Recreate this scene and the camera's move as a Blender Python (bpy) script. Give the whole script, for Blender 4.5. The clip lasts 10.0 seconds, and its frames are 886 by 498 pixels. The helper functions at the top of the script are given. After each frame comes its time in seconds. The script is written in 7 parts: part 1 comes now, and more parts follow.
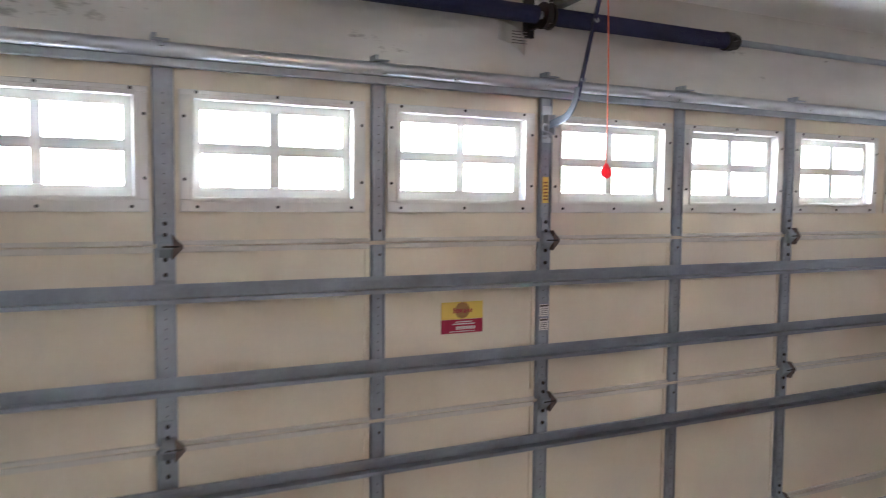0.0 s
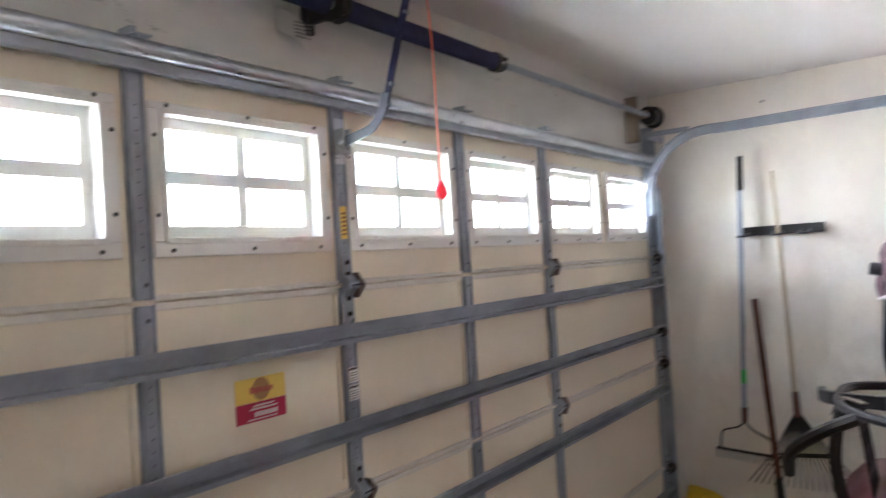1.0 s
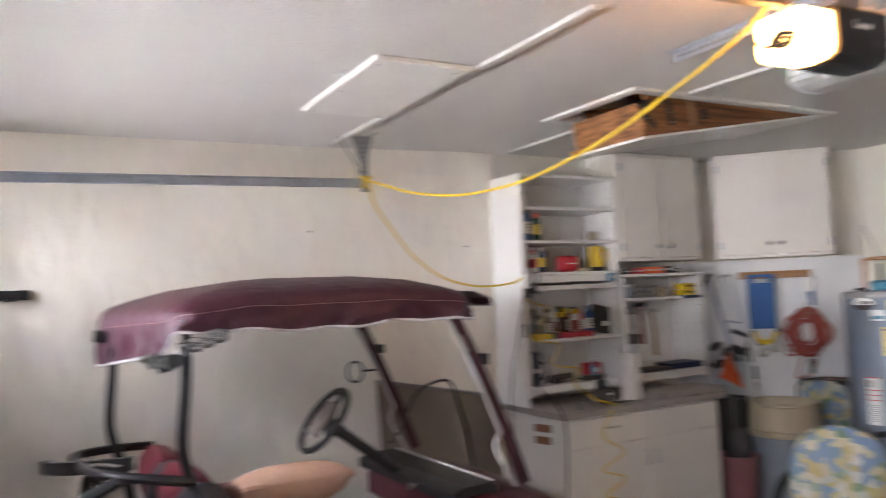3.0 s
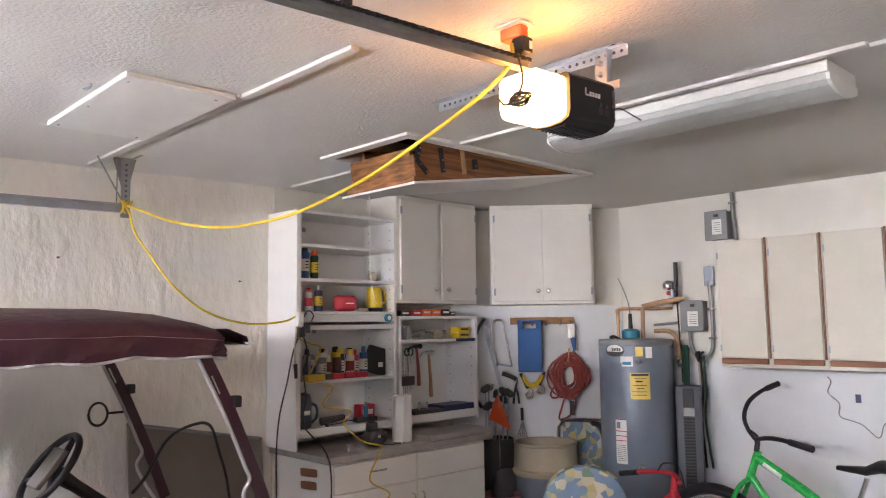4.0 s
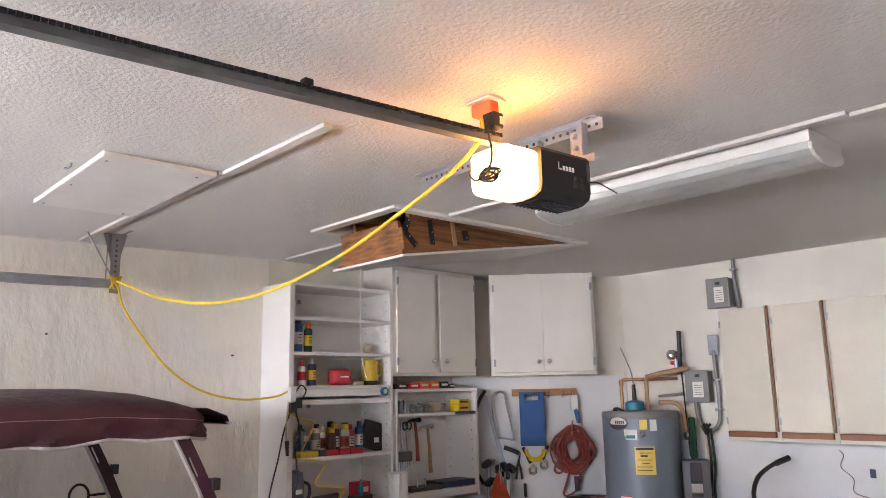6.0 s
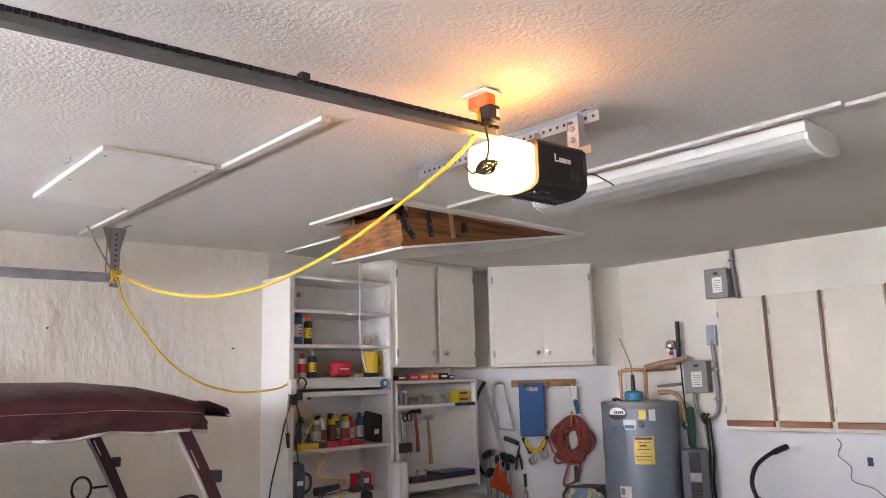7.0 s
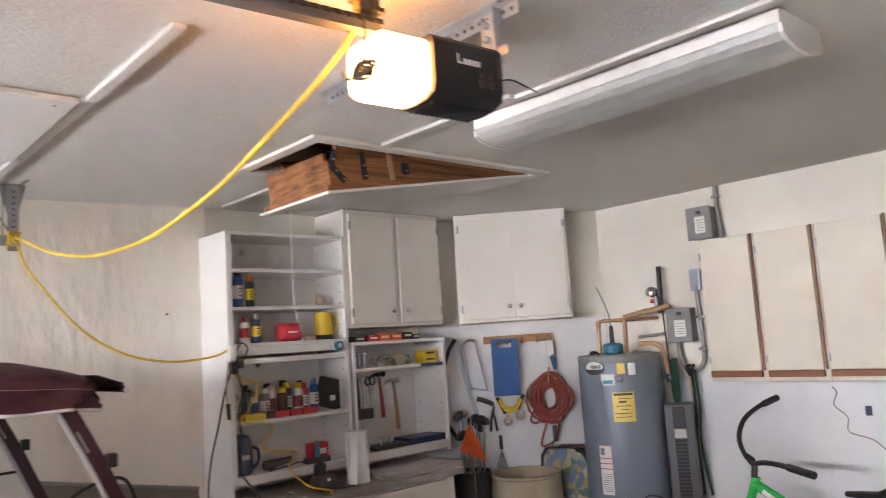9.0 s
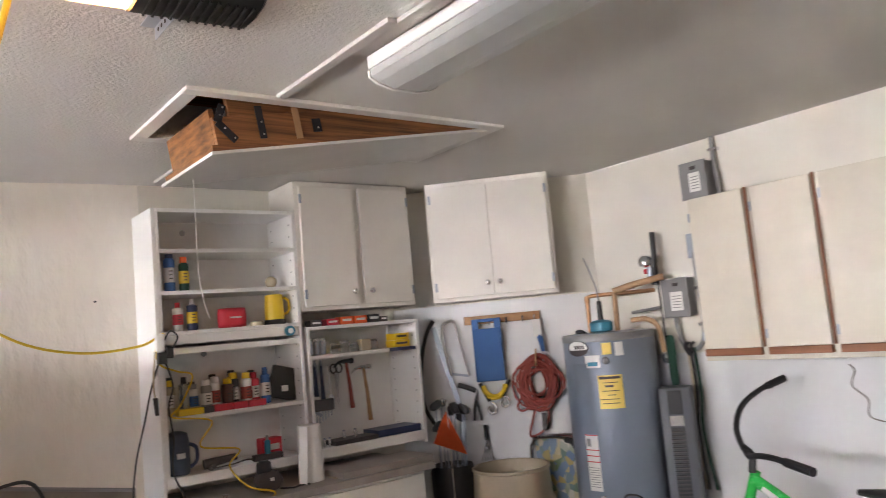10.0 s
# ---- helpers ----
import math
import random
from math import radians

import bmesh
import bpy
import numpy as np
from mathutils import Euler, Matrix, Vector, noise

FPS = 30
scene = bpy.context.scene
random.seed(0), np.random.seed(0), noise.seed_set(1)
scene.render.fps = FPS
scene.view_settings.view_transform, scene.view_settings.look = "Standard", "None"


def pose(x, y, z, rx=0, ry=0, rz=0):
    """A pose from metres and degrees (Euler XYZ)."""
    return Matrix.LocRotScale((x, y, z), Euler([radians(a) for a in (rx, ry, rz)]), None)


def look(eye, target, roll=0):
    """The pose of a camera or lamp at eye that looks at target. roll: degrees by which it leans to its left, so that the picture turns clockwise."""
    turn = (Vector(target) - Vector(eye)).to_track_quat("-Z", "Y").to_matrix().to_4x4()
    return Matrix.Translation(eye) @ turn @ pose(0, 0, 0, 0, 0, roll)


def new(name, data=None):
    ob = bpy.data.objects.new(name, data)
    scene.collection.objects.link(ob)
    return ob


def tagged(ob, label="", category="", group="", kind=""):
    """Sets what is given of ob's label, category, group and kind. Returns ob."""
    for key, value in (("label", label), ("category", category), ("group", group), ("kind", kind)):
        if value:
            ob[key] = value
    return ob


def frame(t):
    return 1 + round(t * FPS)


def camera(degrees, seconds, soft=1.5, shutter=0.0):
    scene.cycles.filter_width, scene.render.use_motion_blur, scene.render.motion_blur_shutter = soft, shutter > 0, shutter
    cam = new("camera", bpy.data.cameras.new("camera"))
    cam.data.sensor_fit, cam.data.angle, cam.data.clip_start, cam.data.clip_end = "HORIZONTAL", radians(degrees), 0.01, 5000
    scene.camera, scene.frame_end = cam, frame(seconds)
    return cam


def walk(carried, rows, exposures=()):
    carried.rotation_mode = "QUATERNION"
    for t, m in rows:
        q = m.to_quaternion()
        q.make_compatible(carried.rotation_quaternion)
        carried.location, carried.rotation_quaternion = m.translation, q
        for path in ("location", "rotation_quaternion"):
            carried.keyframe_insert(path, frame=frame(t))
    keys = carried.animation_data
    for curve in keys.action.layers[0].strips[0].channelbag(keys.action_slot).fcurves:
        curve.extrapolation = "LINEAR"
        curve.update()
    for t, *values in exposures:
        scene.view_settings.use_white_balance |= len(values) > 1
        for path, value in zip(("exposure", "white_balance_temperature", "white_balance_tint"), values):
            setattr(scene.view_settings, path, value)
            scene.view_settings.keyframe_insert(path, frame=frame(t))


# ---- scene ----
cam = camera(60.9, 10.0, soft=0.9, shutter=0.4)
PATH = [
    (0, (0.294, 0.166, 1.742), (1.179, 1.955, 1.618), 0.5),
    (0.5, (0.256, 0.525, 1.701), (1.492, 2.097, 1.664), -0.8),
    (1, (0.228, 0.906, 1.667), (1.865, 2.055, 1.7), -3.5),
    (1.5, (0.294, 1.196, 1.667), (2.187, 1.802, 1.891), -5.2),
    (2, (0.323, 1.356, 1.672), (2.304, 1.486, 1.911), -4.7),
    (2.5, (0.301, 1.487, 1.659), (2.252, 1.077, 1.82), -3.7),
    (3, (0.24, 1.498, 1.66), (1.985, 0.527, 1.772), -2.4),
    (3.2, (0.232, 1.483, 1.66), (1.828, 0.285, 1.783), -2.2),
    (4.3, (0.157, 1.267, 1.674), (1.582, -0.119, 1.897), -0.6),
    (4.5, (0.146, 1.243, 1.691), (1.57, -0.133, 1.972), -0.5),
    (5, (0.148, 1.211, 1.703), (1.586, -0.137, 2.047), -0.7),
    (5.5, (0.14, 1.204, 1.703), (1.584, -0.129, 2.074), -1.0),
    (7, (0.119, 1.208, 1.702), (1.567, -0.127, 2.051), -1.5),
    (7.5, (0.106, 1.215, 1.71), (1.56, -0.119, 2.036), -1.8),
    (8, (0.098, 1.189, 1.711), (1.561, -0.143, 2.002), -2.3),
    (8.5, (0.194, 1.031, 1.671), (1.668, -0.297, 1.922), -2.8),
    (9, (0.25, 0.722, 1.695), (1.717, -0.615, 1.937), -3.7),
    (9.5, (0.236, 0.338, 1.653), (1.678, -1.032, 1.865), -4.7),
    (10, (0.267, 0.013, 1.642), (1.839, -1.206, 1.854), -5.2),
]
EXPOSURES = [(0, 6.05, 5900, 15), (2, 5.75, 6300, 17), (4.3, 5.66, 6400, 21), (8, 5.66, 6350, 21), (10, 5.9, 6650, 20)]
walk(cam, [(t, look(eye, target, roll)) for t, eye, target, roll in PATH], EXPOSURES)

# ---- light ----
world = bpy.data.worlds.new("sky")
scene.world = world
world.use_nodes = True
wn = world.node_tree
sky = wn.nodes.new("ShaderNodeTexSky")
sky.sky_type = "NISHITA"
sky.sun_disc = False
sky.sun_elevation = radians(55)
sky.sun_rotation = radians(200)
wn.nodes["Background"].inputs[1].default_value = 0.15
wn.links.new(sky.outputs[0], wn.nodes["Background"].inputs[0])
sun = new("sun", bpy.data.lights.new("sun", "SUN"))
sun.data.energy, sun.data.angle, sun.data.color = 4.4, radians(0.5), (1.0, 0.94, 0.85)
sun.matrix_basis = look((-3, -8, 12), (-3 + 2.0, -8 + 4.0, 12 - 6.5))

# sky light entering by the windows of the door
WIN_X = [(-0.6, -0.14), (-0.01, 0.45), (0.585, 1.045), (1.175, 1.635), (1.765, 2.225), (2.345, 2.805), (2.93, 3.39), (3.505, 3.955)]
for x0, x1 in WIN_X:
    lamp = new("window_daylight", bpy.data.lights.new("window_daylight", "AREA"))
    lamp.data.shape, lamp.data.size, lamp.data.size_y = "RECTANGLE", x1 - x0 - 0.06, 0.21
    lamp.data.energy, lamp.data.color, lamp.data.spread = 0.12, (0.98, 0.98, 0.97), radians(88)
    cx = (x0 + x1) / 2
    lamp.matrix_basis = look((cx, 2.335, 1.88), (cx, 1.335, 1.83))

# ---- materials ----
def mat(name, color, rough=0.6, metal=0.0, dark=0.8, scale=6.0, fine=60.0, bump=0.15, bump_scale=60.0, depth=0.002, stretch=(1, 1, 1), rand=0.0, marks=0.0, mark_scale=9.0, mark_at=0.66):
    """A surface with stains at one scale and grain at another, and fine relief."""
    m = bpy.data.materials.new(name)
    m.use_nodes = True
    nt = m.node_tree
    bsdf = nt.nodes["Principled BSDF"]
    tc = nt.nodes.new("ShaderNodeTexCoord")
    mp = nt.nodes.new("ShaderNodeMapping")
    mp.inputs["Scale"].default_value = stretch
    nt.links.new(tc.outputs["Object"], mp.inputs[0])
    big, small = nt.nodes.new("ShaderNodeTexNoise"), nt.nodes.new("ShaderNodeTexNoise")
    big.inputs["Scale"].default_value, big.inputs["Detail"].default_value = scale, 4
    small.inputs["Scale"].default_value, small.inputs["Detail"].default_value = fine, 3
    for n in (big, small):
        nt.links.new(mp.outputs[0], n.inputs["Vector"])
    mixn = nt.nodes.new("ShaderNodeMath")
    mixn.operation = "ADD"
    half = nt.nodes.new("ShaderNodeMath")
    half.operation = "MULTIPLY"
    half.inputs[1].default_value = 0.5
    nt.links.new(big.outputs[0], mixn.inputs[0])
    nt.links.new(small.outputs[0], half.inputs[0])
    nt.links.new(half.outputs[0], mixn.inputs[1])
    ramp = nt.nodes.new("ShaderNodeValToRGB")
    ramp.color_ramp.elements[0].position, ramp.color_ramp.elements[1].position = 0.5, 1.0
    c = Vector(color)
    ramp.color_ramp.elements[0].color = (*(c * dark), 1)
    ramp.color_ramp.elements[1].color = (*c, 1)
    nt.links.new(mixn.outputs[0], ramp.inputs[0])
    out = ramp.outputs[0]
    if marks:
        sp, sr, mx = nt.nodes.new("ShaderNodeTexNoise"), nt.nodes.new("ShaderNodeMapRange"), nt.nodes.new("ShaderNodeMixRGB")
        sp.inputs["Scale"].default_value, sp.inputs["Detail"].default_value, sp.inputs["Roughness"].default_value = mark_scale, 5, 0.65
        nt.links.new(mp.outputs[0], sp.inputs["Vector"])
        sr.inputs["From Min"].default_value, sr.inputs["From Max"].default_value = mark_at, mark_at + 0.05
        sr.inputs["To Max"].default_value = marks
        nt.links.new(sp.outputs[0], sr.inputs[0])
        nt.links.new(sr.outputs[0], mx.inputs[0])
        nt.links.new(out, mx.inputs[1])
        mx.inputs[2].default_value = (0.10, 0.09, 0.085, 1)
        out = mx.outputs[0]
    if rand:
        info = nt.nodes.new("ShaderNodeObjectInfo")
        hsv = nt.nodes.new("ShaderNodeHueSaturation")
        rng = nt.nodes.new("ShaderNodeMapRange")
        rng.inputs["To Min"].default_value, rng.inputs["To Max"].default_value = 1 - rand, 1 + rand
        nt.links.new(info.outputs["Random"], rng.inputs[0])
        nt.links.new(rng.outputs[0], hsv.inputs["Value"])
        nt.links.new(out, hsv.inputs["Color"])
        out = hsv.outputs[0]
    nt.links.new(out, bsdf.inputs["Base Color"])
    rr = nt.nodes.new("ShaderNodeMapRange")
    rr.inputs["To Min"].default_value, rr.inputs["To Max"].default_value = max(0.02, rough - 0.08), min(1, rough + 0.1)
    nt.links.new(small.outputs[0], rr.inputs[0])
    nt.links.new(rr.outputs[0], bsdf.inputs["Roughness"])
    bsdf.inputs["Metallic"].default_value = metal
    if bump:
        bn, bp = nt.nodes.new("ShaderNodeTexNoise"), nt.nodes.new("ShaderNodeBump")
        bn.inputs["Scale"].default_value, bn.inputs["Detail"].default_value = bump_scale, 4
        nt.links.new(mp.outputs[0], bn.inputs["Vector"])
        bp.inputs["Strength"].default_value, bp.inputs["Distance"].default_value = bump, depth
        nt.links.new(bn.outputs[0], bp.inputs["Height"])
        nt.links.new(bp.outputs[0], bsdf.inputs["Normal"])
    return m


def glow(name, color, strength):
    m = bpy.data.materials.new(name)
    m.use_nodes = True
    b = m.node_tree.nodes["Principled BSDF"]
    b.inputs["Base Color"].default_value = (*color, 1)
    b.inputs["Emission Color"].default_value = (*color, 1)
    b.inputs["Emission Strength"].default_value = strength
    b.inputs["Roughness"].default_value = 0.4
    return m


def clear(name, tint=(0.95, 0.98, 0.97), rough=0.0):
    m = bpy.data.materials.new(name)
    m.use_nodes = True
    b = m.node_tree.nodes["Principled BSDF"]
    b.inputs["Base Color"].default_value = (*tint, 1)
    b.inputs["Transmission Weight"].default_value = 1
    b.inputs["Roughness"].default_value = rough
    b.inputs["IOR"].default_value = 1.45
    return m


def thin_plastic(name, color, through_=0.45):
    """Thin moulded plastic that lets some daylight through."""
    m = mat(name, color, 0.5, dark=0.95, bump=0.03)
    nt = m.node_tree
    tl, mx = nt.nodes.new("ShaderNodeBsdfTranslucent"), nt.nodes.new("ShaderNodeMixShader")
    tl.inputs[0].default_value = (*color, 1)
    mx.inputs[0].default_value = through_
    outp = nt.nodes["Material Output"]
    nt.links.new(nt.nodes["Principled BSDF"].outputs[0], mx.inputs[1])
    nt.links.new(tl.outputs[0], mx.inputs[2])
    nt.links.new(mx.outputs[0], outp.inputs[0])
    return m


WALL = mat("painted stucco", (0.86, 0.815, 0.735), 0.75, dark=0.93, scale=1.5, fine=30, bump=0.85, bump_scale=13, depth=0.022, stretch=(1, 1, 0.5))
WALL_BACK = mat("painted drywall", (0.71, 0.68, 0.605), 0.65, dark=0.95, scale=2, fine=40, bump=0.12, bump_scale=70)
WALL_LOW = mat("white painted panel", (0.70, 0.70, 0.705), 0.5, dark=0.95, scale=2, fine=40, bump=0.08, bump_scale=70)
CEIL = mat("knockdown ceiling", (0.73, 0.71, 0.685), 0.85, dark=0.94, scale=1.2, fine=40, bump=0.52, bump_scale=80, depth=0.010)
CEIL_SMOOTH = mat("smooth painted ceiling", (0.64, 0.62, 0.59), 0.7, dark=0.95, scale=1.5, fine=30, bump=0.12, bump_scale=30, depth=0.004)
HEADER = mat("scuffed white board", (0.66, 0.65, 0.62), 0.6, dark=0.78, scale=3, fine=14, bump=0.4, bump_scale=12, depth=0.006, stretch=(0.4, 1, 1.2), marks=0.55, mark_scale=7, mark_at=0.62)
CONCRETE = mat("concrete floor", (0.58, 0.555, 0.51), 0.7, dark=0.75, scale=2, fine=50, bump=0.15)
DRIVE = mat("driveway", (0.68, 0.61, 0.51), 0.9, dark=0.85, scale=1, fine=30)
PANEL = mat("cream door panel", (0.80, 0.73, 0.60), 0.55, dark=0.93, scale=2.5, fine=90, bump=0.08, bump_scale=120)
GALV = mat("galvanised steel", (0.38, 0.42, 0.49), 0.48, 0.7, dark=0.75, scale=9, fine=70, bump=0.08, bump_scale=90)
GALV_BRIGHT = mat("bright galvanised steel", (0.62, 0.65, 0.70), 0.3, 0.9, dark=0.8, scale=9, fine=60, bump=0.06, stretch=(0.3, 1, 1))
TRIM_WHITE = mat("white vinyl", (0.78, 0.77, 0.74), 0.45, dark=0.93, scale=7, fine=60, bump=0.05)
TRIM_CREAM = mat("off-white edge trim", (0.70, 0.67, 0.61), 0.5, dark=0.85, scale=5, fine=50, bump=0.06)
BLACK = mat("black plastic", (0.020, 0.020, 0.022), 0.45, dark=0.7, bump=0.1, bump_scale=150)
BLACK_METAL = mat("black painted steel", (0.022, 0.022, 0.026), 0.35, 0.2, dark=0.7, bump=0.06)
# the strong blue is lens haze put into the dark steel's colour
NAVY_SPRING = mat("dark oiled spring steel with blue haze tint", (0.012, 0.018, 0.095), 0.6, 0.0, dark=0.6, fine=90)
CHROME = mat("polished metal", (0.75, 0.75, 0.76), 0.2, 1.0, dark=0.9, bump=0.03)
RUBBER_ORANGE = mat("orange cord", (0.80, 0.16, 0.07), 0.6, dark=0.85)
RED = mat("red plastic", (0.62, 0.03, 0.05), 0.5, dark=0.85)
RED_STICK = mat("crimson print", (0.42, 0.015, 0.06), 0.4, dark=0.92, bump=0.02)
YELLOW_STICK = mat("yellow print", (0.85, 0.62, 0.14), 0.4, dark=0.95, bump=0.02)
PAPER = mat("white paper", (0.80, 0.79, 0.76), 0.7, dark=0.93, bump=0.04)
INK = mat("dark print", (0.06, 0.05, 0.05), 0.6, dark=0.9, bump=0)
CABINET = mat("warm white cabinet paint", (0.78, 0.74, 0.68), 0.42, dark=0.95, scale=3, fine=50, bump=0.06, bump_scale=60)
SHELF_WHITE = mat("white melamine", (0.83, 0.82, 0.80), 0.45, dark=0.95, scale=3, fine=50, bump=0.04)
LAMINATE = mat("taupe laminate", (0.36, 0.32, 0.29), 0.4, dark=0.8, scale=14, fine=160, bump=0.03)
WOOD = mat("attic pine", (0.38, 0.155, 0.05), 0.6, dark=0.22, scale=9, fine=26, bump=0.25, bump_scale=20, stretch=(1, 0.14, 6))
WOOD_EDGE = mat("pine edge", (0.50, 0.29, 0.14), 0.6, dark=0.7, scale=6, fine=40, bump=0.1)
OAK = mat("stained oak strip", (0.34, 0.13, 0.055), 0.5, dark=0.6, scale=4, fine=30, bump=0.12, stretch=(0.2, 1, 4))
OAK_LIGHT = mat("varnished oak", (0.48, 0.24, 0.09), 0.4, dark=0.6, scale=6, fine=40, bump=0.1, stretch=(0.5, 0.5, 4))
VINYL = mat("maroon vinyl", (0.062, 0.014, 0.027), 0.42, dark=0.75, scale=6, fine=200, bump=0.8, bump_scale=13, depth=0.014)
MUNTIN = thin_plastic("white muntin plastic", (0.85, 0.85, 0.84), 0.05)
RED_TAG = thin_plastic("bright red plastic tag", (0.85, 0.06, 0.10), 0.3)
ARM_STEEL = mat("dull arm steel", (0.22, 0.24, 0.29), 0.4, 0.7, dark=0.8)
# rail grey is set darker to hold the shade of its visible side
RAIL_STEEL = mat("dull rail steel with shade", (0.21, 0.21, 0.21), 0.5, 0.3, dark=0.7, scale=8, fine=60, bump=0.05)
TAN_STEEL = mat("dusty bracket paint", (0.30, 0.26, 0.21), 0.6, 0.1, dark=0.75)
RUST = mat("rusty dark steel", (0.19, 0.15, 0.14), 0.7, 0.2, dark=0.5, scale=25, fine=90, bump=0.2)
FAN_GREY = mat("silver grey plastic", (0.11, 0.115, 0.13), 0.5, 0.1, dark=0.9)
# yellower than CABINET, and darkened to offset the window light on this run
CREAM_DOOR = mat("toned-down cream cabinet paint", (0.60, 0.555, 0.465), 0.45, dark=0.93, scale=3, fine=50, bump=0.06)
SEAM = mat("pale maroon thread", (0.34, 0.22, 0.22), 0.7)
MAROON = mat("maroon paint", (0.10, 0.018, 0.03), 0.35, dark=0.8, bump=0.04)
SEAT_RED = mat("crimson upholstery", (0.20, 0.012, 0.03), 0.5, dark=0.75, bump=0.1)
SEAT_GREY = mat("charcoal upholstery", (0.07, 0.068, 0.075), 0.6, dark=0.75)
HEM = mat("white piping", (0.58, 0.56, 0.56), 0.4, dark=0.85)
PEACH = mat("peach cushion fabric", (0.62, 0.38, 0.27), 0.8, dark=0.85, bump=0.3, bump_scale=30, depth=0.006)
TAUPE = mat("taupe board", (0.22, 0.19, 0.165), 0.7, dark=0.85)
HEATER = mat("grey tank enamel", (0.20, 0.235, 0.29), 0.36, 0.1, dark=0.92, scale=2, fine=90, bump=0.05)
BOX_GREY = mat("grey enclosure", (0.26, 0.26, 0.26), 0.5, 0.2, dark=0.85)
COPPER = mat("aged copper", (0.60, 0.33, 0.18), 0.4, 0.7, dark=0.7, scale=20)
INSULATION = mat("pipe insulation", (0.52, 0.32, 0.18), 0.7, dark=0.7, scale=15)
GREEN_BIKE = mat("bright green enamel", (0.02, 0.50, 0.09), 0.25, dark=0.92, bump=0.02)
GREEN_DARK = mat("dark green cloth", (0.008, 0.055, 0.03), 0.8, dark=0.7)
YELLOW_CORD = mat("yellow cord jacket", (0.75, 0.50, 0.02), 0.5, dark=0.85)
YELLOW = mat("yellow plastic", (0.80, 0.55, 0.02), 0.4, dark=0.9)
BLUE = mat("blue foam", (0.035, 0.12, 0.33), 0.7, dark=0.88, bump=0.1)
BLUE_DARK = mat("navy plastic", (0.02, 0.035, 0.10), 0.45, dark=0.8)
TEAL = mat("teal plastic", (0.02, 0.22, 0.34), 0.4, dark=0.85)
CORD_RED = mat("brick red cord", (0.36, 0.07, 0.05), 0.6, dark=0.75)
NEON = mat("fluorescent orange fabric", (0.95, 0.16, 0.04), 0.7, dark=0.9)
BEIGE = mat("beige plastic", (0.48, 0.40, 0.28), 0.5, dark=0.88)
BIN_GREY = mat("grey bin plastic", (0.22, 0.25, 0.29), 0.55, dark=0.85)
DRIED = mat("dark wood handle", (0.12, 0.045, 0.03), 0.5, dark=0.6, stretch=(6, 6, 0.5))
GRASS = mat("lawn", (0.14, 0.145, 0.06), 0.9, dark=0.6)
LENS = glow("lit lamp lens", (1.0, 0.45, 0.11), 0.52)
DIFFUSER = mat("ribbed acrylic diffuser", (0.50, 0.51, 0.50), 0.3, dark=0.95, bump=0.3, bump_scale=200, stretch=(0.02, 1, 1))
GLASS = clear("window glass")
BOTTLE = clear("clear plastic", (0.85, 0.9, 0.92), 0.15)


# ---- helpers for building ----
def part(name, bm, material, parent=None, label="", smooth=False):
    me = bpy.data.meshes.new(name)
    bmesh.ops.recalc_face_normals(bm, faces=bm.faces)
    if smooth:
        for f in bm.faces:
            f.smooth = True
    bm.to_mesh(me)
    bm.free()
    if smooth:
        me.set_sharp_from_angle(angle=radians(40))
    me.materials.append(material)
    ob = new(name, me)
    if parent is not None:
        ob.parent = parent
        if parent.parent is None:
            ob.matrix_parent_inverse = parent.matrix_basis.inverted()
    if label:
        ob["label"] = label
    return ob


def thing(name, at, label, category, group="", kind=""):
    e = new(name)
    e.empty_display_size = 0.1
    e.location = at
    e.matrix_basis = Matrix.Translation(at)
    return tagged(e, label, category, group, kind)


def box(bm, x0, x1, y0, y1, z0, z1, bevel=0.0, m=None):
    vs = bmesh.ops.create_cube(bm, size=1.0)["verts"]
    for v in vs:
        v.co = Vector(((x0 + x1) / 2 + v.co.x * (x1 - x0), (y0 + y1) / 2 + v.co.y * (y1 - y0), (z0 + z1) / 2 + v.co.z * (z1 - z0)))
    if bevel:
        es = list({e for v in vs for e in v.link_edges})
        r = bmesh.ops.bevel(bm, geom=es, offset=bevel, segments=2, affect="EDGES", profile=0.5)
        vs = list({v for f in r["faces"] for v in f.verts} | {v for v in vs if v.is_valid})
    if m is not None:
        for v in vs:
            v.co = m @ v.co
    return vs


def boxes(*rows, bevel=0.0, m=None):
    bm = bmesh.new()
    for r in rows:
        box(bm, *r, bevel=bevel, m=m)
    return bm


def rings(bm, loops, closed=True, caps=True):
    """Joins loops of points into a skin."""
    vv = [[bm.verts.new(p) for p in lp] for lp in loops]
    n = len(vv[0])
    for a, b in zip(vv, vv[1:]):
        for i in range(n if closed else n - 1):
            j = (i + 1) % n
            bm.faces.new((a[i], a[j], b[j], b[i]))
    if caps and closed:
        bm.faces.new(vv[0])
        bm.faces.new(vv[-1])
    return vv


def tube(bm, pts, r, seg=8, caps=True):
    """A round bar along points; r is one radius or one per point."""
    pts = [Vector(p) for p in pts]
    rs = r if isinstance(r, (list, tuple)) else [r] * len(pts)
    loops, side = [], None
    for i, p in enumerate(pts):
        d = (pts[min(i + 1, len(pts) - 1)] - pts[max(i - 1, 0)]).normalized()
        if side is None:
            side = d.orthogonal().normalized()
        side = (side - d * side.dot(d)).normalized()
        up = d.cross(side)
        loops.append([p + rs[i] * (math.cos(a) * side + math.sin(a) * up) for a in (2 * math.pi * k / seg for k in range(seg))])
    rings(bm, loops, True, caps)
    return bm


def rod(pts, r, seg=8):
    return tube(bmesh.new(), pts, r, seg)


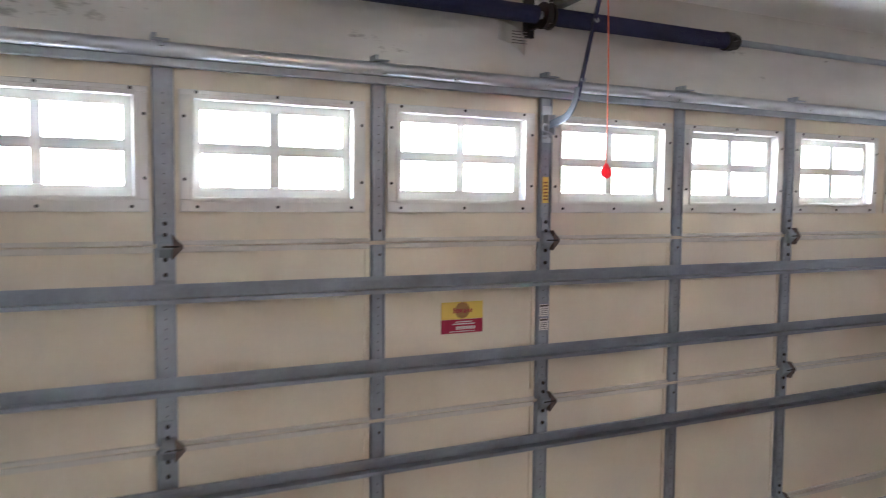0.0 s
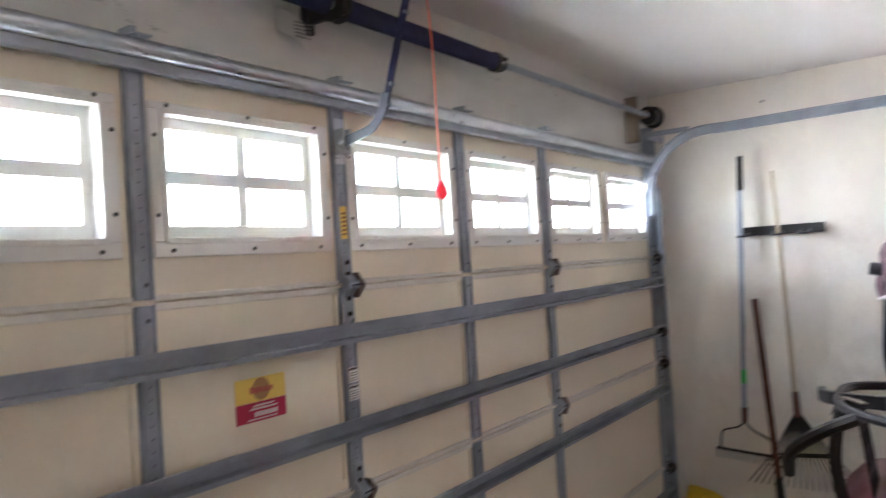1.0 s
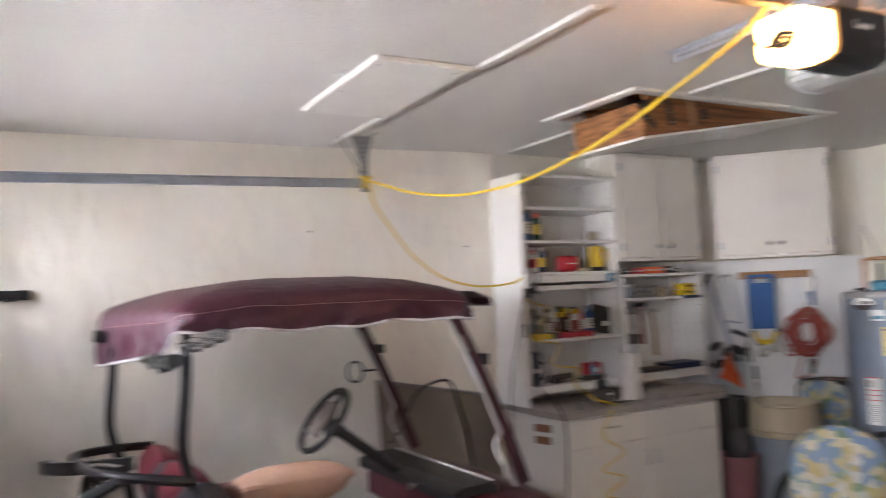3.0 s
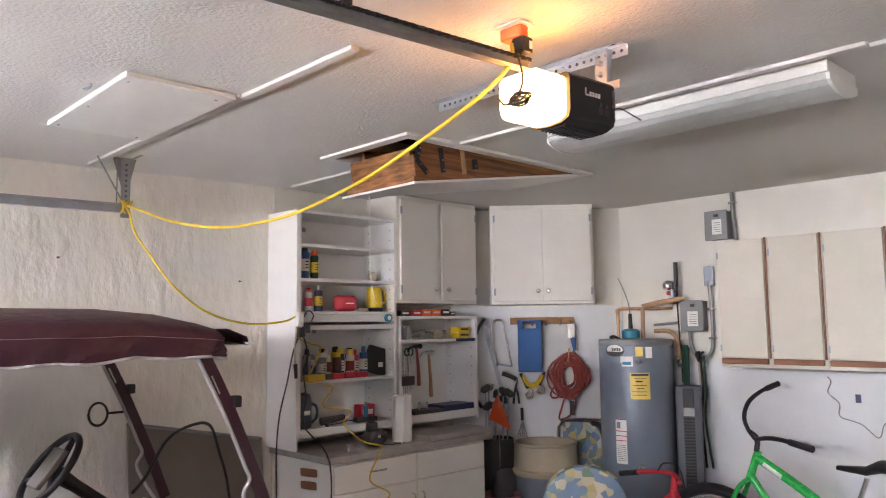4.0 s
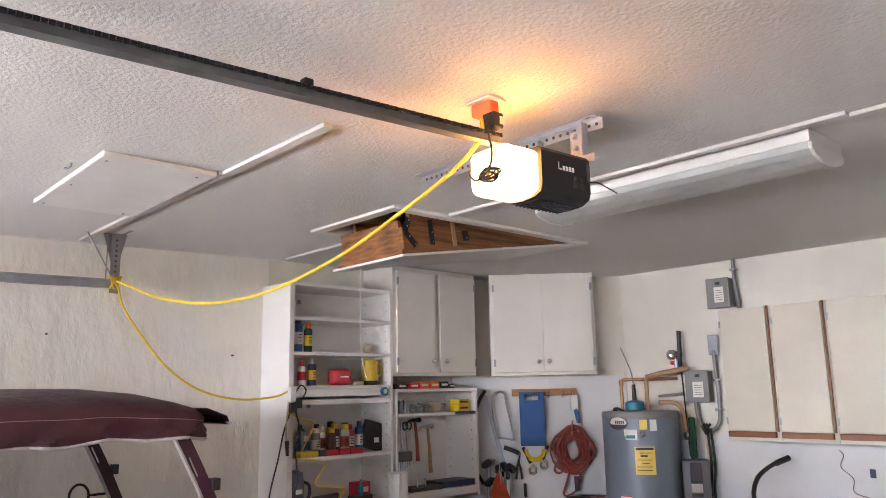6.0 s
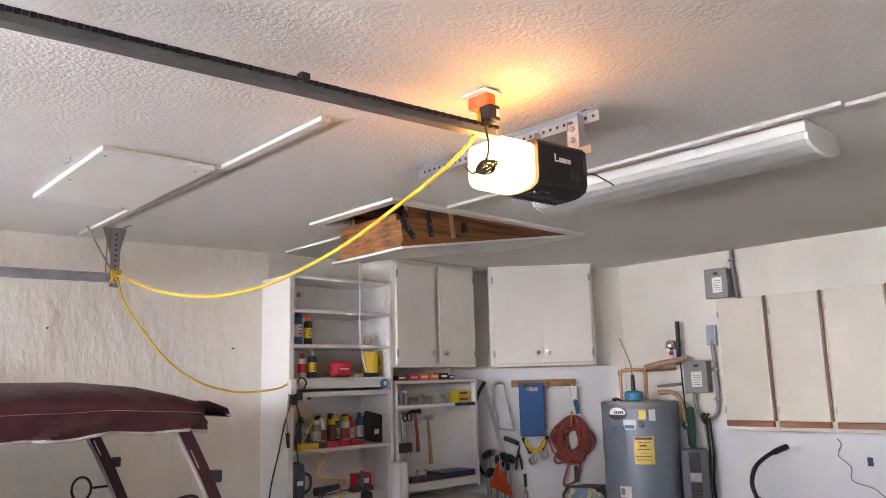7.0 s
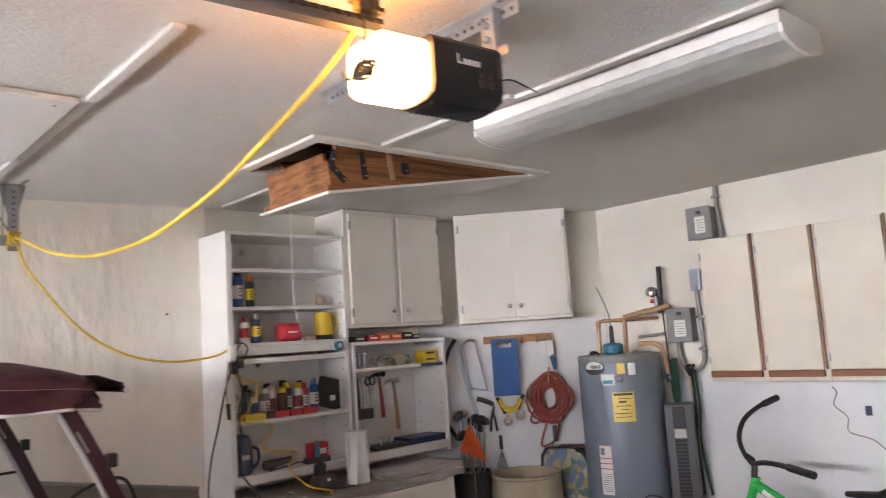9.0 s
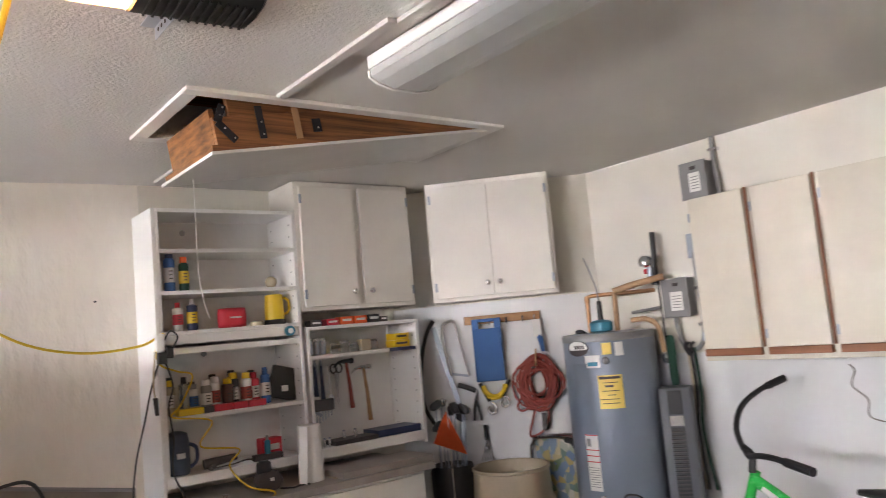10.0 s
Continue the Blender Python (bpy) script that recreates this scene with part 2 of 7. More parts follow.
def smooth_path(pts, n=6):
    """Points of a soft curve through the given ones."""
    pts = [Vector(p) for p in pts]
    out = []
    for i in range(len(pts) - 1):
        p0, p1, p2, p3 = pts[max(i - 1, 0)], pts[i], pts[i + 1], pts[min(i + 2, len(pts) - 1)]
        for k in range(n):
            t = k / n
            out.append(0.5 * (2 * p1 + (p2 - p0) * t + (2 * p0 - 5 * p1 + 4 * p2 - p3) * t * t + (3 * p1 - p0 - 3 * p2 + p3) * t ** 3))
    out.append(pts[-1])
    return out


def lathe(profile, at, seg=20, axis="z", bm=None):
    """A turned body: (radius, height) pairs from one end to the other."""
    bm = bm or bmesh.new()
    loops = []
    for r, h in profile:
        lp = []
        for k in range(seg):
            a = 2 * math.pi * k / seg
            c, s = max(r, 1e-4) * math.cos(a), max(r, 1e-4) * math.sin(a)
            p = {"z": (c, s, h), "x": (h, c, s), "y": (c, h, s)}[axis]
            lp.append(Vector(at) + Vector(p))
        loops.append(lp)
    rings(bm, loops)
    return bm


def moved(bm, m):
    bmesh.ops.transform(bm, matrix=m, verts=bm.verts)
    return bm


def wall_piece(name, bm, material, label="", category=""):
    ob = part(name, bm, material)
    return tagged(ob, label, category, kind="structure")


# ---- the room ----
XE, YS, YN, XW = 4.223, -3.5, 2.30, -1.25
DX0, DX1 = -0.65, 4.06
DIAG_A, DIAG_B = (4.223, -2.62), (3.31, -3.5)

wall_piece("floor", boxes((XW - 0.2, XE + 0.2, YS - 0.2, 2.5, -0.15, 0.0)), CONCRETE, "worn grey concrete garage floor", "floor")


def ceiling_z(y):
    return float(np.interp(y, [-3.5, -1.0, -0.1, 1.0, 2.3], [2.512, 2.521, 2.497, 2.487, 2.481]))


HX0, HX1, HY0, HY1 = 2.71, 3.275, -2.188, -0.888
xs = [XW, HX0, HX1, XE]
ys_all = [2.5, 1.6, 1.0, 0.4, -0.1, -0.5, HY1, -1.2, HY0, -2.8, YS]
bm, bm2 = bmesh.new(), bmesh.new()
for i in range(3):
    for y0, y1 in zip(ys_all, ys_all[1:]):
        if i == 1 and HY0 - 1e-6 < y1 and y0 < HY1 + 1e-6:
            continue
        lo = [(xs[i], y0, ceiling_z(y0)), (xs[i + 1], y0, ceiling_z(y0)), (xs[i + 1], y1, ceiling_z(y1)), (xs[i], y1, ceiling_z(y1))]
        rings(bm if y1 > -1.21 else bm2, [[Vector(p) for p in lo], [Vector(p) + Vector((0, 0, 0.14)) for p in lo]])
wall_piece("ceiling_back", bm2, CEIL_SMOOTH, "smooth white painted ceiling at the back", "ceiling")
wall_piece("ceiling", bm, CEIL, "white knockdown-textured drywall ceiling", "ceiling")
wall_piece("roof_deck", boxes((XW - 0.3, XE + 0.3, YS - 0.3, 2.6, 3.2, 3.3)), WOOD, "plywood roof deck above the attic", "roof")

wall_piece("wall_east", boxes((XE, XE + 0.15, YS, 2.5, 0, 3.25)), WALL, "cream rough-trowelled stucco side wall", "wall")
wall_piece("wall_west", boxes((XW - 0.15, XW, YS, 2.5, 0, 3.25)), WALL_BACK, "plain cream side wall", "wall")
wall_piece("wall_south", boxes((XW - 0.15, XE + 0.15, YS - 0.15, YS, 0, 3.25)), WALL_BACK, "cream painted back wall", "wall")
bm = bmesh.new()
a, b = Vector((*DIAG_A, 0)), Vector((*DIAG_B, 0))
pts = [a, b, Vector((XE, YS, 0))]
rings(bm, [pts, [p + Vector((0, 0, 2.7)) for p in pts]])
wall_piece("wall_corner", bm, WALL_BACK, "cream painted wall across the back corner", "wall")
wall_piece("wall_north", boxes((XW - 0.15, XE + 0.15, YN, 2.5, 2.135, 3.25), (XW - 0.15, DX0 + 0.03, 2.32, 2.5, 0, 2.135), (DX1 - 0.03, XE, 2.32, 2.5, 0, 2.135)), HEADER, "scuffed white wooden header over the garage door", "wall")

# white panelling on the lower part of the back corner and back wall
dv = (b - a).normalized()
nv = Vector((-dv.y, dv.x, 0))
if nv.dot(Vector((1, -1, 0))) > 0:
    nv = -nv


def diag(s, off, z):
    """A place along the corner wall: s from its east end, off out of the wall."""
    return a + dv * s + nv * off + Vector((0, 0, z))


DM = Matrix(((dv.x, nv.x, 0, a.x), (dv.y, nv.y, 0, a.y), (0, 0, 1, 0), (0, 0, 0, 1)))
DLEN = (b - a).length
wall_piece("panel_corner", boxes((0.004, DLEN - 0.004, 0.003, 0.010, 0.0, 1.785), m=DM), WALL_LOW, "white painted hardboard panel on the corner wall", "wall panel")
wall_piece("panel_south", boxes((XW, DIAG_B[0] - 0.01, YS + 0.003, YS + 0.010, 0.0, 1.40)), WALL_LOW, "white painted lower back wall", "wall panel")

# ---- outside ----
wall_piece("ground", boxes((-90, 90, 2.52, 160, -0.3, -0.06)), GRASS, "green lawn outside", "ground")
wall_piece("driveway", boxes((-1.3, 4.7, 2.51, 14, -0.06, -0.02)), DRIVE, "pale sunlit concrete driveway", "driveway")
wall_piece("road", boxes((-40, 40, 14, 20, -0.058, -0.03)), DRIVE, "pale road beyond the driveway", "road")
wall_piece("house_opposite", boxes((-30, 34, 45, 54, -0.06, 3.6)), TRIM_WHITE, "pale house across the street", "house")

# unseen overhang, added to limit how steeply sky light enters the windows
wall_piece("eave", boxes((XW - 0.8, XE + 0.8, 2.50, 3.0, 2.24, 2.36)), TRIM_WHITE, "white overhang added out of view to block high sky light", "eave")

# ---- garage door ----
door = thing("garage_door", (1.705, 2.29, 0.0), "closed cream sectional garage door with grey steel struts and eight windows", "garage door")
ZJ = [0.005, 0.54, 1.08, 1.62, 2.13]
PY0, PY1 = 2.272, 2.312
WIN_Z = (1.742, 2.018)
for k in range(3):
    part("section_panel", boxes((DX0, DX1, PY0, PY1, ZJ[k] + 0.0005, ZJ[k + 1] - 0.0005), bevel=0.0004), PANEL, door)
edges = [DX0] + [v for w in WIN_X for v in w] + [DX1]
rows = [(DX0, DX1, PY0, PY1, ZJ[3] + 0.0005, WIN_Z[0]), (DX0, DX1, PY0, PY1, WIN_Z[1], ZJ[4])]
rows += [(edges[i], edges[i + 1], PY0, PY1, WIN_Z[0], WIN_Z[1]) for i in range(0, len(edges), 2)]
part("section_panel", boxes(*rows), PANEL, door)
for x0, x1 in WIN_X:
    z0, z1 = WIN_Z
    f = 0.03
    bm = boxes((x0 - f, x1 + f, PY0 - 0.008, PY0 - 0.001, z1, z1 + 0.016), (x0 - f, x1 + f, PY0 - 0.008, PY0 - 0.001, z0 - 0.032, z0),
               (x0 - f, x0, PY0 - 0.008, PY0 - 0.001, z0, z1), (x1, x1 + f, PY0 - 0.008, PY0 - 0.001, z0, z1), bevel=0.002)
    for r in ((x0, x1, PY0 - 0.012, PY1, z1 - 0.008, z1 + 0.004), (x0, x1, PY0 - 0.012, PY1, z0 - 0.004, z0 + 0.008), (x0 - 0.004, x0 + 0.008, PY0 - 0.012, PY1, z0, z1), (x1 - 0.008, x1 + 0.004, PY0 - 0.012, PY1, z0, z1)):
        box(bm, *r, bevel=0.001)
    box(bm, x0 + 0.008, x1 - 0.008, PY1 - 0.014, PY1, z0 + 0.008, z0 + 0.036)
    box(bm, x0 + 0.008, x1 - 0.008, PY1 - 0.014, PY1, z1 - 0.032, z1 - 0.008)
    box(bm, x0 + 0.008, x0 + 0.03, PY1 - 0.014, PY1, z0 + 0.036, z1 - 0.032)
    box(bm, x1 - 0.03, x1 - 0.008, PY1 - 0.014, PY1, z0 + 0.036, z1 - 0.032)
    win = part("window", bm, TRIM_WHITE, door, "white vinyl window frame screwed to the door")
    cx, cz = (x0 + x1) / 2, (z0 + z1) / 2 + 0.002
    part("muntin", boxes((cx - 0.0145, cx + 0.0145, PY1 - 0.018, PY1 - 0.001, z0 + 0.036, z1 - 0.032), bevel=0.002), MUNTIN, win)
    part("muntin", boxes((x0 + 0.03, cx - 0.0145, PY1 - 0.0175, PY1 - 0.0015, cz - 0.0145, cz + 0.0145), (cx + 0.0145, x1 - 0.03, PY1 - 0.0175, PY1 - 0.0015, cz - 0.0145, cz + 0.0145)), MUNTIN, win)
    pane = part("pane", boxes((x0 + 0.01, x1 - 0.01, PY1 - 0.009, PY1 - 0.006, z0 + 0.01, z1 - 0.01)), GLASS, win)
    pane.visible_shadow = False
    bm = bmesh.new()
    for fx in (0.03, 0.5, 0.97):
        for z in (z1 + 0.009, z0 - 0.018):
            lathe([(0.0045, PY0 - 0.0085), (0.0045, PY0 - 0.0115), (0.002, PY0 - 0.013)], (x0 + fx * (x1 - x0), 0, z), 8, "y", bm)
    for fz in (0.2, 0.8):
        for x in (x0 - 0.018, x1 + 0.018):
            lathe([(0.0045, PY0 - 0.0085), (0.0045, PY0 - 0.0115), (0.002, PY0 - 0.013)], (x, 0, z0 + fz * (z1 - z0)), 8, "y", bm)
    tagged(part("screw_row", bm, BLACK_METAL, win), kind="stuff")

STILES = [(-0.625, 0.05, True), (0.515, 0.054, True), (1.115, 0.046, False), (1.705, 0.05, True), (2.287, 0.046, False), (2.868, 0.05, True), (4.03, 0.05, True)]
for x, w, hinged in STILES:
    for k in range(4):
        z0, z1 = ZJ[k] + 0.006, ZJ[k + 1] - (0.006 if k < 3 else -0.01)
        bm = boxes((x - w / 2, x + w / 2, PY0 - 0.012, PY0 - 0.001, z0, z1), bevel=0.002)
        box(bm, x - w / 2 + 0.004, x - w / 2 + 0.008, PY0 - 0.016, PY0 - 0.012, z0, z1)
        box(bm, x + w / 2 - 0.008, x + w / 2 - 0.004, PY0 - 0.016, PY0 - 0.012, z0, z1)
        st = part("stile", bm, GALV, door, "grey galvanised steel stile")
        bm = bmesh.new()
        nh = int((z1 - z0 - 0.16) / 0.026)
        for i in range(nh):
            lathe([(0.0021, PY0 - 0.0122), (0.0021, PY0 - 0.0130)], (x, 0, z0 + 0.08 + i * 0.026), 6, "y", bm)
        for zz in (z0 + 0.03, z1 - 0.03):
            lathe([(0.0045, PY0 - 0.0122), (0.0045, PY0 - 0.0140)], (x + 0.004, 0, zz), 8, "y", bm)
        tagged(part("punched_hole_row", bm, INK, st), kind="stuff")
    if hinged:
        for zj in ZJ[1:4]:
            bm = boxes((x - 0.019, x + 0.019, PY0 - 0.0175, PY0 - 0.0125, zj - 0.09, zj - 0.012), (x - 0.015, x + 0.015, PY0 - 0.0175, PY0 - 0.0125, zj + 0.012, zj + 0.075), bevel=0.0015)
            tube(bm, [(x - 0.022, PY0 - 0.028, zj), (x + 0.022, PY0 - 0.028, zj)], 0.012, 10)
            rings(bm, [[Vector((x + dx, PY0 - 0.0175, zj - 0.03)), Vector((x + dx, PY0 - 0.042, zj - 0.006)), Vector((x + dx, PY0 - 0.042, zj + 0.008)), Vector((x + dx, PY0 - 0.0175, zj + 0.03))] for dx in (-0.017, 0.017)])
            hg = part("hinge", bm, GALV, door, "worn steel hinge")
            bm = bmesh.new()
            rings(bm, [[Vector((x + 0.016, y, zj + 0.032)), Vector((x + 0.026, y, zj + 0.020)), Vector((x + 0.042, y, zj + 0.003)), Vector((x + 0.042, y, zj - 0.005)), Vector((x + 0.026, y, zj - 0.022)), Vector((x + 0.016, y, zj - 0.034))] for y in (PY0 - 0.042, PY0 - 0.020)])
            part("roller_bracket", bm, RUST, hg, "dark rusty roller bracket")
            bm = bmesh.new()
            tube(bm, [(x - 0.01, PY0 - 0.034, zj), (x + 0.034, PY0 - 0.034, zj)], 0.009, 8)
            for zz in (zj - 0.075, zj - 0.035, zj + 0.03, zj + 0.06):
                lathe([(0.006, PY0 - 0.0178), (0.006, PY0 - 0.0225), (0.003, PY0 - 0.0235)], (x, 0, zz), 8, "y", bm)
            part("bolt", bm, BLACK_METAL, hg)

# meeting rails along the joints, broken at the stiles
sx = [s[0] for s in STILES]
sw = [s[1] / 2 + 0.001 for s in STILES]
for zj in ZJ[1:4]:
    for i in range(len(sx) - 1):
        part("meeting_rail", boxes((sx[i] + sw[i], sx[i + 1] - sw[i + 1], PY0 - 0.010, PY0 - 0.001, zj + 0.002, zj + 0.014), (sx[i] + sw[i], sx[i + 1] - sw[i + 1], PY0 - 0.007, PY0 - 0.001, zj - 0.018, zj - 0.002), bevel=0.002), TRIM_CREAM, door)
        part("edge_lip", boxes((sx[i + 1] - sw[i + 1] - 0.016, sx[i + 1] - sw[i + 1] - 0.010, PY0 - 0.006, PY0 - 0.001, zj - 0.5, zj - 0.02)), PANEL, door)


def strut(z, h, yf):
    """A thin channel open to the room, with a lip turned out along each edge."""
    yb, t, lip, k = PY0 - 0.014, 0.002, 0.011, h / 2
    prof = [(yf, k + lip), (yf, k), (yb - t, k), (yb - t, -k), (yf, -k), (yf, -k - lip), (yf + t, -k - lip), (yf + t, -k - t), (yb, -k - t), (yb, k + t), (yf + t, k + t), (yf + t, k + lip)]
    bm = bmesh.new()
    rings(bm, [[Vector((x, y, z + zz)) for y, zz in prof] for x in (DX0 + 0.01, DX1 + 0.02)])
    return bm


for z in (1.497, 1.252, 0.952, 0.42):
    part("strut", strut(z, 0.030, 2.222), GALV, door, "long galvanised steel strut")
bm = bmesh.new()
tube(bm, [(DX0 + 0.01, 2.228, 2.125), (DX1 - 0.02, 2.228, 2.125)], 0.019, 14)
part("top_strut", bm, GALV_BRIGHT, door, "shiny rounded top stiffener", smooth=True)
bm = boxes((DX0 + 0.01, DX1 - 0.02, 2.236, 2.258, 2.084, 2.108), bevel=0.003)
part("top_flange", bm, GALV, door)
for x, w, hinged in STILES:
    part("top_clip", boxes((x - 0.03, x + 0.012, 2.205, 2.258, 2.146, 2.149), (x - 0.03, x - 0.018, 2.215, 2.258, 2.149, 2.163), bevel=0.001), GALV, door)

# ---- door hardware ----
def channel(name, pts, w, h, material, parent, label=""):
    """A C-shaped rail along points, its open side facing -x."""
    bm = bmesh.new()
    prof = [(0, -h / 2), (w, -h / 2), (w, h / 2), (0, h / 2), (0, h / 2 - 0.004), (w - 0.004, h / 2 - 0.004), (w - 0.004, -h / 2 + 0.004), (0, -h / 2 + 0.004)]
    loops = []
    pts = [Vector(p) for p in pts]
    for i, p in enumerate(pts):
        d = (pts[min(i + 1, len(pts) - 1)] - pts[max(i - 1, 0)]).normalized()
        up = Vector((1, 0, 0)).cross(d).normalized()
        loops.append([p + Vector((x - w / 2, 0, 0)) + up * z for x, z in prof])
    rings(bm, loops)
    return part(name, bm, material, parent, label)


def door_track(x, mirror):
    tr = thing("door_track", (x, 2.15, 0.0), "galvanised steel overhead door track with a curved corner", "door track", "door tracks")
    arc = [(x, 2.20 - 0.30 + 0.30 * math.cos(t), 1.91 + 0.305 * math.sin(t)) for t in [radians(90 * k / 12) for k in range(13)]]
    channel("curve", [(x, 2.20, 1.83)] + arc + [(x, 1.80, 2.213)], 0.028, 0.044, GALV, tr)
    channel("horizontal_rail", [(x, 1.80, 2.213), (x, -0.085, 2.244)], 0.028, 0.044, GALV, tr)
    bx = x + (0.19 if not mirror else -0.19)
    channel("vertical_rail", [(bx - 0.0, 2.245, 0.0), (bx - 0.0, 2.235, 1.98)], 0.028, 0.05, GALV, tr)
    part("jamb_angle", boxes((bx + 0.022, bx + 0.026, 2.23, 2.315, 0.0, 2.30), (bx - 0.05, bx + 0.022, 2.312, 2.316, 0.0, 2.30)), GALV, tr)
    part("flag_bracket", boxes((x - 0.02, bx + 0.02, 2.18, 2.184, 2.205, 2.245), (x - 0.016, x - 0.012, 1.98, 2.18, 2.215, 2.24)), GALV, tr)
    for zz in (0.55, 1.08, 1.24, 1.62):
        bm = bmesh.new()
        lathe([(0.024, -0.012), (0.024, 0.012)], (bx - 0.045, 2.225, zz), 12, "x", bm)
        tube(bm, [(bx - 0.045, 2.225, zz), (bx - 0.12, 2.225, zz)], 0.006, 6)
        part("roller", bm, BLACK_METAL, tr)
    # hanger at the back end
    bm = boxes((x + 0.016, x + 0.022, -0.10, -0.055, 2.20, 2.512), (x - 0.09, x + 0.09, -0.12, -0.04, 2.497, 2.501), bevel=0.001)
    tube(bm, [(x + 0.02, -0.07, 2.27), (x + 0.02, 0.06, 2.49)], 0.004, 6)
    box(bm, x + 0.022, x + 0.026, -0.04, -0.035, 2.25, 2.50)
    rings(bm, [[Vector((xx, -0.13, 2.496)), Vector((xx, -0.015, 2.496)), Vector((xx, -0.06, 2.35)), Vector((xx, -0.095, 2.35))] for xx in (x + 0.0265, x + 0.0295)])
    hg = part("hanger", bm, BOX_GREY, tr, "punched steel hanger fixed to the ceiling")
    bm = bmesh.new()
    for i in range(8):
        lathe([(0.006, x + 0.0145), (0.006, x + 0.0155)], (0, -0.078, 2.28 + i * 0.026), 8, "x", bm)
    tagged(part("punched_hole_row", bm, INK, hg), kind="stuff")
    bm = boxes((x + 0.03, x + 0.10, 2.185, 2.19, 2.255, 2.262))
    part("top_roller_bracket", rod(smooth_path([(x - 0.02, 2.215, 1.95), (x - 0.035, 2.19, 2.0), (x + 0.02, 2.16, 2.05)]), 0.007), GALV_BRIGHT, tr)
    bm.free()
    return tr


door_track(3.87, False)
door_track(-0.46, True)

spring = thing("torsion_spring", (1.705, 2.19, 2.30), "dark torsion spring and steel shaft above the garage door", "spring")
SY, SZ = 2.195, 2.332
bm = bmesh.new()
tube(bm, [(-0.75, SY, SZ), (4.10, SY, SZ)], 0.0125, 10)
part("shaft", bm, GALV, spring, smooth=True)
for x0, x1 in ((0.82, 1.62), (1.68, 2.44)):
    pr = []
    n = int((x1 - x0) / 0.007)
    for i in range(n):
        xx = x0 + (x1 - x0) * i / n
        pr += [(0.026, xx), (0.0285, xx + 0.0035)]
    part("coil", lathe(pr, (0, SY, SZ), 14, "x"), NAVY_SPRING, spring, smooth=False)
for xx in (0.80, 2.455):
    bm = lathe([(0.02, xx - 0.03), (0.034, xx - 0.028), (0.034, xx), (0.028, xx + 0.005), (0.028, xx + 0.025)], (0, SY, SZ), 14, "x")
    box(bm, xx - 0.02, xx - 0.008, SY - 0.047, SY - 0.03, SZ - 0.006, SZ + 0.006)
    part("winding_cone", bm, BLACK_METAL, spring)
bm = boxes((1.63, 1.67, 2.285, 2.298, 2.28, 2.44), (1.642, 1.658, SY - 0.04, 2.285, SZ - 0.03, SZ + 0.03), bevel=0.003)
lathe([(0.042, 1.638), (0.042, 1.646), (0.034, 1.648), (0.034, 1.662), (0.042, 1.664), (0.042, 1.672)], (0, SY, SZ), 16, "x", bm)
part("centre_bracket", bm, BLACK_METAL, spring)
for xx in (3.955, -0.66):
    bm = lathe([(0.020, xx - 0.05), (0.046, xx - 0.045), (0.046, xx - 0.035), (0.040, xx - 0.03), (0.040, xx + 0.03), (0.055, xx + 0.034), (0.055, xx + 0.044), (0.02, xx + 0.05)], (0, SY, SZ), 22, "x")
    part("cable_drum", bm, BLACK_METAL, spring)
    part("end_bearing_plate", boxes((xx - 0.085, xx - 0.075, SY + 0.034, 2.298, 2.20, 2.43), (xx - 0.085, xx - 0.077, SY - 0.012, SY + 0.036, SZ - 0.02, SZ + 0.02), bevel=0.003), TAN_STEEL, spring, "dusty tan bearing bracket")
    part("lift_cable", rod([(xx - 0.03, SY + 0.044, SZ), (xx - 0.02, 2.235, 1.2), (xx + 0.04, 2.235, 0.1)], 0.002, 5), GALV, spring)
tag = thing("hang_tag", (1.58, 2.29, 2.22), "curled white paper warning tag beside the spring", "tag")
bm = bmesh.new()
rings(bm, [[Vector((1.53 + 0.10 * k / 6, 2.285 - 0.03 * math.sin(k * 0.5), 2.325 - 0.008 * k + dz)) for k in range(7)] for dz in (0, -0.03, -0.06)], closed=False, caps=False)
bmesh.ops.solidify(bm, geom=bm.faces[:], thickness=0.002)
part("paper", bm, PAPER, tag)
bm = bmesh.new()
for k in range(5):
    box(bm, 1.565, 1.62, 2.252, 2.2535, 2.25 + k * 0.009, 2.253 + k * 0.009)
part("print_line", bm, BOX_GREY, tag)

# ---- opener ----
opener = thing("garage_door_opener", (1.52, -0.33, 2.52), "black garage door opener with a lit amber lens under the ceiling", "garage opener")
RA, RB = Vector((1.72, 2.24, 2.386)), Vector((1.49, -0.26, 2.381))
rd = (RB - RA).normalized()
rs = Vector((rd.y, -rd.x, 0)).normalized()


def along(p, w, h, bm, q):
    """A bar of w by h between two places on the rail."""
    up = Vector((0, 0, 1))
    rings(bm, [[c + rs * sx_ * w / 2 + up * sz_ * h / 2 for sx_, sz_ in ((-1, -1), (1, -1), (1, 1), (-1, 1))] for c in (p, q)])


bm = bmesh.new()
prof = [(-0.017, -0.016), (0.017, -0.016), (0.017, -0.013), (0.011, -0.013), (0.011, 0.013), (0.015, 0.013), (0.015, 0.016), (-0.015, 0.016), (-0.015, 0.013), (-0.011, 0.013), (-0.011, -0.013), (-0.017, -0.013)]
rings(bm, [[c + rs * u + Vector((0, 0, v)) for u, v in prof] for c in (RA, RB)])
rail = part("rail", bm, RAIL_STEEL, opener, "grey steel opener rail, darkened for its shaded side")
bm = bmesh.new()
n = 190
near = rs if rs.x < 0 else -rs
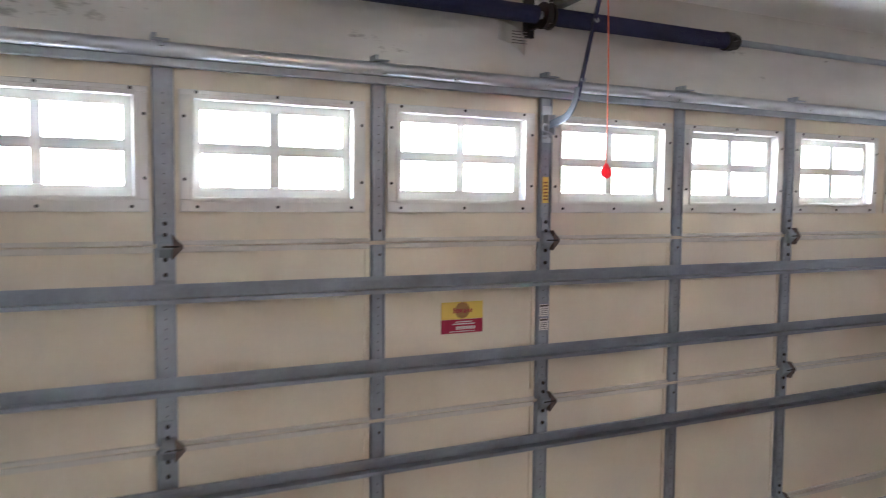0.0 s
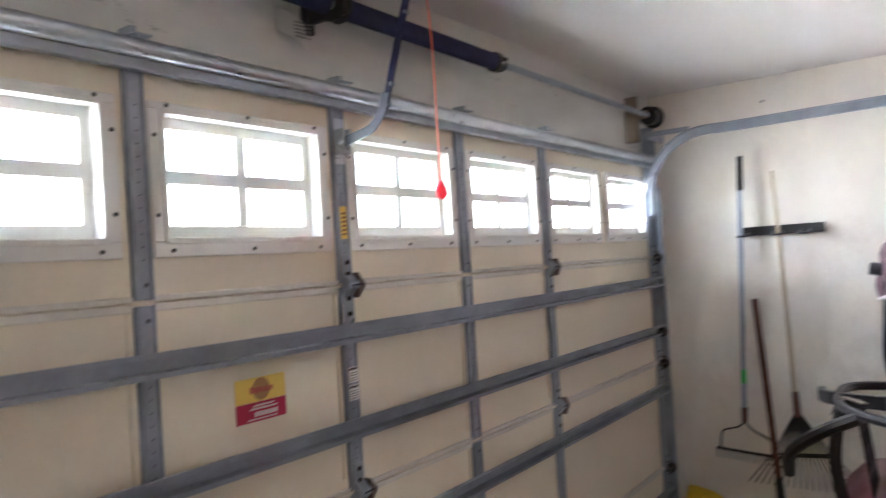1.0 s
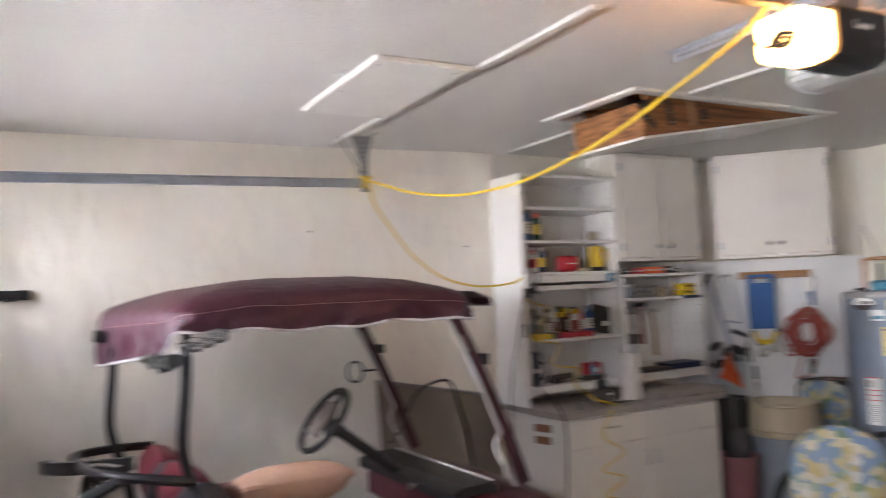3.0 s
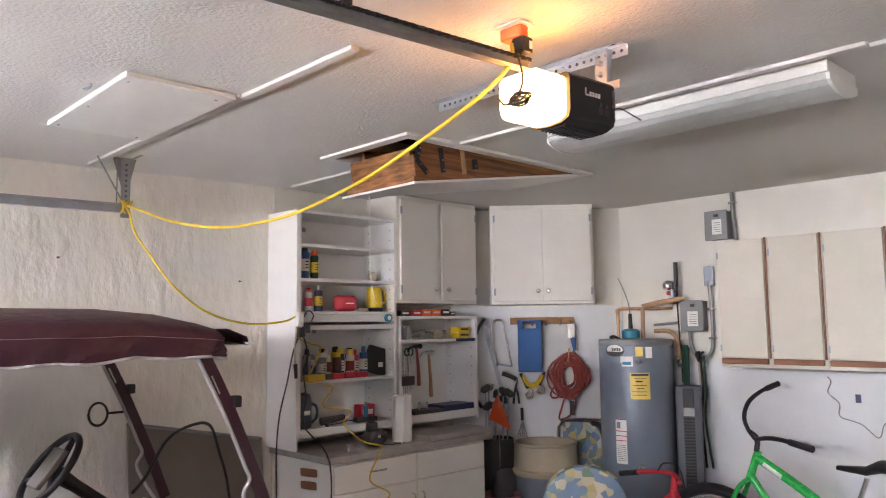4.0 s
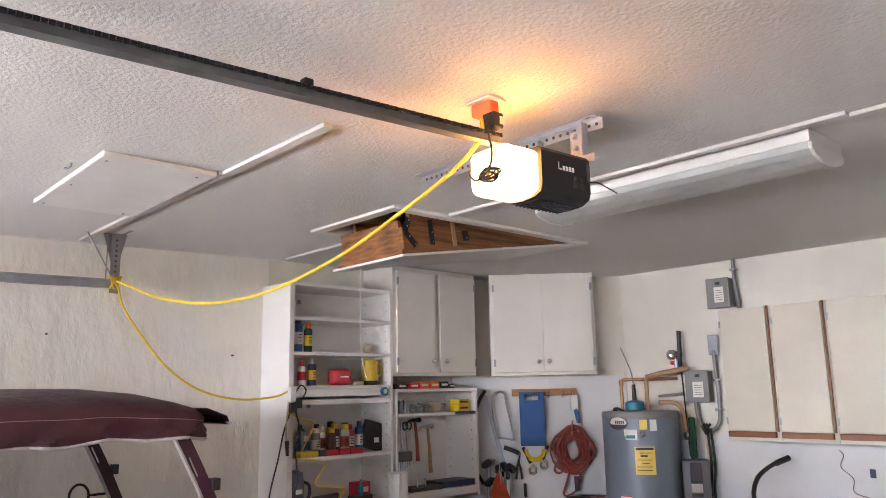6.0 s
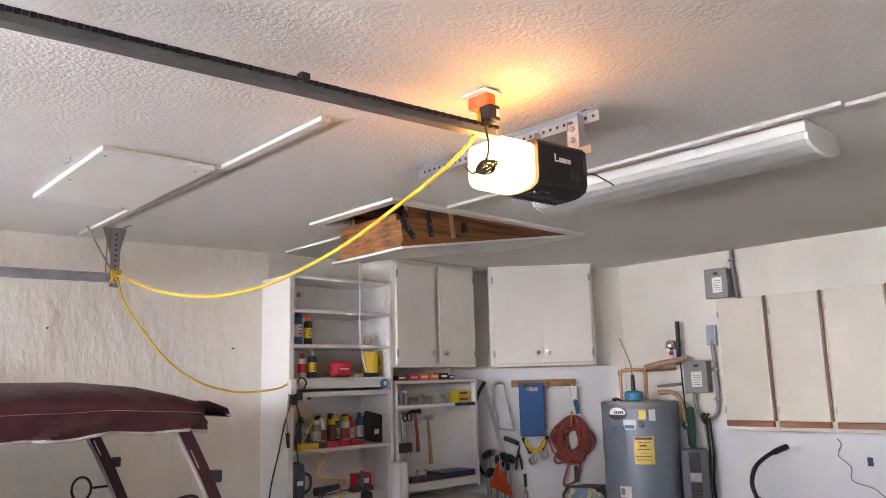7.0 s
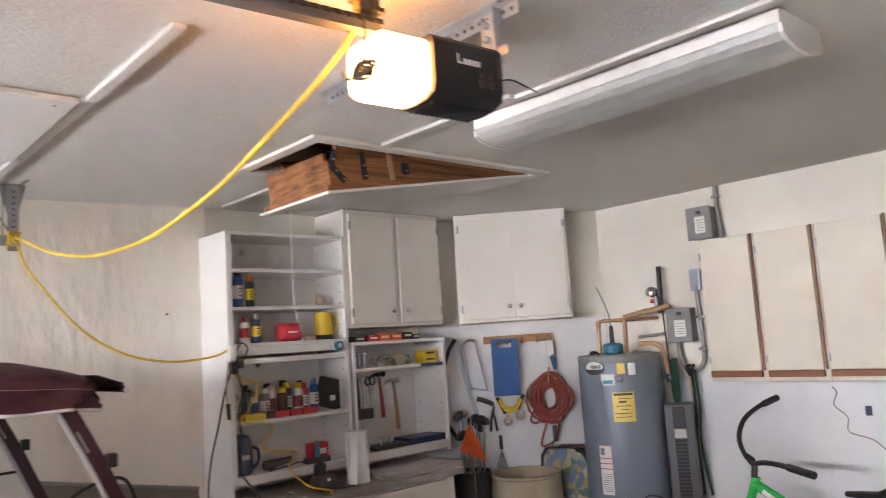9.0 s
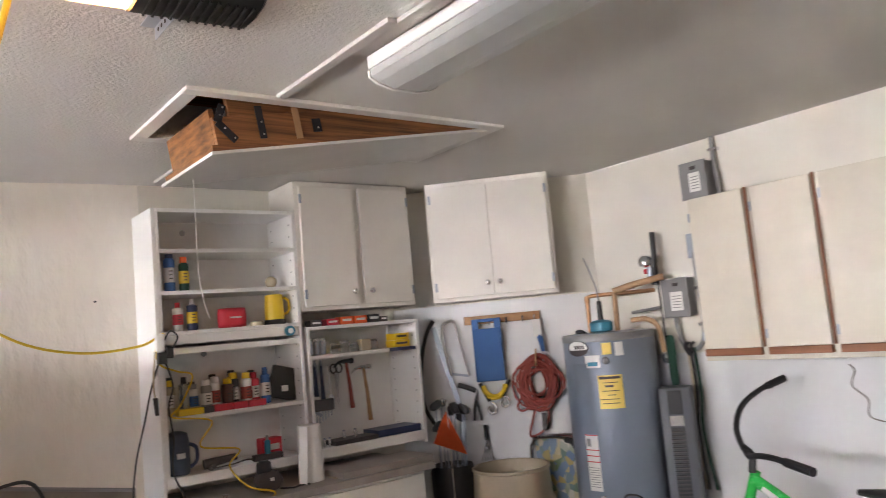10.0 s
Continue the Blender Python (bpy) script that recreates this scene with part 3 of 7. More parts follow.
for i in range(n):
    p, q = RA.lerp(RB, (i + 0.08) / n), RA.lerp(RB, (i + 0.92) / n)
    o = near * 0.021 + Vector((0, 0, 0.007))
    along(p + o, 0.004 if i % 2 else 0.009, 0.011 if i % 2 else 0.006, bm, q + o)
part("chain", bm, BLACK_METAL, rail, "black roller chain")
for f in (0.768, 0.985):
    p = RA.lerp(RB, f)
    part("chain_clip", boxes((p.x - 0.012, p.x + 0.012, p.y - 0.012, p.y + 0.012, p.z + 0.012, p.z + 0.034), bevel=0.003), BLACK, rail)
# head
Z0, Z1 = 2.216, 2.36
RM = Matrix.Translation((1.480, -0.345, 0)) @ Matrix.Rotation(radians(-4), 4, "Z")


def shell(y0, y1, ins, zlo, zhi, half, n=10):
    """A housing whose underside bellies down and whose edges are rounded."""
    loops = []
    for yy, k in ((y0, ins), (y0 + (y1 - y0) * 0.06, ins * 0.3), (y0 + (y1 - y0) * 0.16, 0.0), (y1 - (y1 - y0) * 0.03, 0.0), (y1, 0.006)):
        h = half - k
        lo, hi = zlo + k, zhi - k * 0.7
        lp = [(-h + 0.012, hi), (h - 0.012, hi), (h, hi - 0.012)]
        lp += [(h, lo + 0.035), (h * 0.92, lo + 0.016), (h * 0.6, lo + 0.004), (0, lo), (-h * 0.6, lo + 0.004), (-h * 0.92, lo + 0.016), (-h, lo + 0.035), (-h, hi - 0.012)]
        loops.append([RM @ Vector((x, yy, z)) for x, z in lp])
    b = bmesh.new()
    rings(b, loops)
    return b


part("lens", shell(0.138, 0.005, 0.02, Z0 + 0.002, Z1 - 0.012, 0.072), LENS, opener, "glowing amber light lens", smooth=True)
body = part("housing", shell(0.004, -0.200, 0.0, Z0, Z1, 0.081), BLACK, opener, "black ribbed plastic housing", smooth=True)
bm = bmesh.new()
for k in range(12):
    yy = -0.015 - k * 0.015
    box(bm, -0.045, 0.045, yy - 0.004, yy, Z0 - 0.0015, Z0 + 0.01, m=RM)
part("rib", bm, BLACK, body)
side = -0.0812
bm = boxes((side - 0.001, side + 0.002, -0.066, -0.062, 2.302, 2.324), (side - 0.001, side + 0.002, -0.077, -0.066, 2.302, 2.306), m=RM)
for k in range(4):
    box(bm, side - 0.001, side + 0.002, -0.089 - k * 0.0125, -0.080 - k * 0.0125, 2.302, 2.315, m=RM)
part("nameplate_mark", bm, PAPER, body, "small white maker's mark drawn as bars")
bm = boxes((side - 0.002, side + 0.002, -0.194, -0.182, 2.285, 2.335), (side - 0.002, side + 0.002, -0.140, -0.122, 2.256, 2.274), (side - 0.002, side + 0.002, -0.166, -0.148, 2.256, 2.274), (side - 0.002, side + 0.002, -0.135, -0.128, 2.279, 2.29), (side - 0.002, side + 0.002, -0.161, -0.154, 2.279, 2.29), bevel=0.001, m=RM)
part("control_port", bm, INK, body)
part("antenna_wire", rod(smooth_path([RM @ Vector(p) for p in ((-0.07, -0.195, 2.285), (-0.08, -0.225, 2.29), (-0.10, -0.25, 2.272), (-0.125, -0.258, 2.252))]), 0.0022, 5), BLACK, body)
# ceiling irons
bm = boxes((1.375, 2.20, -0.600, -0.597, 2.462, 2.497), (1.375, 2.20, -0.597, -0.560, 2.494, 2.497), bevel=0.0008)
iron = part("ceiling_angle", bm, GALV_BRIGHT, opener, "punched galvanised angle iron")
bm = bmesh.new()
for i in range(29):
    lathe([(0.0055, -0.5955), (0.0055, -0.5945)], (1.395 + i * 0.0275, 0, 2.479), 8, "y", bm)
tagged(part("punched_hole_row", bm, INK, iron), kind="stuff")
for b_ in ((1.430, 1.433, -0.595, -0.565, 2.35, 2.49), (1.470, 1.473, -0.595, -0.565, 2.35, 2.475), (1.433, 1.468, -0.567, -0.564, 2.38, 2.462), (1.60, 1.603, -0.595, -0.565, 2.34, 2.475), (1.38, 1.60, -0.556, -0.553, 2.352, 2.378)):
    strap_ = part("hanger_strap", boxes(b_, bevel=0.001), GALV_BRIGHT, opener)
for p in ((1.45, -0.558, 2.445), (1.45, -0.558, 2.41), (1.44, -0.548, 2.366)):
    part("bolt", lathe([(0.009, -0.006), (0.009, 0.004), (0.005, 0.008)], p, 8, "y"), GALV_BRIGHT, strap_)
# arm down to the door
ARM = [(1.718, 1.985, 2.41), (1.713, 2.025, 2.288), (1.711, 2.10, 2.062)]
bm = bmesh.new()
for p, q in zip(ARM, ARM[1:]):
    p, q = Vector(p), Vector(q)
    u = (q - p).normalized()
    s = Vector((0.35, 1, 0))
    s = (s - u * s.dot(u)).normalized() * 0.014
    t = u.cross(s).normalized() * 0.003
    rings(bm, [[c + s + t, c - s + t, c - s - t, c + s - t] for c in (p, q)])
part("straight_arm", bm, NAVY_SPRING, opener, "dark punched steel door arm")
bm = bmesh.new()
path = smooth_path([(1.706, 2.09, 2.10), (1.705, 2.105, 2.055), (1.704, 2.14, 2.018), (1.703, 2.19, 2.005), (1.702, 2.245, 1.994)], 5)
loops = []
for i, p in enumerate(path):
    u = (path[min(i + 1, len(path) - 1)] - path[max(i - 1, 0)]).normalized()
    s = (Vector((0, 0.6, 1)) - u * Vector((0, 0.6, 1)).dot(u)).normalized()
    t = u.cross(s) * 0.003
    loops.append([p + s * 0.012 + t, p - s * 0.012 + t, p - s * 0.012 - t, p + s * 0.012 - t])
rings(bm, loops)
carm = part("curved_arm", bm, ARM_STEEL, opener, "curved galvanised arm")
for p in ((1.711, 2.098, 2.07), (1.711, 2.082, 2.12), (1.713, 2.025, 2.288)):
    part("bolt", lathe([(0.008, -0.014), (0.008, -0.006)], p, 8, "y"), GALV, carm)
bm = boxes((1.690, 1.694, 2.225, 2.262, 1.965, 2.03), (1.714, 1.718, 2.225, 2.262, 1.965, 2.03), (1.686, 1.722, 2.256, 2.259, 1.94, 2.06), bevel=0.001)
tube(bm, [(1.675, 2.236, 1.995), (1.735, 2.236, 1.995)], 0.006, 8)
tube(bm, smooth_path([(1.675, 2.236, 1.995), (1.67, 2.225, 1.975), (1.69, 2.215, 1.965), (1.70, 2.225, 1.955)]), 0.004, 6)
part("door_bracket", bm, GALV_BRIGHT, opener)
bm = boxes((1.67, 1.75, 1.93, 2.05, 2.415, 2.435), (1.705, 1.73, 1.96, 2.01, 2.395, 2.42), bevel=0.003)
part("trolley", bm, BLACK_METAL, opener)
cord = thing("release_cord", (1.692, 1.93, 2.38), "thin orange emergency release cord with a red pull tag", "pull cord")
part("string", rod(smooth_path([(1.70, 1.95, 2.40), (1.692, 1.93, 2.2), (1.694, 1.93, 2.0), (1.693, 1.93, 1.85)]), 0.0022, 6), RUBBER_ORANGE, cord)
bm = bmesh.new()
tube(bm, smooth_path([(1.686, 1.929, 1.846), (1.693, 1.929, 1.856), (1.700, 1.929, 1.846), (1.694, 1.929, 1.836)]), 0.004, 8)
rings(bm, [[Vector((1.693 + 0.021 * math.cos(t), y, 1.832 + 0.018 * math.sin(t) + (0.006 if k == 2 else 0))) for k, t in enumerate([radians(60 * k_ - 20) for k_ in range(6)])] for y in (1.926, 1.932)])
part("pull_tag", bm, RED_TAG, cord)
outlet = thing("ceiling_outlet", (1.52, -0.2, 2.50), "orange tap and black adapter plugged into a ceiling outlet", "outlet")
part("cover_plate", boxes((1.468, 1.562, -0.278, -0.208, 2.490, 2.496), bevel=0.002), TRIM_WHITE, outlet)
part("tap", boxes((1.478, 1.555, -0.260, -0.224, 2.454, 2.490), bevel=0.006), NEON, outlet, "orange three-way tap")
part("adapter", boxes((1.470, 1.516, -0.268, -0.228, 2.410, 2.455), bevel=0.005), BLACK, outlet, "black power adapter")
part("adapter_label", boxes((1.4685, 1.470, -0.263, -0.251, 2.421, 2.443)), PAPER, outlet)
cordset = thing("opener_power_cord", (1.50, -0.15, 2.42), "black opener power cord tied in a small coil", "power cord")
pts = [(1.495, -0.21, 2.415), (1.466, -0.186, 2.37), (1.452, -0.178, 2.33), (1.458, -0.176, 2.295)]
for k in range(26):
    a_ = k * 1.35
    pts.append((1.460 + (0.026 + 0.012 * math.sin(k * 0.9)) * math.cos(a_), -0.174 + 0.007 * math.sin(k * 2.1), 2.268 + 0.013 * math.sin(a_) + 0.006 * math.cos(k * 0.5)))
pts += [(1.50, -0.172, 2.262), (1.525, -0.176, 2.272), (1.54, -0.18, 2.29)]
part("cable", rod(smooth_path([(x - 0.008, y - 0.010, z - 0.009) for x, y, z in pts], 4), 0.0032, 6), BLACK, cordset)

# ---- ceiling battens, access panel, attic hatch, light ----
def batten(x0, x1, y, w=0.035):
    z = ceiling_z(y)
    tagged(part("batten", boxes((x0, x1, y - w / 2, y + w / 2, z - 0.016, z - 0.001), bevel=0.003), CEIL_SMOOTH), "white painted wooden ceiling batten", "batten", "ceiling battens")


batten(1.93, 2.58, 0.0)
batten(3.40, 4.10, 0.018)
batten(2.58, 3.40, 0.012)
batten(-1.2, 0.9, -1.225)
batten(0.9, 1.92, -1.195)
batten(1.92, 2.64, -1.165)
batten(3.34, 4.10, -1.17)
z = ceiling_z(0.24)
panel = thing("access_panel", (3.0, 0.24, z), "white rectangular attic access panel screwed to the ceiling", "ceiling panel")
part("board", boxes((2.585, 3.39, 0.034, 0.425, z - 0.022, z - 0.002), bevel=0.004), TRIM_WHITE, panel)
for x, y in ((2.63, 0.09), (2.63, 0.40), (3.34, 0.09), (3.34, 0.40), (3.0, 0.40)):
    part("screw_head", lathe([(0.005, z - 0.027), (0.005, z - 0.024)], (x, y, 0), 8, "z"), GALV, panel)
hook = tagged(part("ceiling_hook", rod(smooth_path([(2.80, 0.46, 2.495), (2.80, 0.46, 2.483), (2.815, 0.465, 2.477), (2.835, 0.47, 2.479), (2.845, 0.462, 2.483)]), 0.004, 6), GALV), "small bent wire hook in the ceiling", "hook")

hatch = thing("attic_hatch", (2.99, -1.5, 2.52), "attic stair hatch hanging partly open with folded wooden ladder", "attic hatch")
zc = ceiling_z(-1.2) - 0.001
bm = boxes((HX0 - 0.055, HX0, HY0 - 0.055, HY1 + 0.055, zc - 0.016, zc), (HX1, HX1 + 0.055, HY0 - 0.055, HY1 + 0.055, zc - 0.016, zc), (HX0, HX1, HY1, HY1 + 0.055, zc - 0.016, zc), (HX0, HX1, HY0 - 0.055, HY0, zc - 0.016, zc), bevel=0.003)
part("casing", bm, TRIM_WHITE, hatch, "white casing trim")
part("shaft_lining", boxes((HX0 - 0.02, HX0 - 0.002, HY0, HY1, zc + 0.002, 2.80), (HX1 + 0.002, HX1 + 0.02, HY0, HY1, zc + 0.002, 2.80), (HX0 - 0.02, HX1 + 0.02, HY1 + 0.002, HY1 + 0.02, zc + 0.002, 2.80), (HX0 - 0.02, HX1 + 0.02, HY0 - 0.02, HY0 - 0.002, zc + 0.002, 2.80), (HX0 - 0.02, HX1 + 0.02, HY0 - 0.02, HY1 + 0.02, 2.801, 2.82)), WOOD, hatch)
ang = math.atan2(0.205, 1.30)
LM = Matrix.Translation((0, HY0, zc - 0.004)) @ Matrix.Rotation(-ang, 4, "X")
part("lid", boxes((HX0 + 0.004, HX1 - 0.004, 0.0, 1.275, -0.014, -0.002), bevel=0.002, m=LM), TRIM_WHITE, hatch, "white hatch door hanging down at one end")
part("frame_board", boxes((HX0 + 0.02, HX1 - 0.03, 0.02, 1.262, 0.0, 0.022), m=LM), WOOD, hatch)
for x in (HX0 + 0.035, HX1 - 0.11):
    st = part("ladder_stringer", boxes((x, x + 0.024, 0.10, 1.235, 0.023, 0.125), bevel=0.002, m=LM), WOOD, hatch, "brown pine ladder side rail")
    part("ladder_stringer", boxes((x + 0.026, x + 0.05, 0.35, 1.16, 0.1255, 0.215), bevel=0.002, m=LM), WOOD, hatch)
for k in range(5):
    yy = 0.2 + k * 0.22
    part("ladder_tread", boxes((HX0 + 0.06, HX1 - 0.112, yy, yy + 0.09, 0.06, 0.078), bevel=0.002, m=LM), WOOD, hatch)
part("end_board", boxes((HX0 + 0.06, HX1 - 0.05, 1.215, 1.235, 0.023, 0.16), bevel=0.002, m=LM), WOOD, hatch)
part("cross_block", boxes((HX0 + 0.028, HX0 + 0.034, 0.90, 0.925, 0.023, 0.155), bevel=0.001, m=LM), WOOD_EDGE, hatch)
XF = HX0 + 0.031
for p, q in (((1.19, 0.165), (1.222, 0.105)), ((1.222, 0.105), (1.165, 0.035))):
    p3, q3 = LM @ Vector((XF, *p)), LM @ Vector((XF, *q))
    d = (q3 - p3).normalized()
    s = Vector((1, 0, 0)).cross(d) * 0.014
    t = Vector((0.002, 0, 0))
    bm = bmesh.new()
    rings(bm, [[c + s + t, c - s + t, c - s - t, c + s - t] for c in (p3, q3)])
    part("hinge_iron", bm, BLACK_METAL, hatch, "black folding ladder iron")
part("hinge_iron", boxes((XF - 0.002, XF + 0.002, 1.045, 1.072, 0.035, 0.155), m=LM), BLACK_METAL, hatch)
iron = part("hinge_iron", boxes((XF - 0.004, XF + 0.002, 0.815, 0.85, 0.045, 0.095), m=LM), BLACK_METAL, hatch)
for p in ((1.193, 0.155), (1.208, 0.128), (1.20, 0.08), (1.17, 0.043), (1.058, 0.05), (1.058, 0.095), (0.83, 0.06)):
    c = LM @ Vector((XF - 0.004, *p))
    part("rivet", lathe([(0.004, -0.002), (0.004, 0.002)], c, 8, "x"), CHROME, iron)
part("pull_string", rod(smooth_path([(3.16, -1.02, 2.335), (3.16, -1.02, 2.12), (3.158, -1.022, 1.92), (3.15, -1.04, 1.80), (3.145, -1.05, 1.77)]), 0.0018, 5), PAPER, hatch)

fix = thing("ceiling_light", (1.52, -1.27, 2.52), "white wraparound fluorescent ceiling light, switched off", "ceiling light")
FX0, FX1, FY0, FY1 = 1.035, 2.208, -1.522, -1.258
zt = ceiling_z(-1.27) - 0.022
bm = bmesh.new()
prof = [(FY1, zt - 0.022), (FY1 - 0.003, zt - 0.045), (FY1 - 0.03, zt - 0.060), (FY1 - 0.09, zt - 0.074), (FY0 + 0.09, zt - 0.074), (FY0 + 0.03, zt - 0.060), (FY0 + 0.003, zt - 0.045), (FY0, zt - 0.022)]
rings(bm, [[Vector((x, y, z)) for y, z in prof] for x in (FX0 + 0.012, FX1 - 0.012)])
part("diffuser", bm, DIFFUSER, fix, "ribbed translucent diffuser")
bm = boxes((FX0 + 0.005, FX1 - 0.005, FY0 - 0.004, FY1 + 0.004, zt - 0.021, zt + 0.021), bevel=0.002)
part("pan", bm, TRIM_WHITE, fix)
for x in (FX0, FX1 - 0.012):
    bm = bmesh.new()
    p2 = [(y + (0.003 if y > -1.39 else -0.003), z - 0.003) for y, z in prof]
    rings(bm, [[Vector((xx, y, z)) for y, z in p2] for xx in (x, x + 0.012)])
    part("end_cap", bm, TRIM_WHITE, fix)

# ---- cabinets and shelves ----
def knob(p, n, parent):
    """A turned metal knob standing out along n."""
    n = Vector(n).normalized()
    m = Matrix.Translation(p) @ n.to_track_quat("Z", "Y").to_matrix().to_4x4()
    b = lathe([(0.006, 0), (0.005, 0.012), (0.014, 0.018), (0.016, 0.024), (0.012, 0.030), (0.001, 0.032)], (0, 0, 0), 14)
    return part("knob", moved(b, m), CHROME, parent, "polished metal knob", smooth=True)


def hinge_at(bm, m, x, z):
    box(bm, x - 0.006, x + 0.006, -0.004, 0.004, z - 0.022, z + 0.022, m=m)


def wall_cabinet(name, m, w, z0, z1, d, label, gap=0.02):
    """A two-door wall cabinet: its own x runs along the face, y out of it, back at y = -d."""
    c = thing(name, m @ Vector((w / 2, -d / 2, z0)), label, "wall cabinet", "upper cabinets")
    part("body", boxes((0, w, -d + 0.001, -0.002, z0, z1), bevel=0.003, m=m), CABINET, c)
    mid = w / 2
    for x0, x1 in ((0.025, mid - gap / 2 + 0.004), (mid + gap / 2, w - 0.02)):
        dr = part("door", boxes((x0, x1, 0.0, 0.019, z0 + 0.022, z1 - 0.03), bevel=0.003, m=m), CABINET, c, "flat painted cabinet door")
        kx = x1 - 0.035 if x0 < 0.1 else x0 + 0.035
        knob(m @ Vector((kx, 0.019, z0 + 0.095)), m.to_3x3() @ Vector((0, 1, 0)), dr)
        hx = x0 + 0.002 if x0 < 0.1 else x1 - 0.002
        for zz in (z0 + 0.09, z1 - 0.10):
            part("hinge", boxes((hx - 0.007, hx + 0.007, 0.018, 0.023, zz - 0.025, zz + 0.025), m=m), GALV, dr)
    return c


SM = Matrix(((0, -1, 0, 3.907), (-1, 0, 0, -1.825), (0, 0, 1, 0), (0, 0, 0, 1)))
wall_cabinet("wall_cabinet", SM, 0.745, 1.803, 2.512, 0.314, "cream two-door wall cabinet above the open tool shelf", 0.045)
CM = Matrix(((dv.x, nv.x, 0, a.x), (dv.y, nv.y, 0, a.y), (0, 0, 1, 0), (0, 0, 0, 1))) @ Matrix.Translation((0.298, 0.232, 0))
wall_cabinet("wall_cabinet", CM, 0.735, 1.797, 2.512, 0.23, "cream two-door wall cabinet on the angled corner wall", 0.006)

T = 0.019
def shelf_unit(name, y0, y1, z0, z1, levels, label, hi):
    """An open shelf case on the east wall."""
    s = thing(name, (4.06, (y0 + y1) / 2, z0), label, "shelf unit", "open shelves")
    xb, xf = 4.222, 3.907
    for y in (y0 - T, y1):
        part("side_panel", boxes((xf, xb, y, y + T, z0, z1), bevel=0.0015), SHELF_WHITE, s)
    part("back_panel", boxes((xb - 0.006, xb, y1 + T, y0 - T, z0, z1)), SHELF_WHITE, s)
    for z, t in levels:
        part("shelf_board", boxes((xf + 0.002, xb - 0.006, y1 + T, y0 - T, z - t, z), bevel=0.0015), SHELF_WHITE, s)
    bm = bmesh.new()
    for k in range(int((z1 - z0) / 0.064)):
        for xx in (3.95, 4.17):
            lathe([(0.004, y1 + T + 0.0002), (0.004, y1 + T + 0.0012)], (xx, 0, z0 + 0.04 + k * 0.064), 6, "y", bm)
    tagged(part("peg_hole_row", bm, INK, s), kind="stuff")
    return s


bookcase = shelf_unit("open_shelf", -1.085, -1.823, 1.02, 2.345, [(2.345, T), (2.145, T), (1.942, T), (1.748, T), (1.668, 0.028), (1.345, T), (1.07, 0.045)], "tall white open shelf full of spray cans and bottles", True)
part("fascia", boxes((3.908, 3.922, -1.80, -1.105, 1.685, 1.728), bevel=0.002), SHELF_WHITE, bookcase)
toolcase = shelf_unit("tool_shelf", -1.845, -2.572, 1.01, 1.72, [(1.72, T), (1.565, T), (1.075, 0.05)], "white open shelf with hand tools hung inside", False)
part("end_panel", boxes((3.905, 4.222, -1.084, -1.070, 0.955, 2.345), bevel=0.002), SHELF_WHITE, bookcase)
seam = wall_piece("wall_panel_east", boxes((4.216, 4.222, -2.62, -1.105, 2.36, 2.515)), WALL_BACK, "smooth painted strip above the shelf", "wall panel")
wall_piece("trim", boxes((4.217, 4.222, -1.112, -1.104, 0.0, 2.515)), TRIM_CREAM, "thin joint strip on the side wall", "trim")

base = thing("base_cabinet", (3.93, -1.75, 0.0), "cream base cabinet with drawers and doors under the counter", "base cabinet")
part("body", boxes((3.655, 4.222, -2.35, -1.13, 0.09, 0.912), (3.70, 4.222, -2.34, -1.14, 0.0, 0.09)), CABINET, base)
for y0, y1 in ((-1.745, -1.145), (-2.335, -1.75)):
    dr = part("drawer", boxes((3.636, 3.654, y0, y1, 0.745, 0.895), bevel=0.003), CABINET, base, "flat drawer front")
    if y0 > -2:
        part("handle", rod(smooth_path([(3.636, -1.50, 0.84), (3.612, -1.49, 0.842), (3.612, -1.40, 0.842), (3.636, -1.39, 0.84)], 3), 0.005, 6), CHROME, dr)
    dd = part("door", boxes((3.636, 3.654, y0, y1, 0.10, 0.738), bevel=0.003), CABINET, base, "flat cabinet door")
    hy = -1.71 if y0 > -2 else -1.785
    part("handle", rod(smooth_path([(3.636, hy, 0.67), (3.612, hy, 0.66), (3.612, hy, 0.60), (3.636, hy, 0.59)], 3), 0.005, 6), CHROME, dd)
worktop = tagged(part("worktop", boxes((3.612, 4.2215, -2.40, -1.092, 0.914, 0.952), bevel=0.004), LAMINATE), "taupe speckled laminate worktop on the base cabinet", "worktop")
slab = tagged(part("loose_board", boxes((3.64, 3.905, -2.415, -1.86, 0.9525, 0.985), bevel=0.003), LAMINATE), "loose laminate-faced board lying on the worktop", "board")

# long cabinet run on the back wall
run_x = [2.365, 2.052, 1.745, 1.415, 1.085, 0.755]
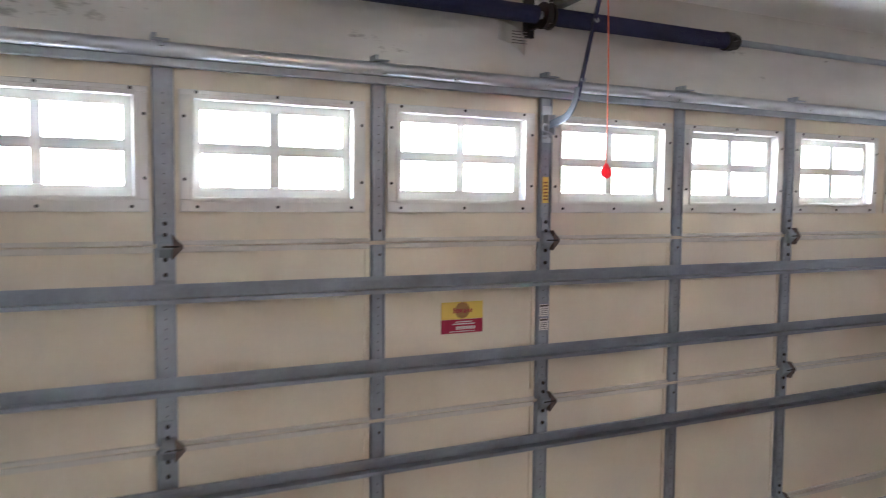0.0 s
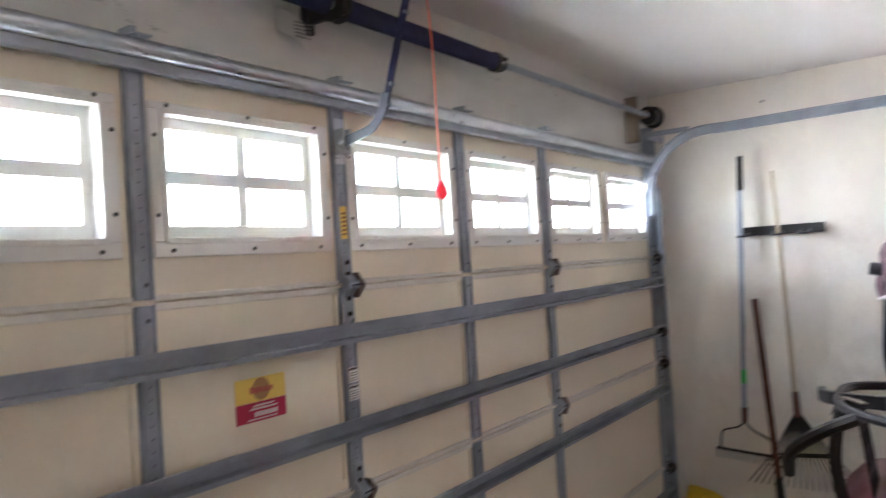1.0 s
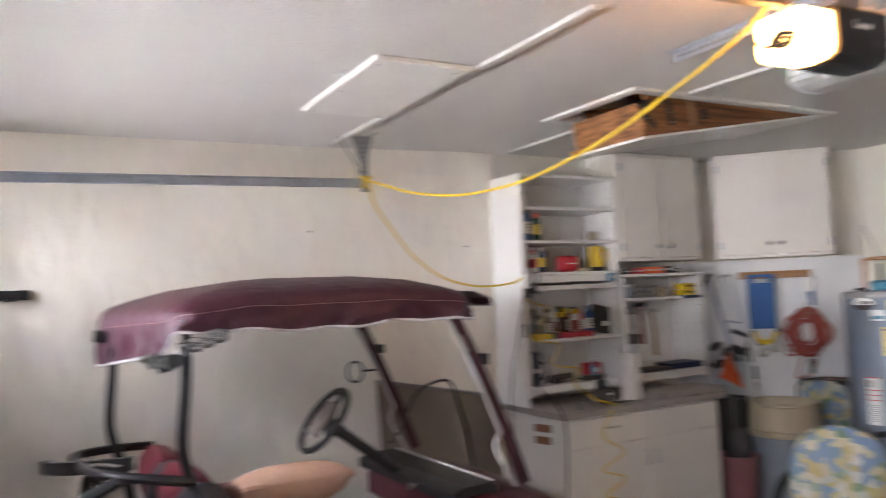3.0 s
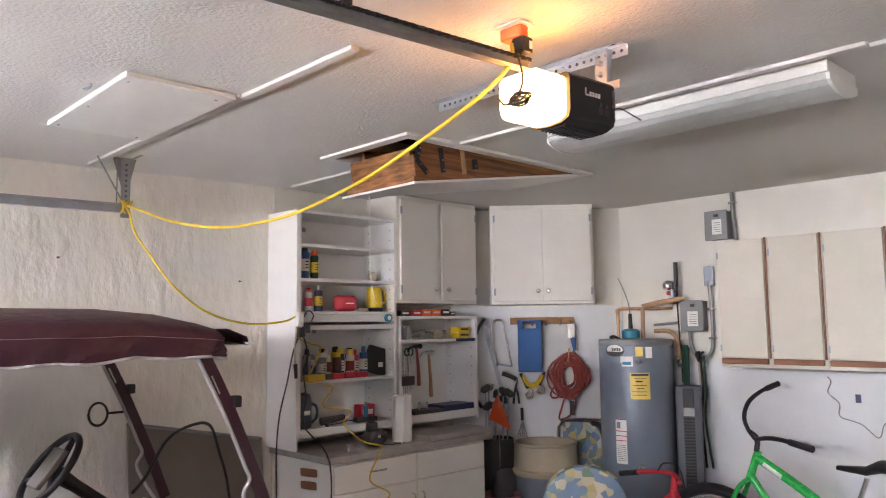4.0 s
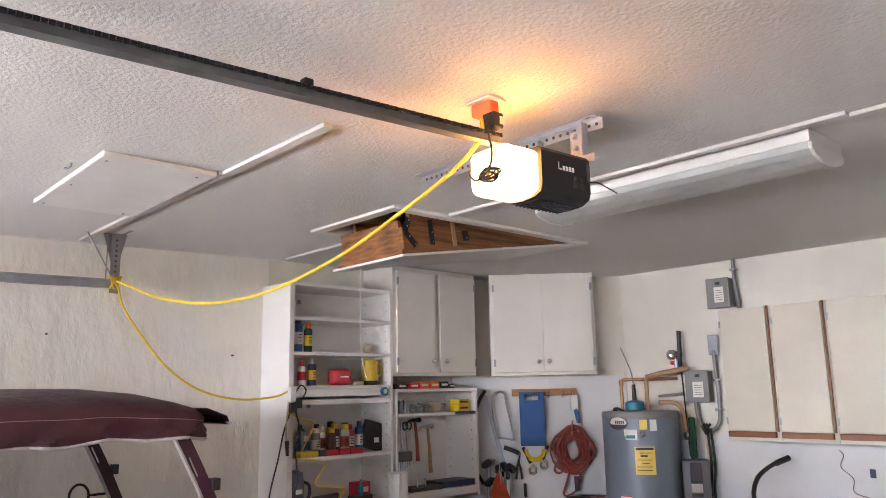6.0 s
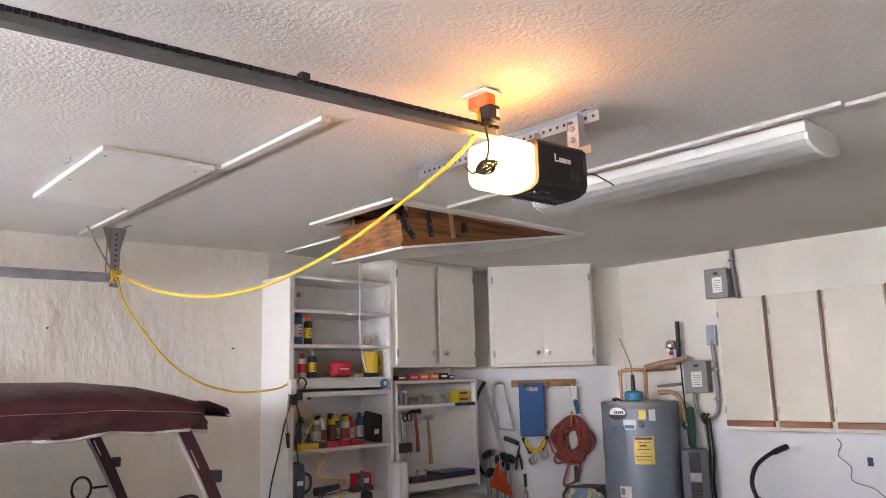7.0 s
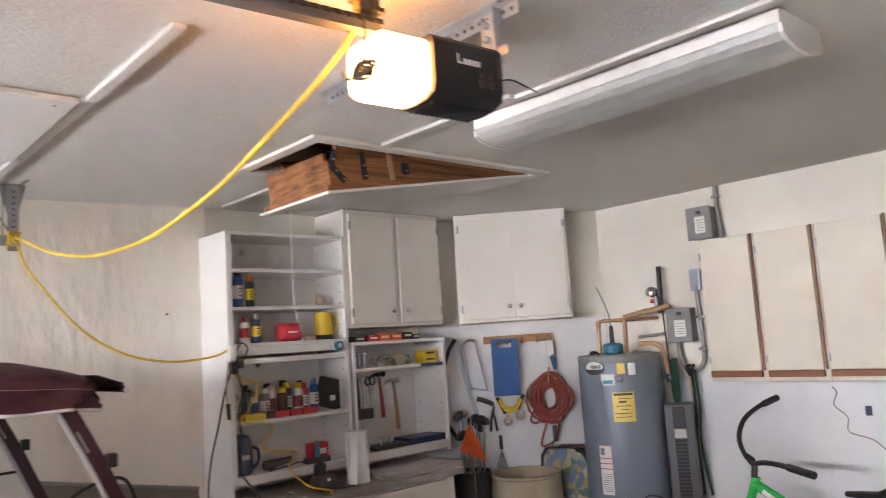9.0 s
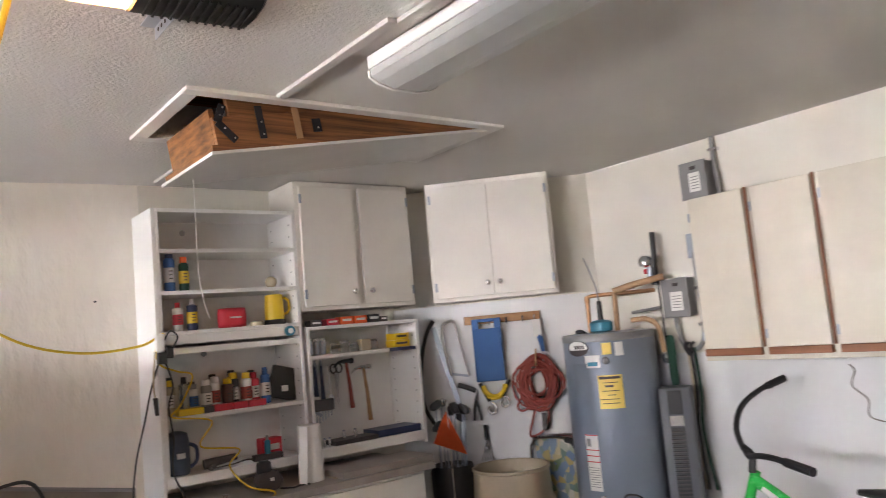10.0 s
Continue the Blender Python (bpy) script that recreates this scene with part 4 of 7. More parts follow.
for i in range(5):
    x1, x0 = run_x[i], run_x[i + 1]
    c = thing("tall_wall_cabinet", ((x0 + x1) / 2, -3.3, 1.385), "cream wall cabinet door unit with an oak finger-pull strip below", "wall cabinet", "back wall cabinets")
    part("body", boxes((x0, x1 - 0.001, -3.499, -3.112, 1.385, 2.15), bevel=0.002), CREAM_DOOR, c)
    dr = part("door", boxes((x0 + 0.022, x1 - 0.012, -3.111, -3.092, 1.442, 2.148), bevel=0.003), CREAM_DOOR, c, "flat painted cabinet door")
    part("finger_strip", boxes((x0 + 0.022, x1 - 0.012, -3.111, -3.086, 1.408, 1.440), bevel=0.003), OAK, dr, "stained oak finger-pull strip")
    # narrow brown strip drawn along the gap between neighbouring doors
    part("gap_strip", boxes((x0 + 0.008, x0 + 0.015, -3.111, -3.095, 1.442, 2.152), bevel=0.001), OAK, c, "narrow brown strip in the gap between doors")
    for zz in (1.50, 2.06):
        part("hinge", boxes((x1 - 0.016, x1 - 0.006, -3.096, -3.089, zz - 0.02, zz + 0.02)), GALV, dr)

# ---- golf cart ----
cart = thing("golf_cart", (3.35, 0.4, 0.0), "maroon golf cart with a quilted vinyl roof cover and black posts", "golf cart")


def ct(s, w, z):
    """A place on the cart: s back to front, w from the open side to the wall side."""
    return Vector((2.845 + 0.035 * s + 0.999 * w, 1.06 - 0.999 * s + 0.035 * w, z))


# roof cover: a soft cushion top with a hanging skirt
NS, NW = 44, 30
L, W = 1.19, 1.03


def roof_outline(n):
    fine_ = []
    for k in range(24000):
        t = 2 * math.pi * k / 24000
        c, s = math.cos(t), math.sin(t)
        e = 0.15
        x = math.copysign(abs(c) ** e, c)
        y = math.copysign(abs(s) ** e, s)
        ss, ww = L / 2 + x * L / 2, W / 2 + y * W / 2
        fine_.append((ss - 0.14 * (ww / W) * max(0.0, 1 - ss / L), ww))
    run = [0.0]
    for p, q in zip(fine_, fine_[1:] + fine_[:1]):
        run.append(run[-1] + math.hypot(q[0] - p[0], q[1] - p[1]))
    pts, j = [], 0
    for k in range(n):
        while run[j + 1] < run[-1] * k / n:
            j += 1
        f = (run[-1] * k / n - run[j]) / max(1e-9, run[j + 1] - run[j])
        p, q = fine_[j], fine_[(j + 1) % len(fine_)]
        pts.append((p[0] + (q[0] - p[0]) * f, p[1] + (q[1] - p[1]) * f))
    return pts


def hem_z(s, w):
    rear = max(0.0, 1 - s / 0.10)
    notch = 0.085 * math.exp(-((s + 0.01) ** 2 + (w - 0.0) ** 2) / 0.0045)
    return 1.553 - 0.065 * rear + notch + 0.006 * math.sin(9 * s + 4 * w) + 0.005 * math.sin(23 * s + 2)


out = roof_outline(260)
bm = bmesh.new()
loops = []
for f, dz in ((0.0, 0.082), (0.35, 0.078), (0.65, 0.062), (0.85, 0.04), (0.95, 0.02), (0.99, 0.0)):
    lp = []
    for s, w in out:
        ss, ww = L / 2 + (s - L / 2) * f, W / 2 + (w - W / 2) * f
        slope = -0.035 * max(0.0, (ss - 0.75) / 0.45) ** 1.5 - 0.03 * max(0.0, 0.25 - ss) / 0.25
        lp.append(ct(ss, ww, 1.668 + dz * 0.92 + slope + 0.003 * noise.noise(Vector((ss * 7, ww * 7, 2)))))
    loops.append(lp)
for k in range(1, 9):
    f = k / 8
    lp = []
    for i, (s, w) in enumerate(out):
        top = 1.662 - 0.035 * max(0.0, (s - 0.75) / 0.45) ** 1.5 - 0.03 * max(0.0, 0.25 - s) / 0.25
        z = top + (hem_z(s, w) - top) * f
        lo = min(1.0, 0.15 + 1.3 * max(0.0, f - 0.3))
        fold = 0.032 * lo * noise.noise(Vector((s * 10 + f, w * 10, f * 1.8))) + 0.024 * lo * noise.noise(Vector((s * 24 + 2 * f, w * 24, f * 2.2 + 5)))
        g = 1.0 + (0.004 + fold) * 1.6
        lp.append(ct(L / 2 + (s - L / 2) * g, W / 2 + (w - W / 2) * g, z))
    loops.append(lp)
vv = rings(bm, loops, True, False)
bm.faces.new(vv[0])
bmesh.ops.recalc_face_normals(bm, faces=bm.faces)
bmesh.ops.solidify(bm, geom=bm.faces[:], thickness=0.004)
cover = part("roof_cover", bm, VINYL, cart, "wrinkled maroon vinyl roof cover", smooth=True)
hem = [loops[-1][i] + Vector((0, 0, -0.003)) for i in range(len(out))]
part("hem", rod(hem + hem[:1], 0.006, 6), HEM, cover, "white piped hem")
seam_pts = [p.copy() for p in loops[7]]
part("seam", rod([p + Vector((0, 0, 0.0)) + (p - ct(L / 2, W / 2, p.z)).normalized() * 0.001 for p in seam_pts], 0.0012, 5), SEAM, cover, "pale stitched seam")
# front brim
bm = bmesh.new()
lp = []
for k in range(9):
    w = W * k / 8
    c = 1 - abs(2 * k / 8 - 1) ** 4 * 0.25
    lp.append((w, c))
rings(bm, [[ct(s0 + 0.125 * c * t, w, 1.628 - 0.024 * t + dz) for w, c in lp] for s0, t, dz in ((1.165, 0, 0.030), (1.165, 0.9, 0.020), (1.165, 1, 0.004), (1.165, 0.95, -0.012), (1.165, 0, -0.022))], closed=False, caps=False)
bmesh.ops.solidify(bm, geom=bm.faces[:], thickness=0.003)
part("front_brim", bm, VINYL, cover, smooth=True)
part("hem", rod([ct(1.165 + 0.130 * c, w, 1.598) for w, c in lp], 0.008, 6), HEM, cover)
# crumpled corner of rolled clear curtain
bm = bmesh.new()
for j in range(4):
    pts = [ct(-0.03 + 0.02 * math.sin(k + j), -0.02 + 0.05 * k, 1.468 - 0.014 * (j % 2) + 0.012 * math.sin(2.3 * k + j)) for k in range(9)]
    tube(bm, smooth_path(pts, 3), [0.010 + 0.007 * abs(math.sin(1.7 * k + j)) for k in range(25)], 8)
part("rolled_curtain", bm, BOTTLE, cart, "rolled clear vinyl rain curtain", smooth=True)
bm = bmesh.new()
for j in range(3):
    pts = [ct(0.00 + 0.04 * k, -0.01 - 0.012 * math.sin(k + j), 1.49 + 0.012 * k + 0.012 * j) for k in range(5)]
    tube(bm, smooth_path(pts, 3), [0.008 + 0.008 * abs(math.sin(2.1 * k + j)) for k in range(13)], 8)
part("rolled_curtain", bm, BOTTLE, cart, smooth=True)
bm = lathe([(0.024, 0), (0.026, 0.012), (0.026, 0.05), (0.02, 0.06)], (0, 0, 0), 12)
part("roll_end", moved(bm, Matrix.Translation((3.69, 1.25, 1.535)) @ Matrix.Rotation(radians(100), 4, "X")), BLACK, cart)
# rear posts
for w, q in ((0.035, 0.0), (0.78, -0.13)):
    part("rear_post", rod(smooth_path([ct(0.035 + q, w, 1.60), ct(0.03 + q, w, 1.40), ct(0.015 + q, w, 1.20), ct(0.03 + q, w, 1.10), ct(0.07 + q, w, 0.98), ct(0.10 + q, w, 0.80)], 5), 0.0185, 10), BLACK_METAL, cart, "black steel roof post", smooth=True)


def flat_bar(pts, wide, thick, side):
    """A flat strap bent along points."""
    b = bmesh.new()
    pts = [Vector(p) for p in pts]
    lp = []
    for i, p in enumerate(pts):
        u = (pts[min(i + 1, len(pts) - 1)] - pts[max(i - 1, 0)]).normalized()
        s = (Vector(side) - u * Vector(side).dot(u)).normalized()
        t = u.cross(s) * thick / 2
        s = s * wide / 2
        lp.append([p + s + t, p - s + t, p - s - t, p + s - t])
    rings(b, lp)
    return b


for w, lab in ((0.02, "maroon vinyl-wrapped front strut"), (0.98, "dark front strut")):
    st = part("front_strut", flat_bar(smooth_path([ct(1.075, w, 1.56), ct(1.17, w, 1.38), ct(1.27, w, 1.16), ct(1.33, w, 1.02), ct(1.40, w, 0.84)], 4), 0.048, 0.022, (0, 1, 0)), VINYL, cart, lab)
    part("edge_piping", rod(smooth_path([ct(1.045, w - 0.012, 1.55), ct(1.14, w - 0.014, 1.37), ct(1.215, w - 0.014, 1.21), ct(1.255, w - 0.012, 1.12), ct(1.275, w - 0.014, 1.07), ct(1.25, w - 0.012, 1.02), ct(1.27, w - 0.014, 0.96), ct(1.345, w - 0.012, 0.84)], 4), 0.008, 6), HEM, st, "loose white piping")
    part("strut_clip", boxes((-0.02, 0.02, -0.016, 0.016, -0.022, 0.022), bevel=0.004, m=Matrix.Translation(ct(1.215, w - 0.005, 1.375))), BLACK, st)
    part("snap_strip", flat_bar([ct(1.105, w - 0.013, 1.48), ct(1.14, w - 0.013, 1.41)], 0.006, 0.003, (0, 1, 0)), CHROME, st)
# mirror
mir = part("mirror", rod([ct(1.06, 0.965 - 0.004, 1.27) + Vector((0.012 * math.cos(t), 0.038 * math.cos(t), 0.052 * math.sin(t))) for t in [2 * math.pi * k / 20 for k in range(21)]], 0.006, 6), BLACK, cart, "round black side mirror")
part("mirror_arm", rod([ct(1.10, 0.965, 1.27), ct(1.19, 0.97, 1.27)], 0.006, 6), BLACK, mir)
# steering wheel
wm = Matrix.Translation(ct(0.73, 0.575, 1.115)) @ Matrix.Rotation(radians(2), 4, "Z") @ Matrix.Rotation(radians(-52), 4, "X")
ring = [wm @ Vector((0.152 * math.cos(t), 0.152 * math.sin(t), 0)) for t in [2 * math.pi * k / 36 for k in range(37)]]
sw_ = part("steering_wheel", rod(ring, 0.014, 10), BLACK, cart, "black steering wheel with a clip board", smooth=True)
bm = bmesh.new()
for t in (0.5, 2.64, 4.71):
    tube(bm, [wm @ Vector((0.03 * math.cos(t), 0.03 * math.sin(t), -0.02)), wm @ Vector((0.148 * math.cos(t), 0.148 * math.sin(t), 0))], [0.017, 0.011], 8)
part("spoke", bm, BLACK, sw_)
part("score_clip", boxes((-0.058, 0.058, -0.085, 0.085, 0.0, 0.022), bevel=0.006, m=wm), TAUPE, sw_, "grey score card clip")
part("steering_column", rod([wm @ Vector((0, 0, -0.01)), wm @ Vector((0, 0, -0.12)), wm @ Vector((0, 0, -0.48))], [0.038, 0.026, 0.026], 12), BLACK, cart, smooth=True)
# dash and front cowl
bm = bmesh.new()
secs = [(1.12, 0.80, 0.66), (1.20, 0.83, 0.60), (1.28, 0.83, 0.56), (1.42, 0.80, 0.52), (1.60, 0.74, 0.45), (1.70, 0.58, 0.40), (1.72, 0.42, 0.36)]
rings(bm, [[ct(s, W * 0.0 + 0.02, z0), ct(s, 0.02, z1 - 0.05), ct(s, 0.06, z1 - 0.01), ct(s, 0.3, z1 + 0.012), ct(s, 0.7, z1 + 0.012), ct(s, 0.94, z1 - 0.01), ct(s, 0.98, z1 - 0.05), ct(s, 0.98, z0)] for s, z1, z0 in secs])
part("front_cowl", bm, MAROON, cart, "dark maroon front cowl", smooth=True)
bm = bmesh.new()
rings(bm, [[ct(s, 0.05, z - 0.04), ct(s, 0.05, z), ct(s, 0.95, z), ct(s, 0.95, z - 0.04)] for s, z in ((1.06, 0.84), (1.12, 0.86), (1.26, 0.86), (1.28, 0.84))])
dash = part("dashboard", bm, BLACK, cart, "black dashboard")
part("grip_strip", rod([ct(1.27, 0.08, 0.862), ct(1.27, 0.93, 0.862)], 0.006, 6), HEM, dash)
part("ignition_key", lathe([(0.012, 0), (0.012, 0.02), (0.018, 0.022), (0.018, 0.03)], ct(1.055, 0.35, 0.82), 10, "y"), CHROME, dash)
part("floor_pan", boxes((2.87, 3.83, -0.36, 0.40, 0.28, 0.34), bevel=0.01), BLACK, cart)
bm = bmesh.new()
secs = [(-0.30, 0.66, 0.42), (-0.22, 0.74, 0.34), (0.05, 0.78, 0.30), (0.40, 0.76, 0.30), (0.62, 0.70, 0.30)]
rings(bm, [[ct(s, 0.0, z0), ct(s, 0.0, z1 - 0.05), ct(s, 0.05, z1), ct(s, 0.95, z1), ct(s, 1.0, z1 - 0.05), ct(s, 1.0, z0)] for s, z1, z0 in secs])
part("rear_body", bm, MAROON, cart, "maroon rear body panel", smooth=True)


def cushion(m, lx, ly, lz, puff=0.35, n=12, disc=False):
    """A stuffed slab, thick in the middle and thin at the rim."""
    b = bmesh.new()
    top = {}
    for sgn in (1, -1):
        for i in range(n + 1):
            for j in range(n + 1):
                u, v = 2 * i / n - 1, 2 * j / n - 1
                if disc:
                    u, v = u * math.sqrt(1 - v * v * 0.42), v * math.sqrt(1 - u * u * 0.42)
                e = (1 - abs(u) ** 3.2) * (1 - abs(v) ** 3.2)
                top[sgn, i, j] = b.verts.new(m @ Vector((u * lx / 2 * (1 - 0.06 * abs(v) ** 4), v * ly / 2 * (1 - 0.06 * abs(u) ** 4), sgn * lz / 2 * (1 - puff + puff * e ** 0.6) * (0.12 + 0.88 * e ** 0.4))))
        for i in range(n):
            for j in range(n):
                b.faces.new([top[sgn, i, j], top[sgn, i + 1, j], top[sgn, i + 1, j + 1], top[sgn, i, j + 1]])
    rim = [(i, 0) for i in range(n)] + [(n, j) for j in range(n)] + [(n - i, n) for i in range(n)] + [(0, n - j) for j in range(n)]
    for (i, j), (k, l) in zip(rim, rim[1:] + rim[:1]):
        b.faces.new([top[1, i, j], top[1, k, l], top[-1, k, l], top[-1, i, j]])
    return b


part("seat_cushion", cushion(Matrix.Translation(ct(0.36, 0.5, 0.80)), 0.94, 0.52, 0.13), SEAT_RED, cart, "crimson bench seat", smooth=True)
for w in (0.26, 0.70):
    sb = part("seat_back", cushion(Matrix.Translation(ct(0.10, w, 0.885)) @ Matrix.Rotation(radians(72), 4, "X"), 0.42, 0.38, 0.20), SEAT_RED, cart, "crimson and charcoal padded seat back", smooth=True)
    part("side_bolster", cushion(Matrix.Translation(ct(0.10, w - 0.20, 0.875)) @ Matrix.Rotation(radians(72), 4, "X"), 0.09, 0.37, 0.22), SEAT_GREY, sb, "charcoal bolster", smooth=True)
# rear bag rack
part("rack_arm", rod(smooth_path([ct(0.06, 0.03, 1.06), ct(-0.06, 0.04, 1.085), ct(-0.17, 0.10, 1.10), ct(-0.24, 0.25, 1.10), ct(-0.26, 0.50, 1.095), ct(-0.24, 0.72, 1.08), ct(-0.10, 0.82, 1.07), ct(0.06, 0.84, 1.06)], 5), 0.017, 8), BLACK_METAL, cart, "black tubular bag rack", smooth=True)
part("rack_arm", flat_bar(smooth_path([ct(-0.10, 0.30, 1.10), ct(-0.25, 0.40, 1.09), ct(-0.33, 0.62, 1.06), ct(-0.35, 0.74, 1.05)], 4), 0.045, 0.03, (0, 0, 1)), BLACK_METAL, cart)
part("rack_arm", rod(smooth_path([ct(-0.17, 0.10, 1.09), ct(-0.30, 0.14, 1.02), ct(-0.40, 0.22, 0.93), ct(-0.42, 0.30, 0.84)], 5), 0.022, 8), BLACK, cart, smooth=True)
part("rack_arm", rod(smooth_path([ct(-0.24, 0.30, 1.09), ct(-0.27, 0.30, 0.9), ct(-0.24, 0.30, 0.68)], 5), 0.02, 8), BLACK, cart, smooth=True)
bsk = part("wire_basket", rod(smooth_path([ct(-0.20, 0.34, 1.06), ct(-0.202, 0.48, 1.062), ct(-0.20, 0.63, 1.06)], 3), 0.0045, 6), BLACK_METAL, cart, "black wire sweater basket")
for k in range(6):
    part("wire", rod([ct(-0.20, 0.36 + 0.05 * k, 1.07), ct(-0.16, 0.36 + 0.05 * k, 0.72)], 0.003, 5), BLACK_METAL, bsk)
for k in range(5):
    part("wire", rod([ct(-0.20 + 0.009 * k, 0.34, 1.05 - 0.075 * k), ct(-0.20 + 0.009 * k, 0.63, 1.05 - 0.075 * k)], 0.003, 5), BLACK_METAL, bsk)
part("strap", flat_bar(smooth_path([ct(-0.16, 0.20, 1.115), ct(-0.20, 0.24, 1.12), ct(-0.24, 0.27, 1.115), ct(-0.27, 0.29, 1.06)], 4), 0.03, 0.004, (1, 0, 0)), TAUPE, cart)
for s in (0.10, 1.42):
    for w in (0.08, 0.90):
        c = ct(s, w, 0.22)
        bm = lathe([(0.12, -0.08), (0.19, -0.085), (0.215, -0.06), (0.22, 0.0), (0.215, 0.06), (0.19, 0.085), (0.12, 0.08)], c, 24, "x")
        wh = part("wheel", bm, BLACK, cart, "black rubber cart tyre", smooth=True)
        part("rim", lathe([(0.02, -0.06), (0.11, -0.075), (0.118, -0.05), (0.118, 0.05), (0.11, 0.075), (0.02, 0.06)], c, 20, "x"), CHROME, wh, smooth=True)
pil = thing("cushion", ct(0.45, 0.35, 0.88), "peach fabric cushion with piped edge on the cart seat", "cushion")
part("pillow", cushion(Matrix.Translation(ct(0.46, 0.34, 0.915)) @ Matrix.Rotation(radians(18), 4, "Y") @ Matrix.Rotation(radians(6), 4, "Z"), 0.42, 0.46, 0.17), PEACH, pil, smooth=True)
leanb = thing("leaning_board", (4.18, -0.55, 0.0), "taupe board leaning against the stucco wall", "board")
bm = bmesh.new()
rings(bm, [[Vector((4.05 + dx, -0.24, 0.0)), Vector((4.19 + dx, -0.24, 1.16)), Vector((4.19 + dx, -1.02, 1.00)), Vector((4.05 + dx, -1.02, 0.0))] for dx in (0, 0.016)])
part("sheet", bm, TAUPE, leanb)
part("top_edge", rod([(4.19, -0.235, 1.168), (4.19, -1.02, 1.008)], 0.010, 6), BOX_GREY, leanb)
dc = thing("charger_cable", (4.0, -0.5, 0.9), "black cable draped over the cart dashboard", "cable")
part("cable", rod(smooth_path([ct(1.10, 0.66, 0.955), ct(1.20, 0.75, 1.0), ct(1.36, 0.88, 1.13), ct(1.52, 0.95, 1.175), ct(1.63, 0.97, 1.16), ct(1.70, 1.0, 1.02), ct(1.76, 1.02, 0.86), ct(1.80, 1.02, 0.60)], 6), 0.008, 6), BLACK, dc)

# ---- garden tools on the east wall ----
rack = thing("tool_rack", (4.21, 1.66, 1.72), "black tool rail screwed to the wall", "tool rack")
part("rail", boxes((4.196, 4.221, 1.475, 1.86, 1.70, 1.745), bevel=0.004), BLACK, rack)
for y in (1.84, 1.68, 1.56):
    part("hook", rod(smooth_path([(4.196, y + 0.02, 1.715), (4.15, y + 0.025, 1.70), (4.13, y, 1.70), (4.15, y - 0.025, 1.70), (4.196, y - 0.02, 1.715)], 4), 0.005, 6), BLACK_METAL, rack)
rk = thing("garden_rake", (4.15, 1.87, 0.6), "bow rake with a metal handle hanging on the rail", "rake")
part("handle", rod([(4.165, 1.835, 2.09), (4.150, 1.885, 0.84)], 0.0125, 10), GALV, rk, smooth=True)
part("grip", rod([(4.166, 1.832, 2.10), (4.1635, 1.839, 1.93)], [0.015, 0.0165], 10), BLACK, rk, "black rubber grip")
part("label_band", rod([(4.1525, 1.877, 1.04), (4.151, 1.880, 0.97)], 0.0132, 10), GREEN_BIKE, rk)
part("ferrule", rod([(4.150, 1.884, 0.85), (4.149, 1.887, 0.775)], [0.017, 0.014], 10), DRIED, rk)
part("bow", rod(smooth_path([(4.149, 1.887, 0.78), (4.145, 1.92, 0.75), (4.14, 1.99, 0.73), (4.14, 2.005, 0.68), (4.14, 2.01, 0.635)], 4), 0.005, 6), BLACK_METAL, rk)
part("bow", rod(smooth_path([(4.149, 1.887, 0.78), (4.145, 1.85, 0.74), (4.14, 1.775, 0.70), (4.14, 1.755, 0.66), (4.14, 1.75, 0.62)], 4), 0.005, 6), BLACK_METAL, rk)
part("head_bar", rod([(4.14, 2.03, 0.64), (4.14, 1.73, 0.615)], 0.008, 6), BLACK_METAL, rk)
for k in range(14):
    f = k / 13
    part("tine", rod([(4.14, 2.025 - 0.29 * f, 0.638 - 0.024 * f), (4.11, 2.02 - 0.29 * f, 0.60 - 0.024 * f)], [0.005, 0.002], 5), BLACK_METAL, rk)
lr = thing("leaf_rake", (4.14, 1.65, 0.5), "fan leaf rake with a pale wooden handle", "rake")
part("handle", rod([(4.165, 1.685, 2.01), (4.145, 1.645, 0.93)], [0.008, 0.0125], 10), BEIGE, lr, smooth=True)
part("ferrule", rod([(4.145, 1.645, 0.94), (4.143, 1.64, 0.82)], [0.015, 0.018], 10), DRIED, lr)
part("spring_plate", flat_bar([(4.14, 1.73, 0.63), (4.14, 1.50, 0.645)], 0.02, 0.004, (0, 0, 1)), BLACK_METAL, lr)
for k in range(19):
    f = k / 18 - 0.5
    part("tine", rod([(4.142, 1.64 + f * -0.03, 0.83), (4.135, 1.625 - f * 0.27, 0.64), (4.12, 1.615 - f * 0.50, 0.50 + 0.04 * f * f), (4.105, 1.615 - f * 0.52, 0.485 + 0.04 * f * f)], [0.004, 0.003, 0.003, 0.002], 5), BLACK_METAL, lr)
sp = thing("shovel", (4.12, 1.78, 0.0), "long dark wooden shovel handle leaning on the wall", "shovel")
part("handle", rod([(4.195, 1.812, 1.385), (4.10, 1.735, 0.52)], 0.0155, 10), DRIED, sp, smooth=True)
part("socket", rod([(4.10, 1.735, 0.53), (4.085, 1.725, 0.38)], [0.018, 0.022], 10), BLACK_METAL, sp)
bm = bmesh.new()
rings(bm, [[Vector((4.08 - 0.05 * t, 1.72 - 0.02 * t + wv, 0.38 - 0.36 * t)) + Vector((0.02 * math.cos(wv * 20), 0, 0)) for wv in (-0.10 * q, -0.05 * q, 0.0, 0.05 * q, 0.10 * q)] for t, q in ((0, 0.4), (0.12, 1.0), (0.6, 1.0), (0.9, 0.55), (1.0, 0.1))], closed=False, caps=False)
bmesh.ops.solidify(bm, geom=bm.faces[:], thickness=0.003)
part("blade", bm, BLACK_METAL, sp, smooth=True)
yb = thing("yellow_bag", (4.05, 2.05, 0.0), "yellow bag standing in the corner", "bag")
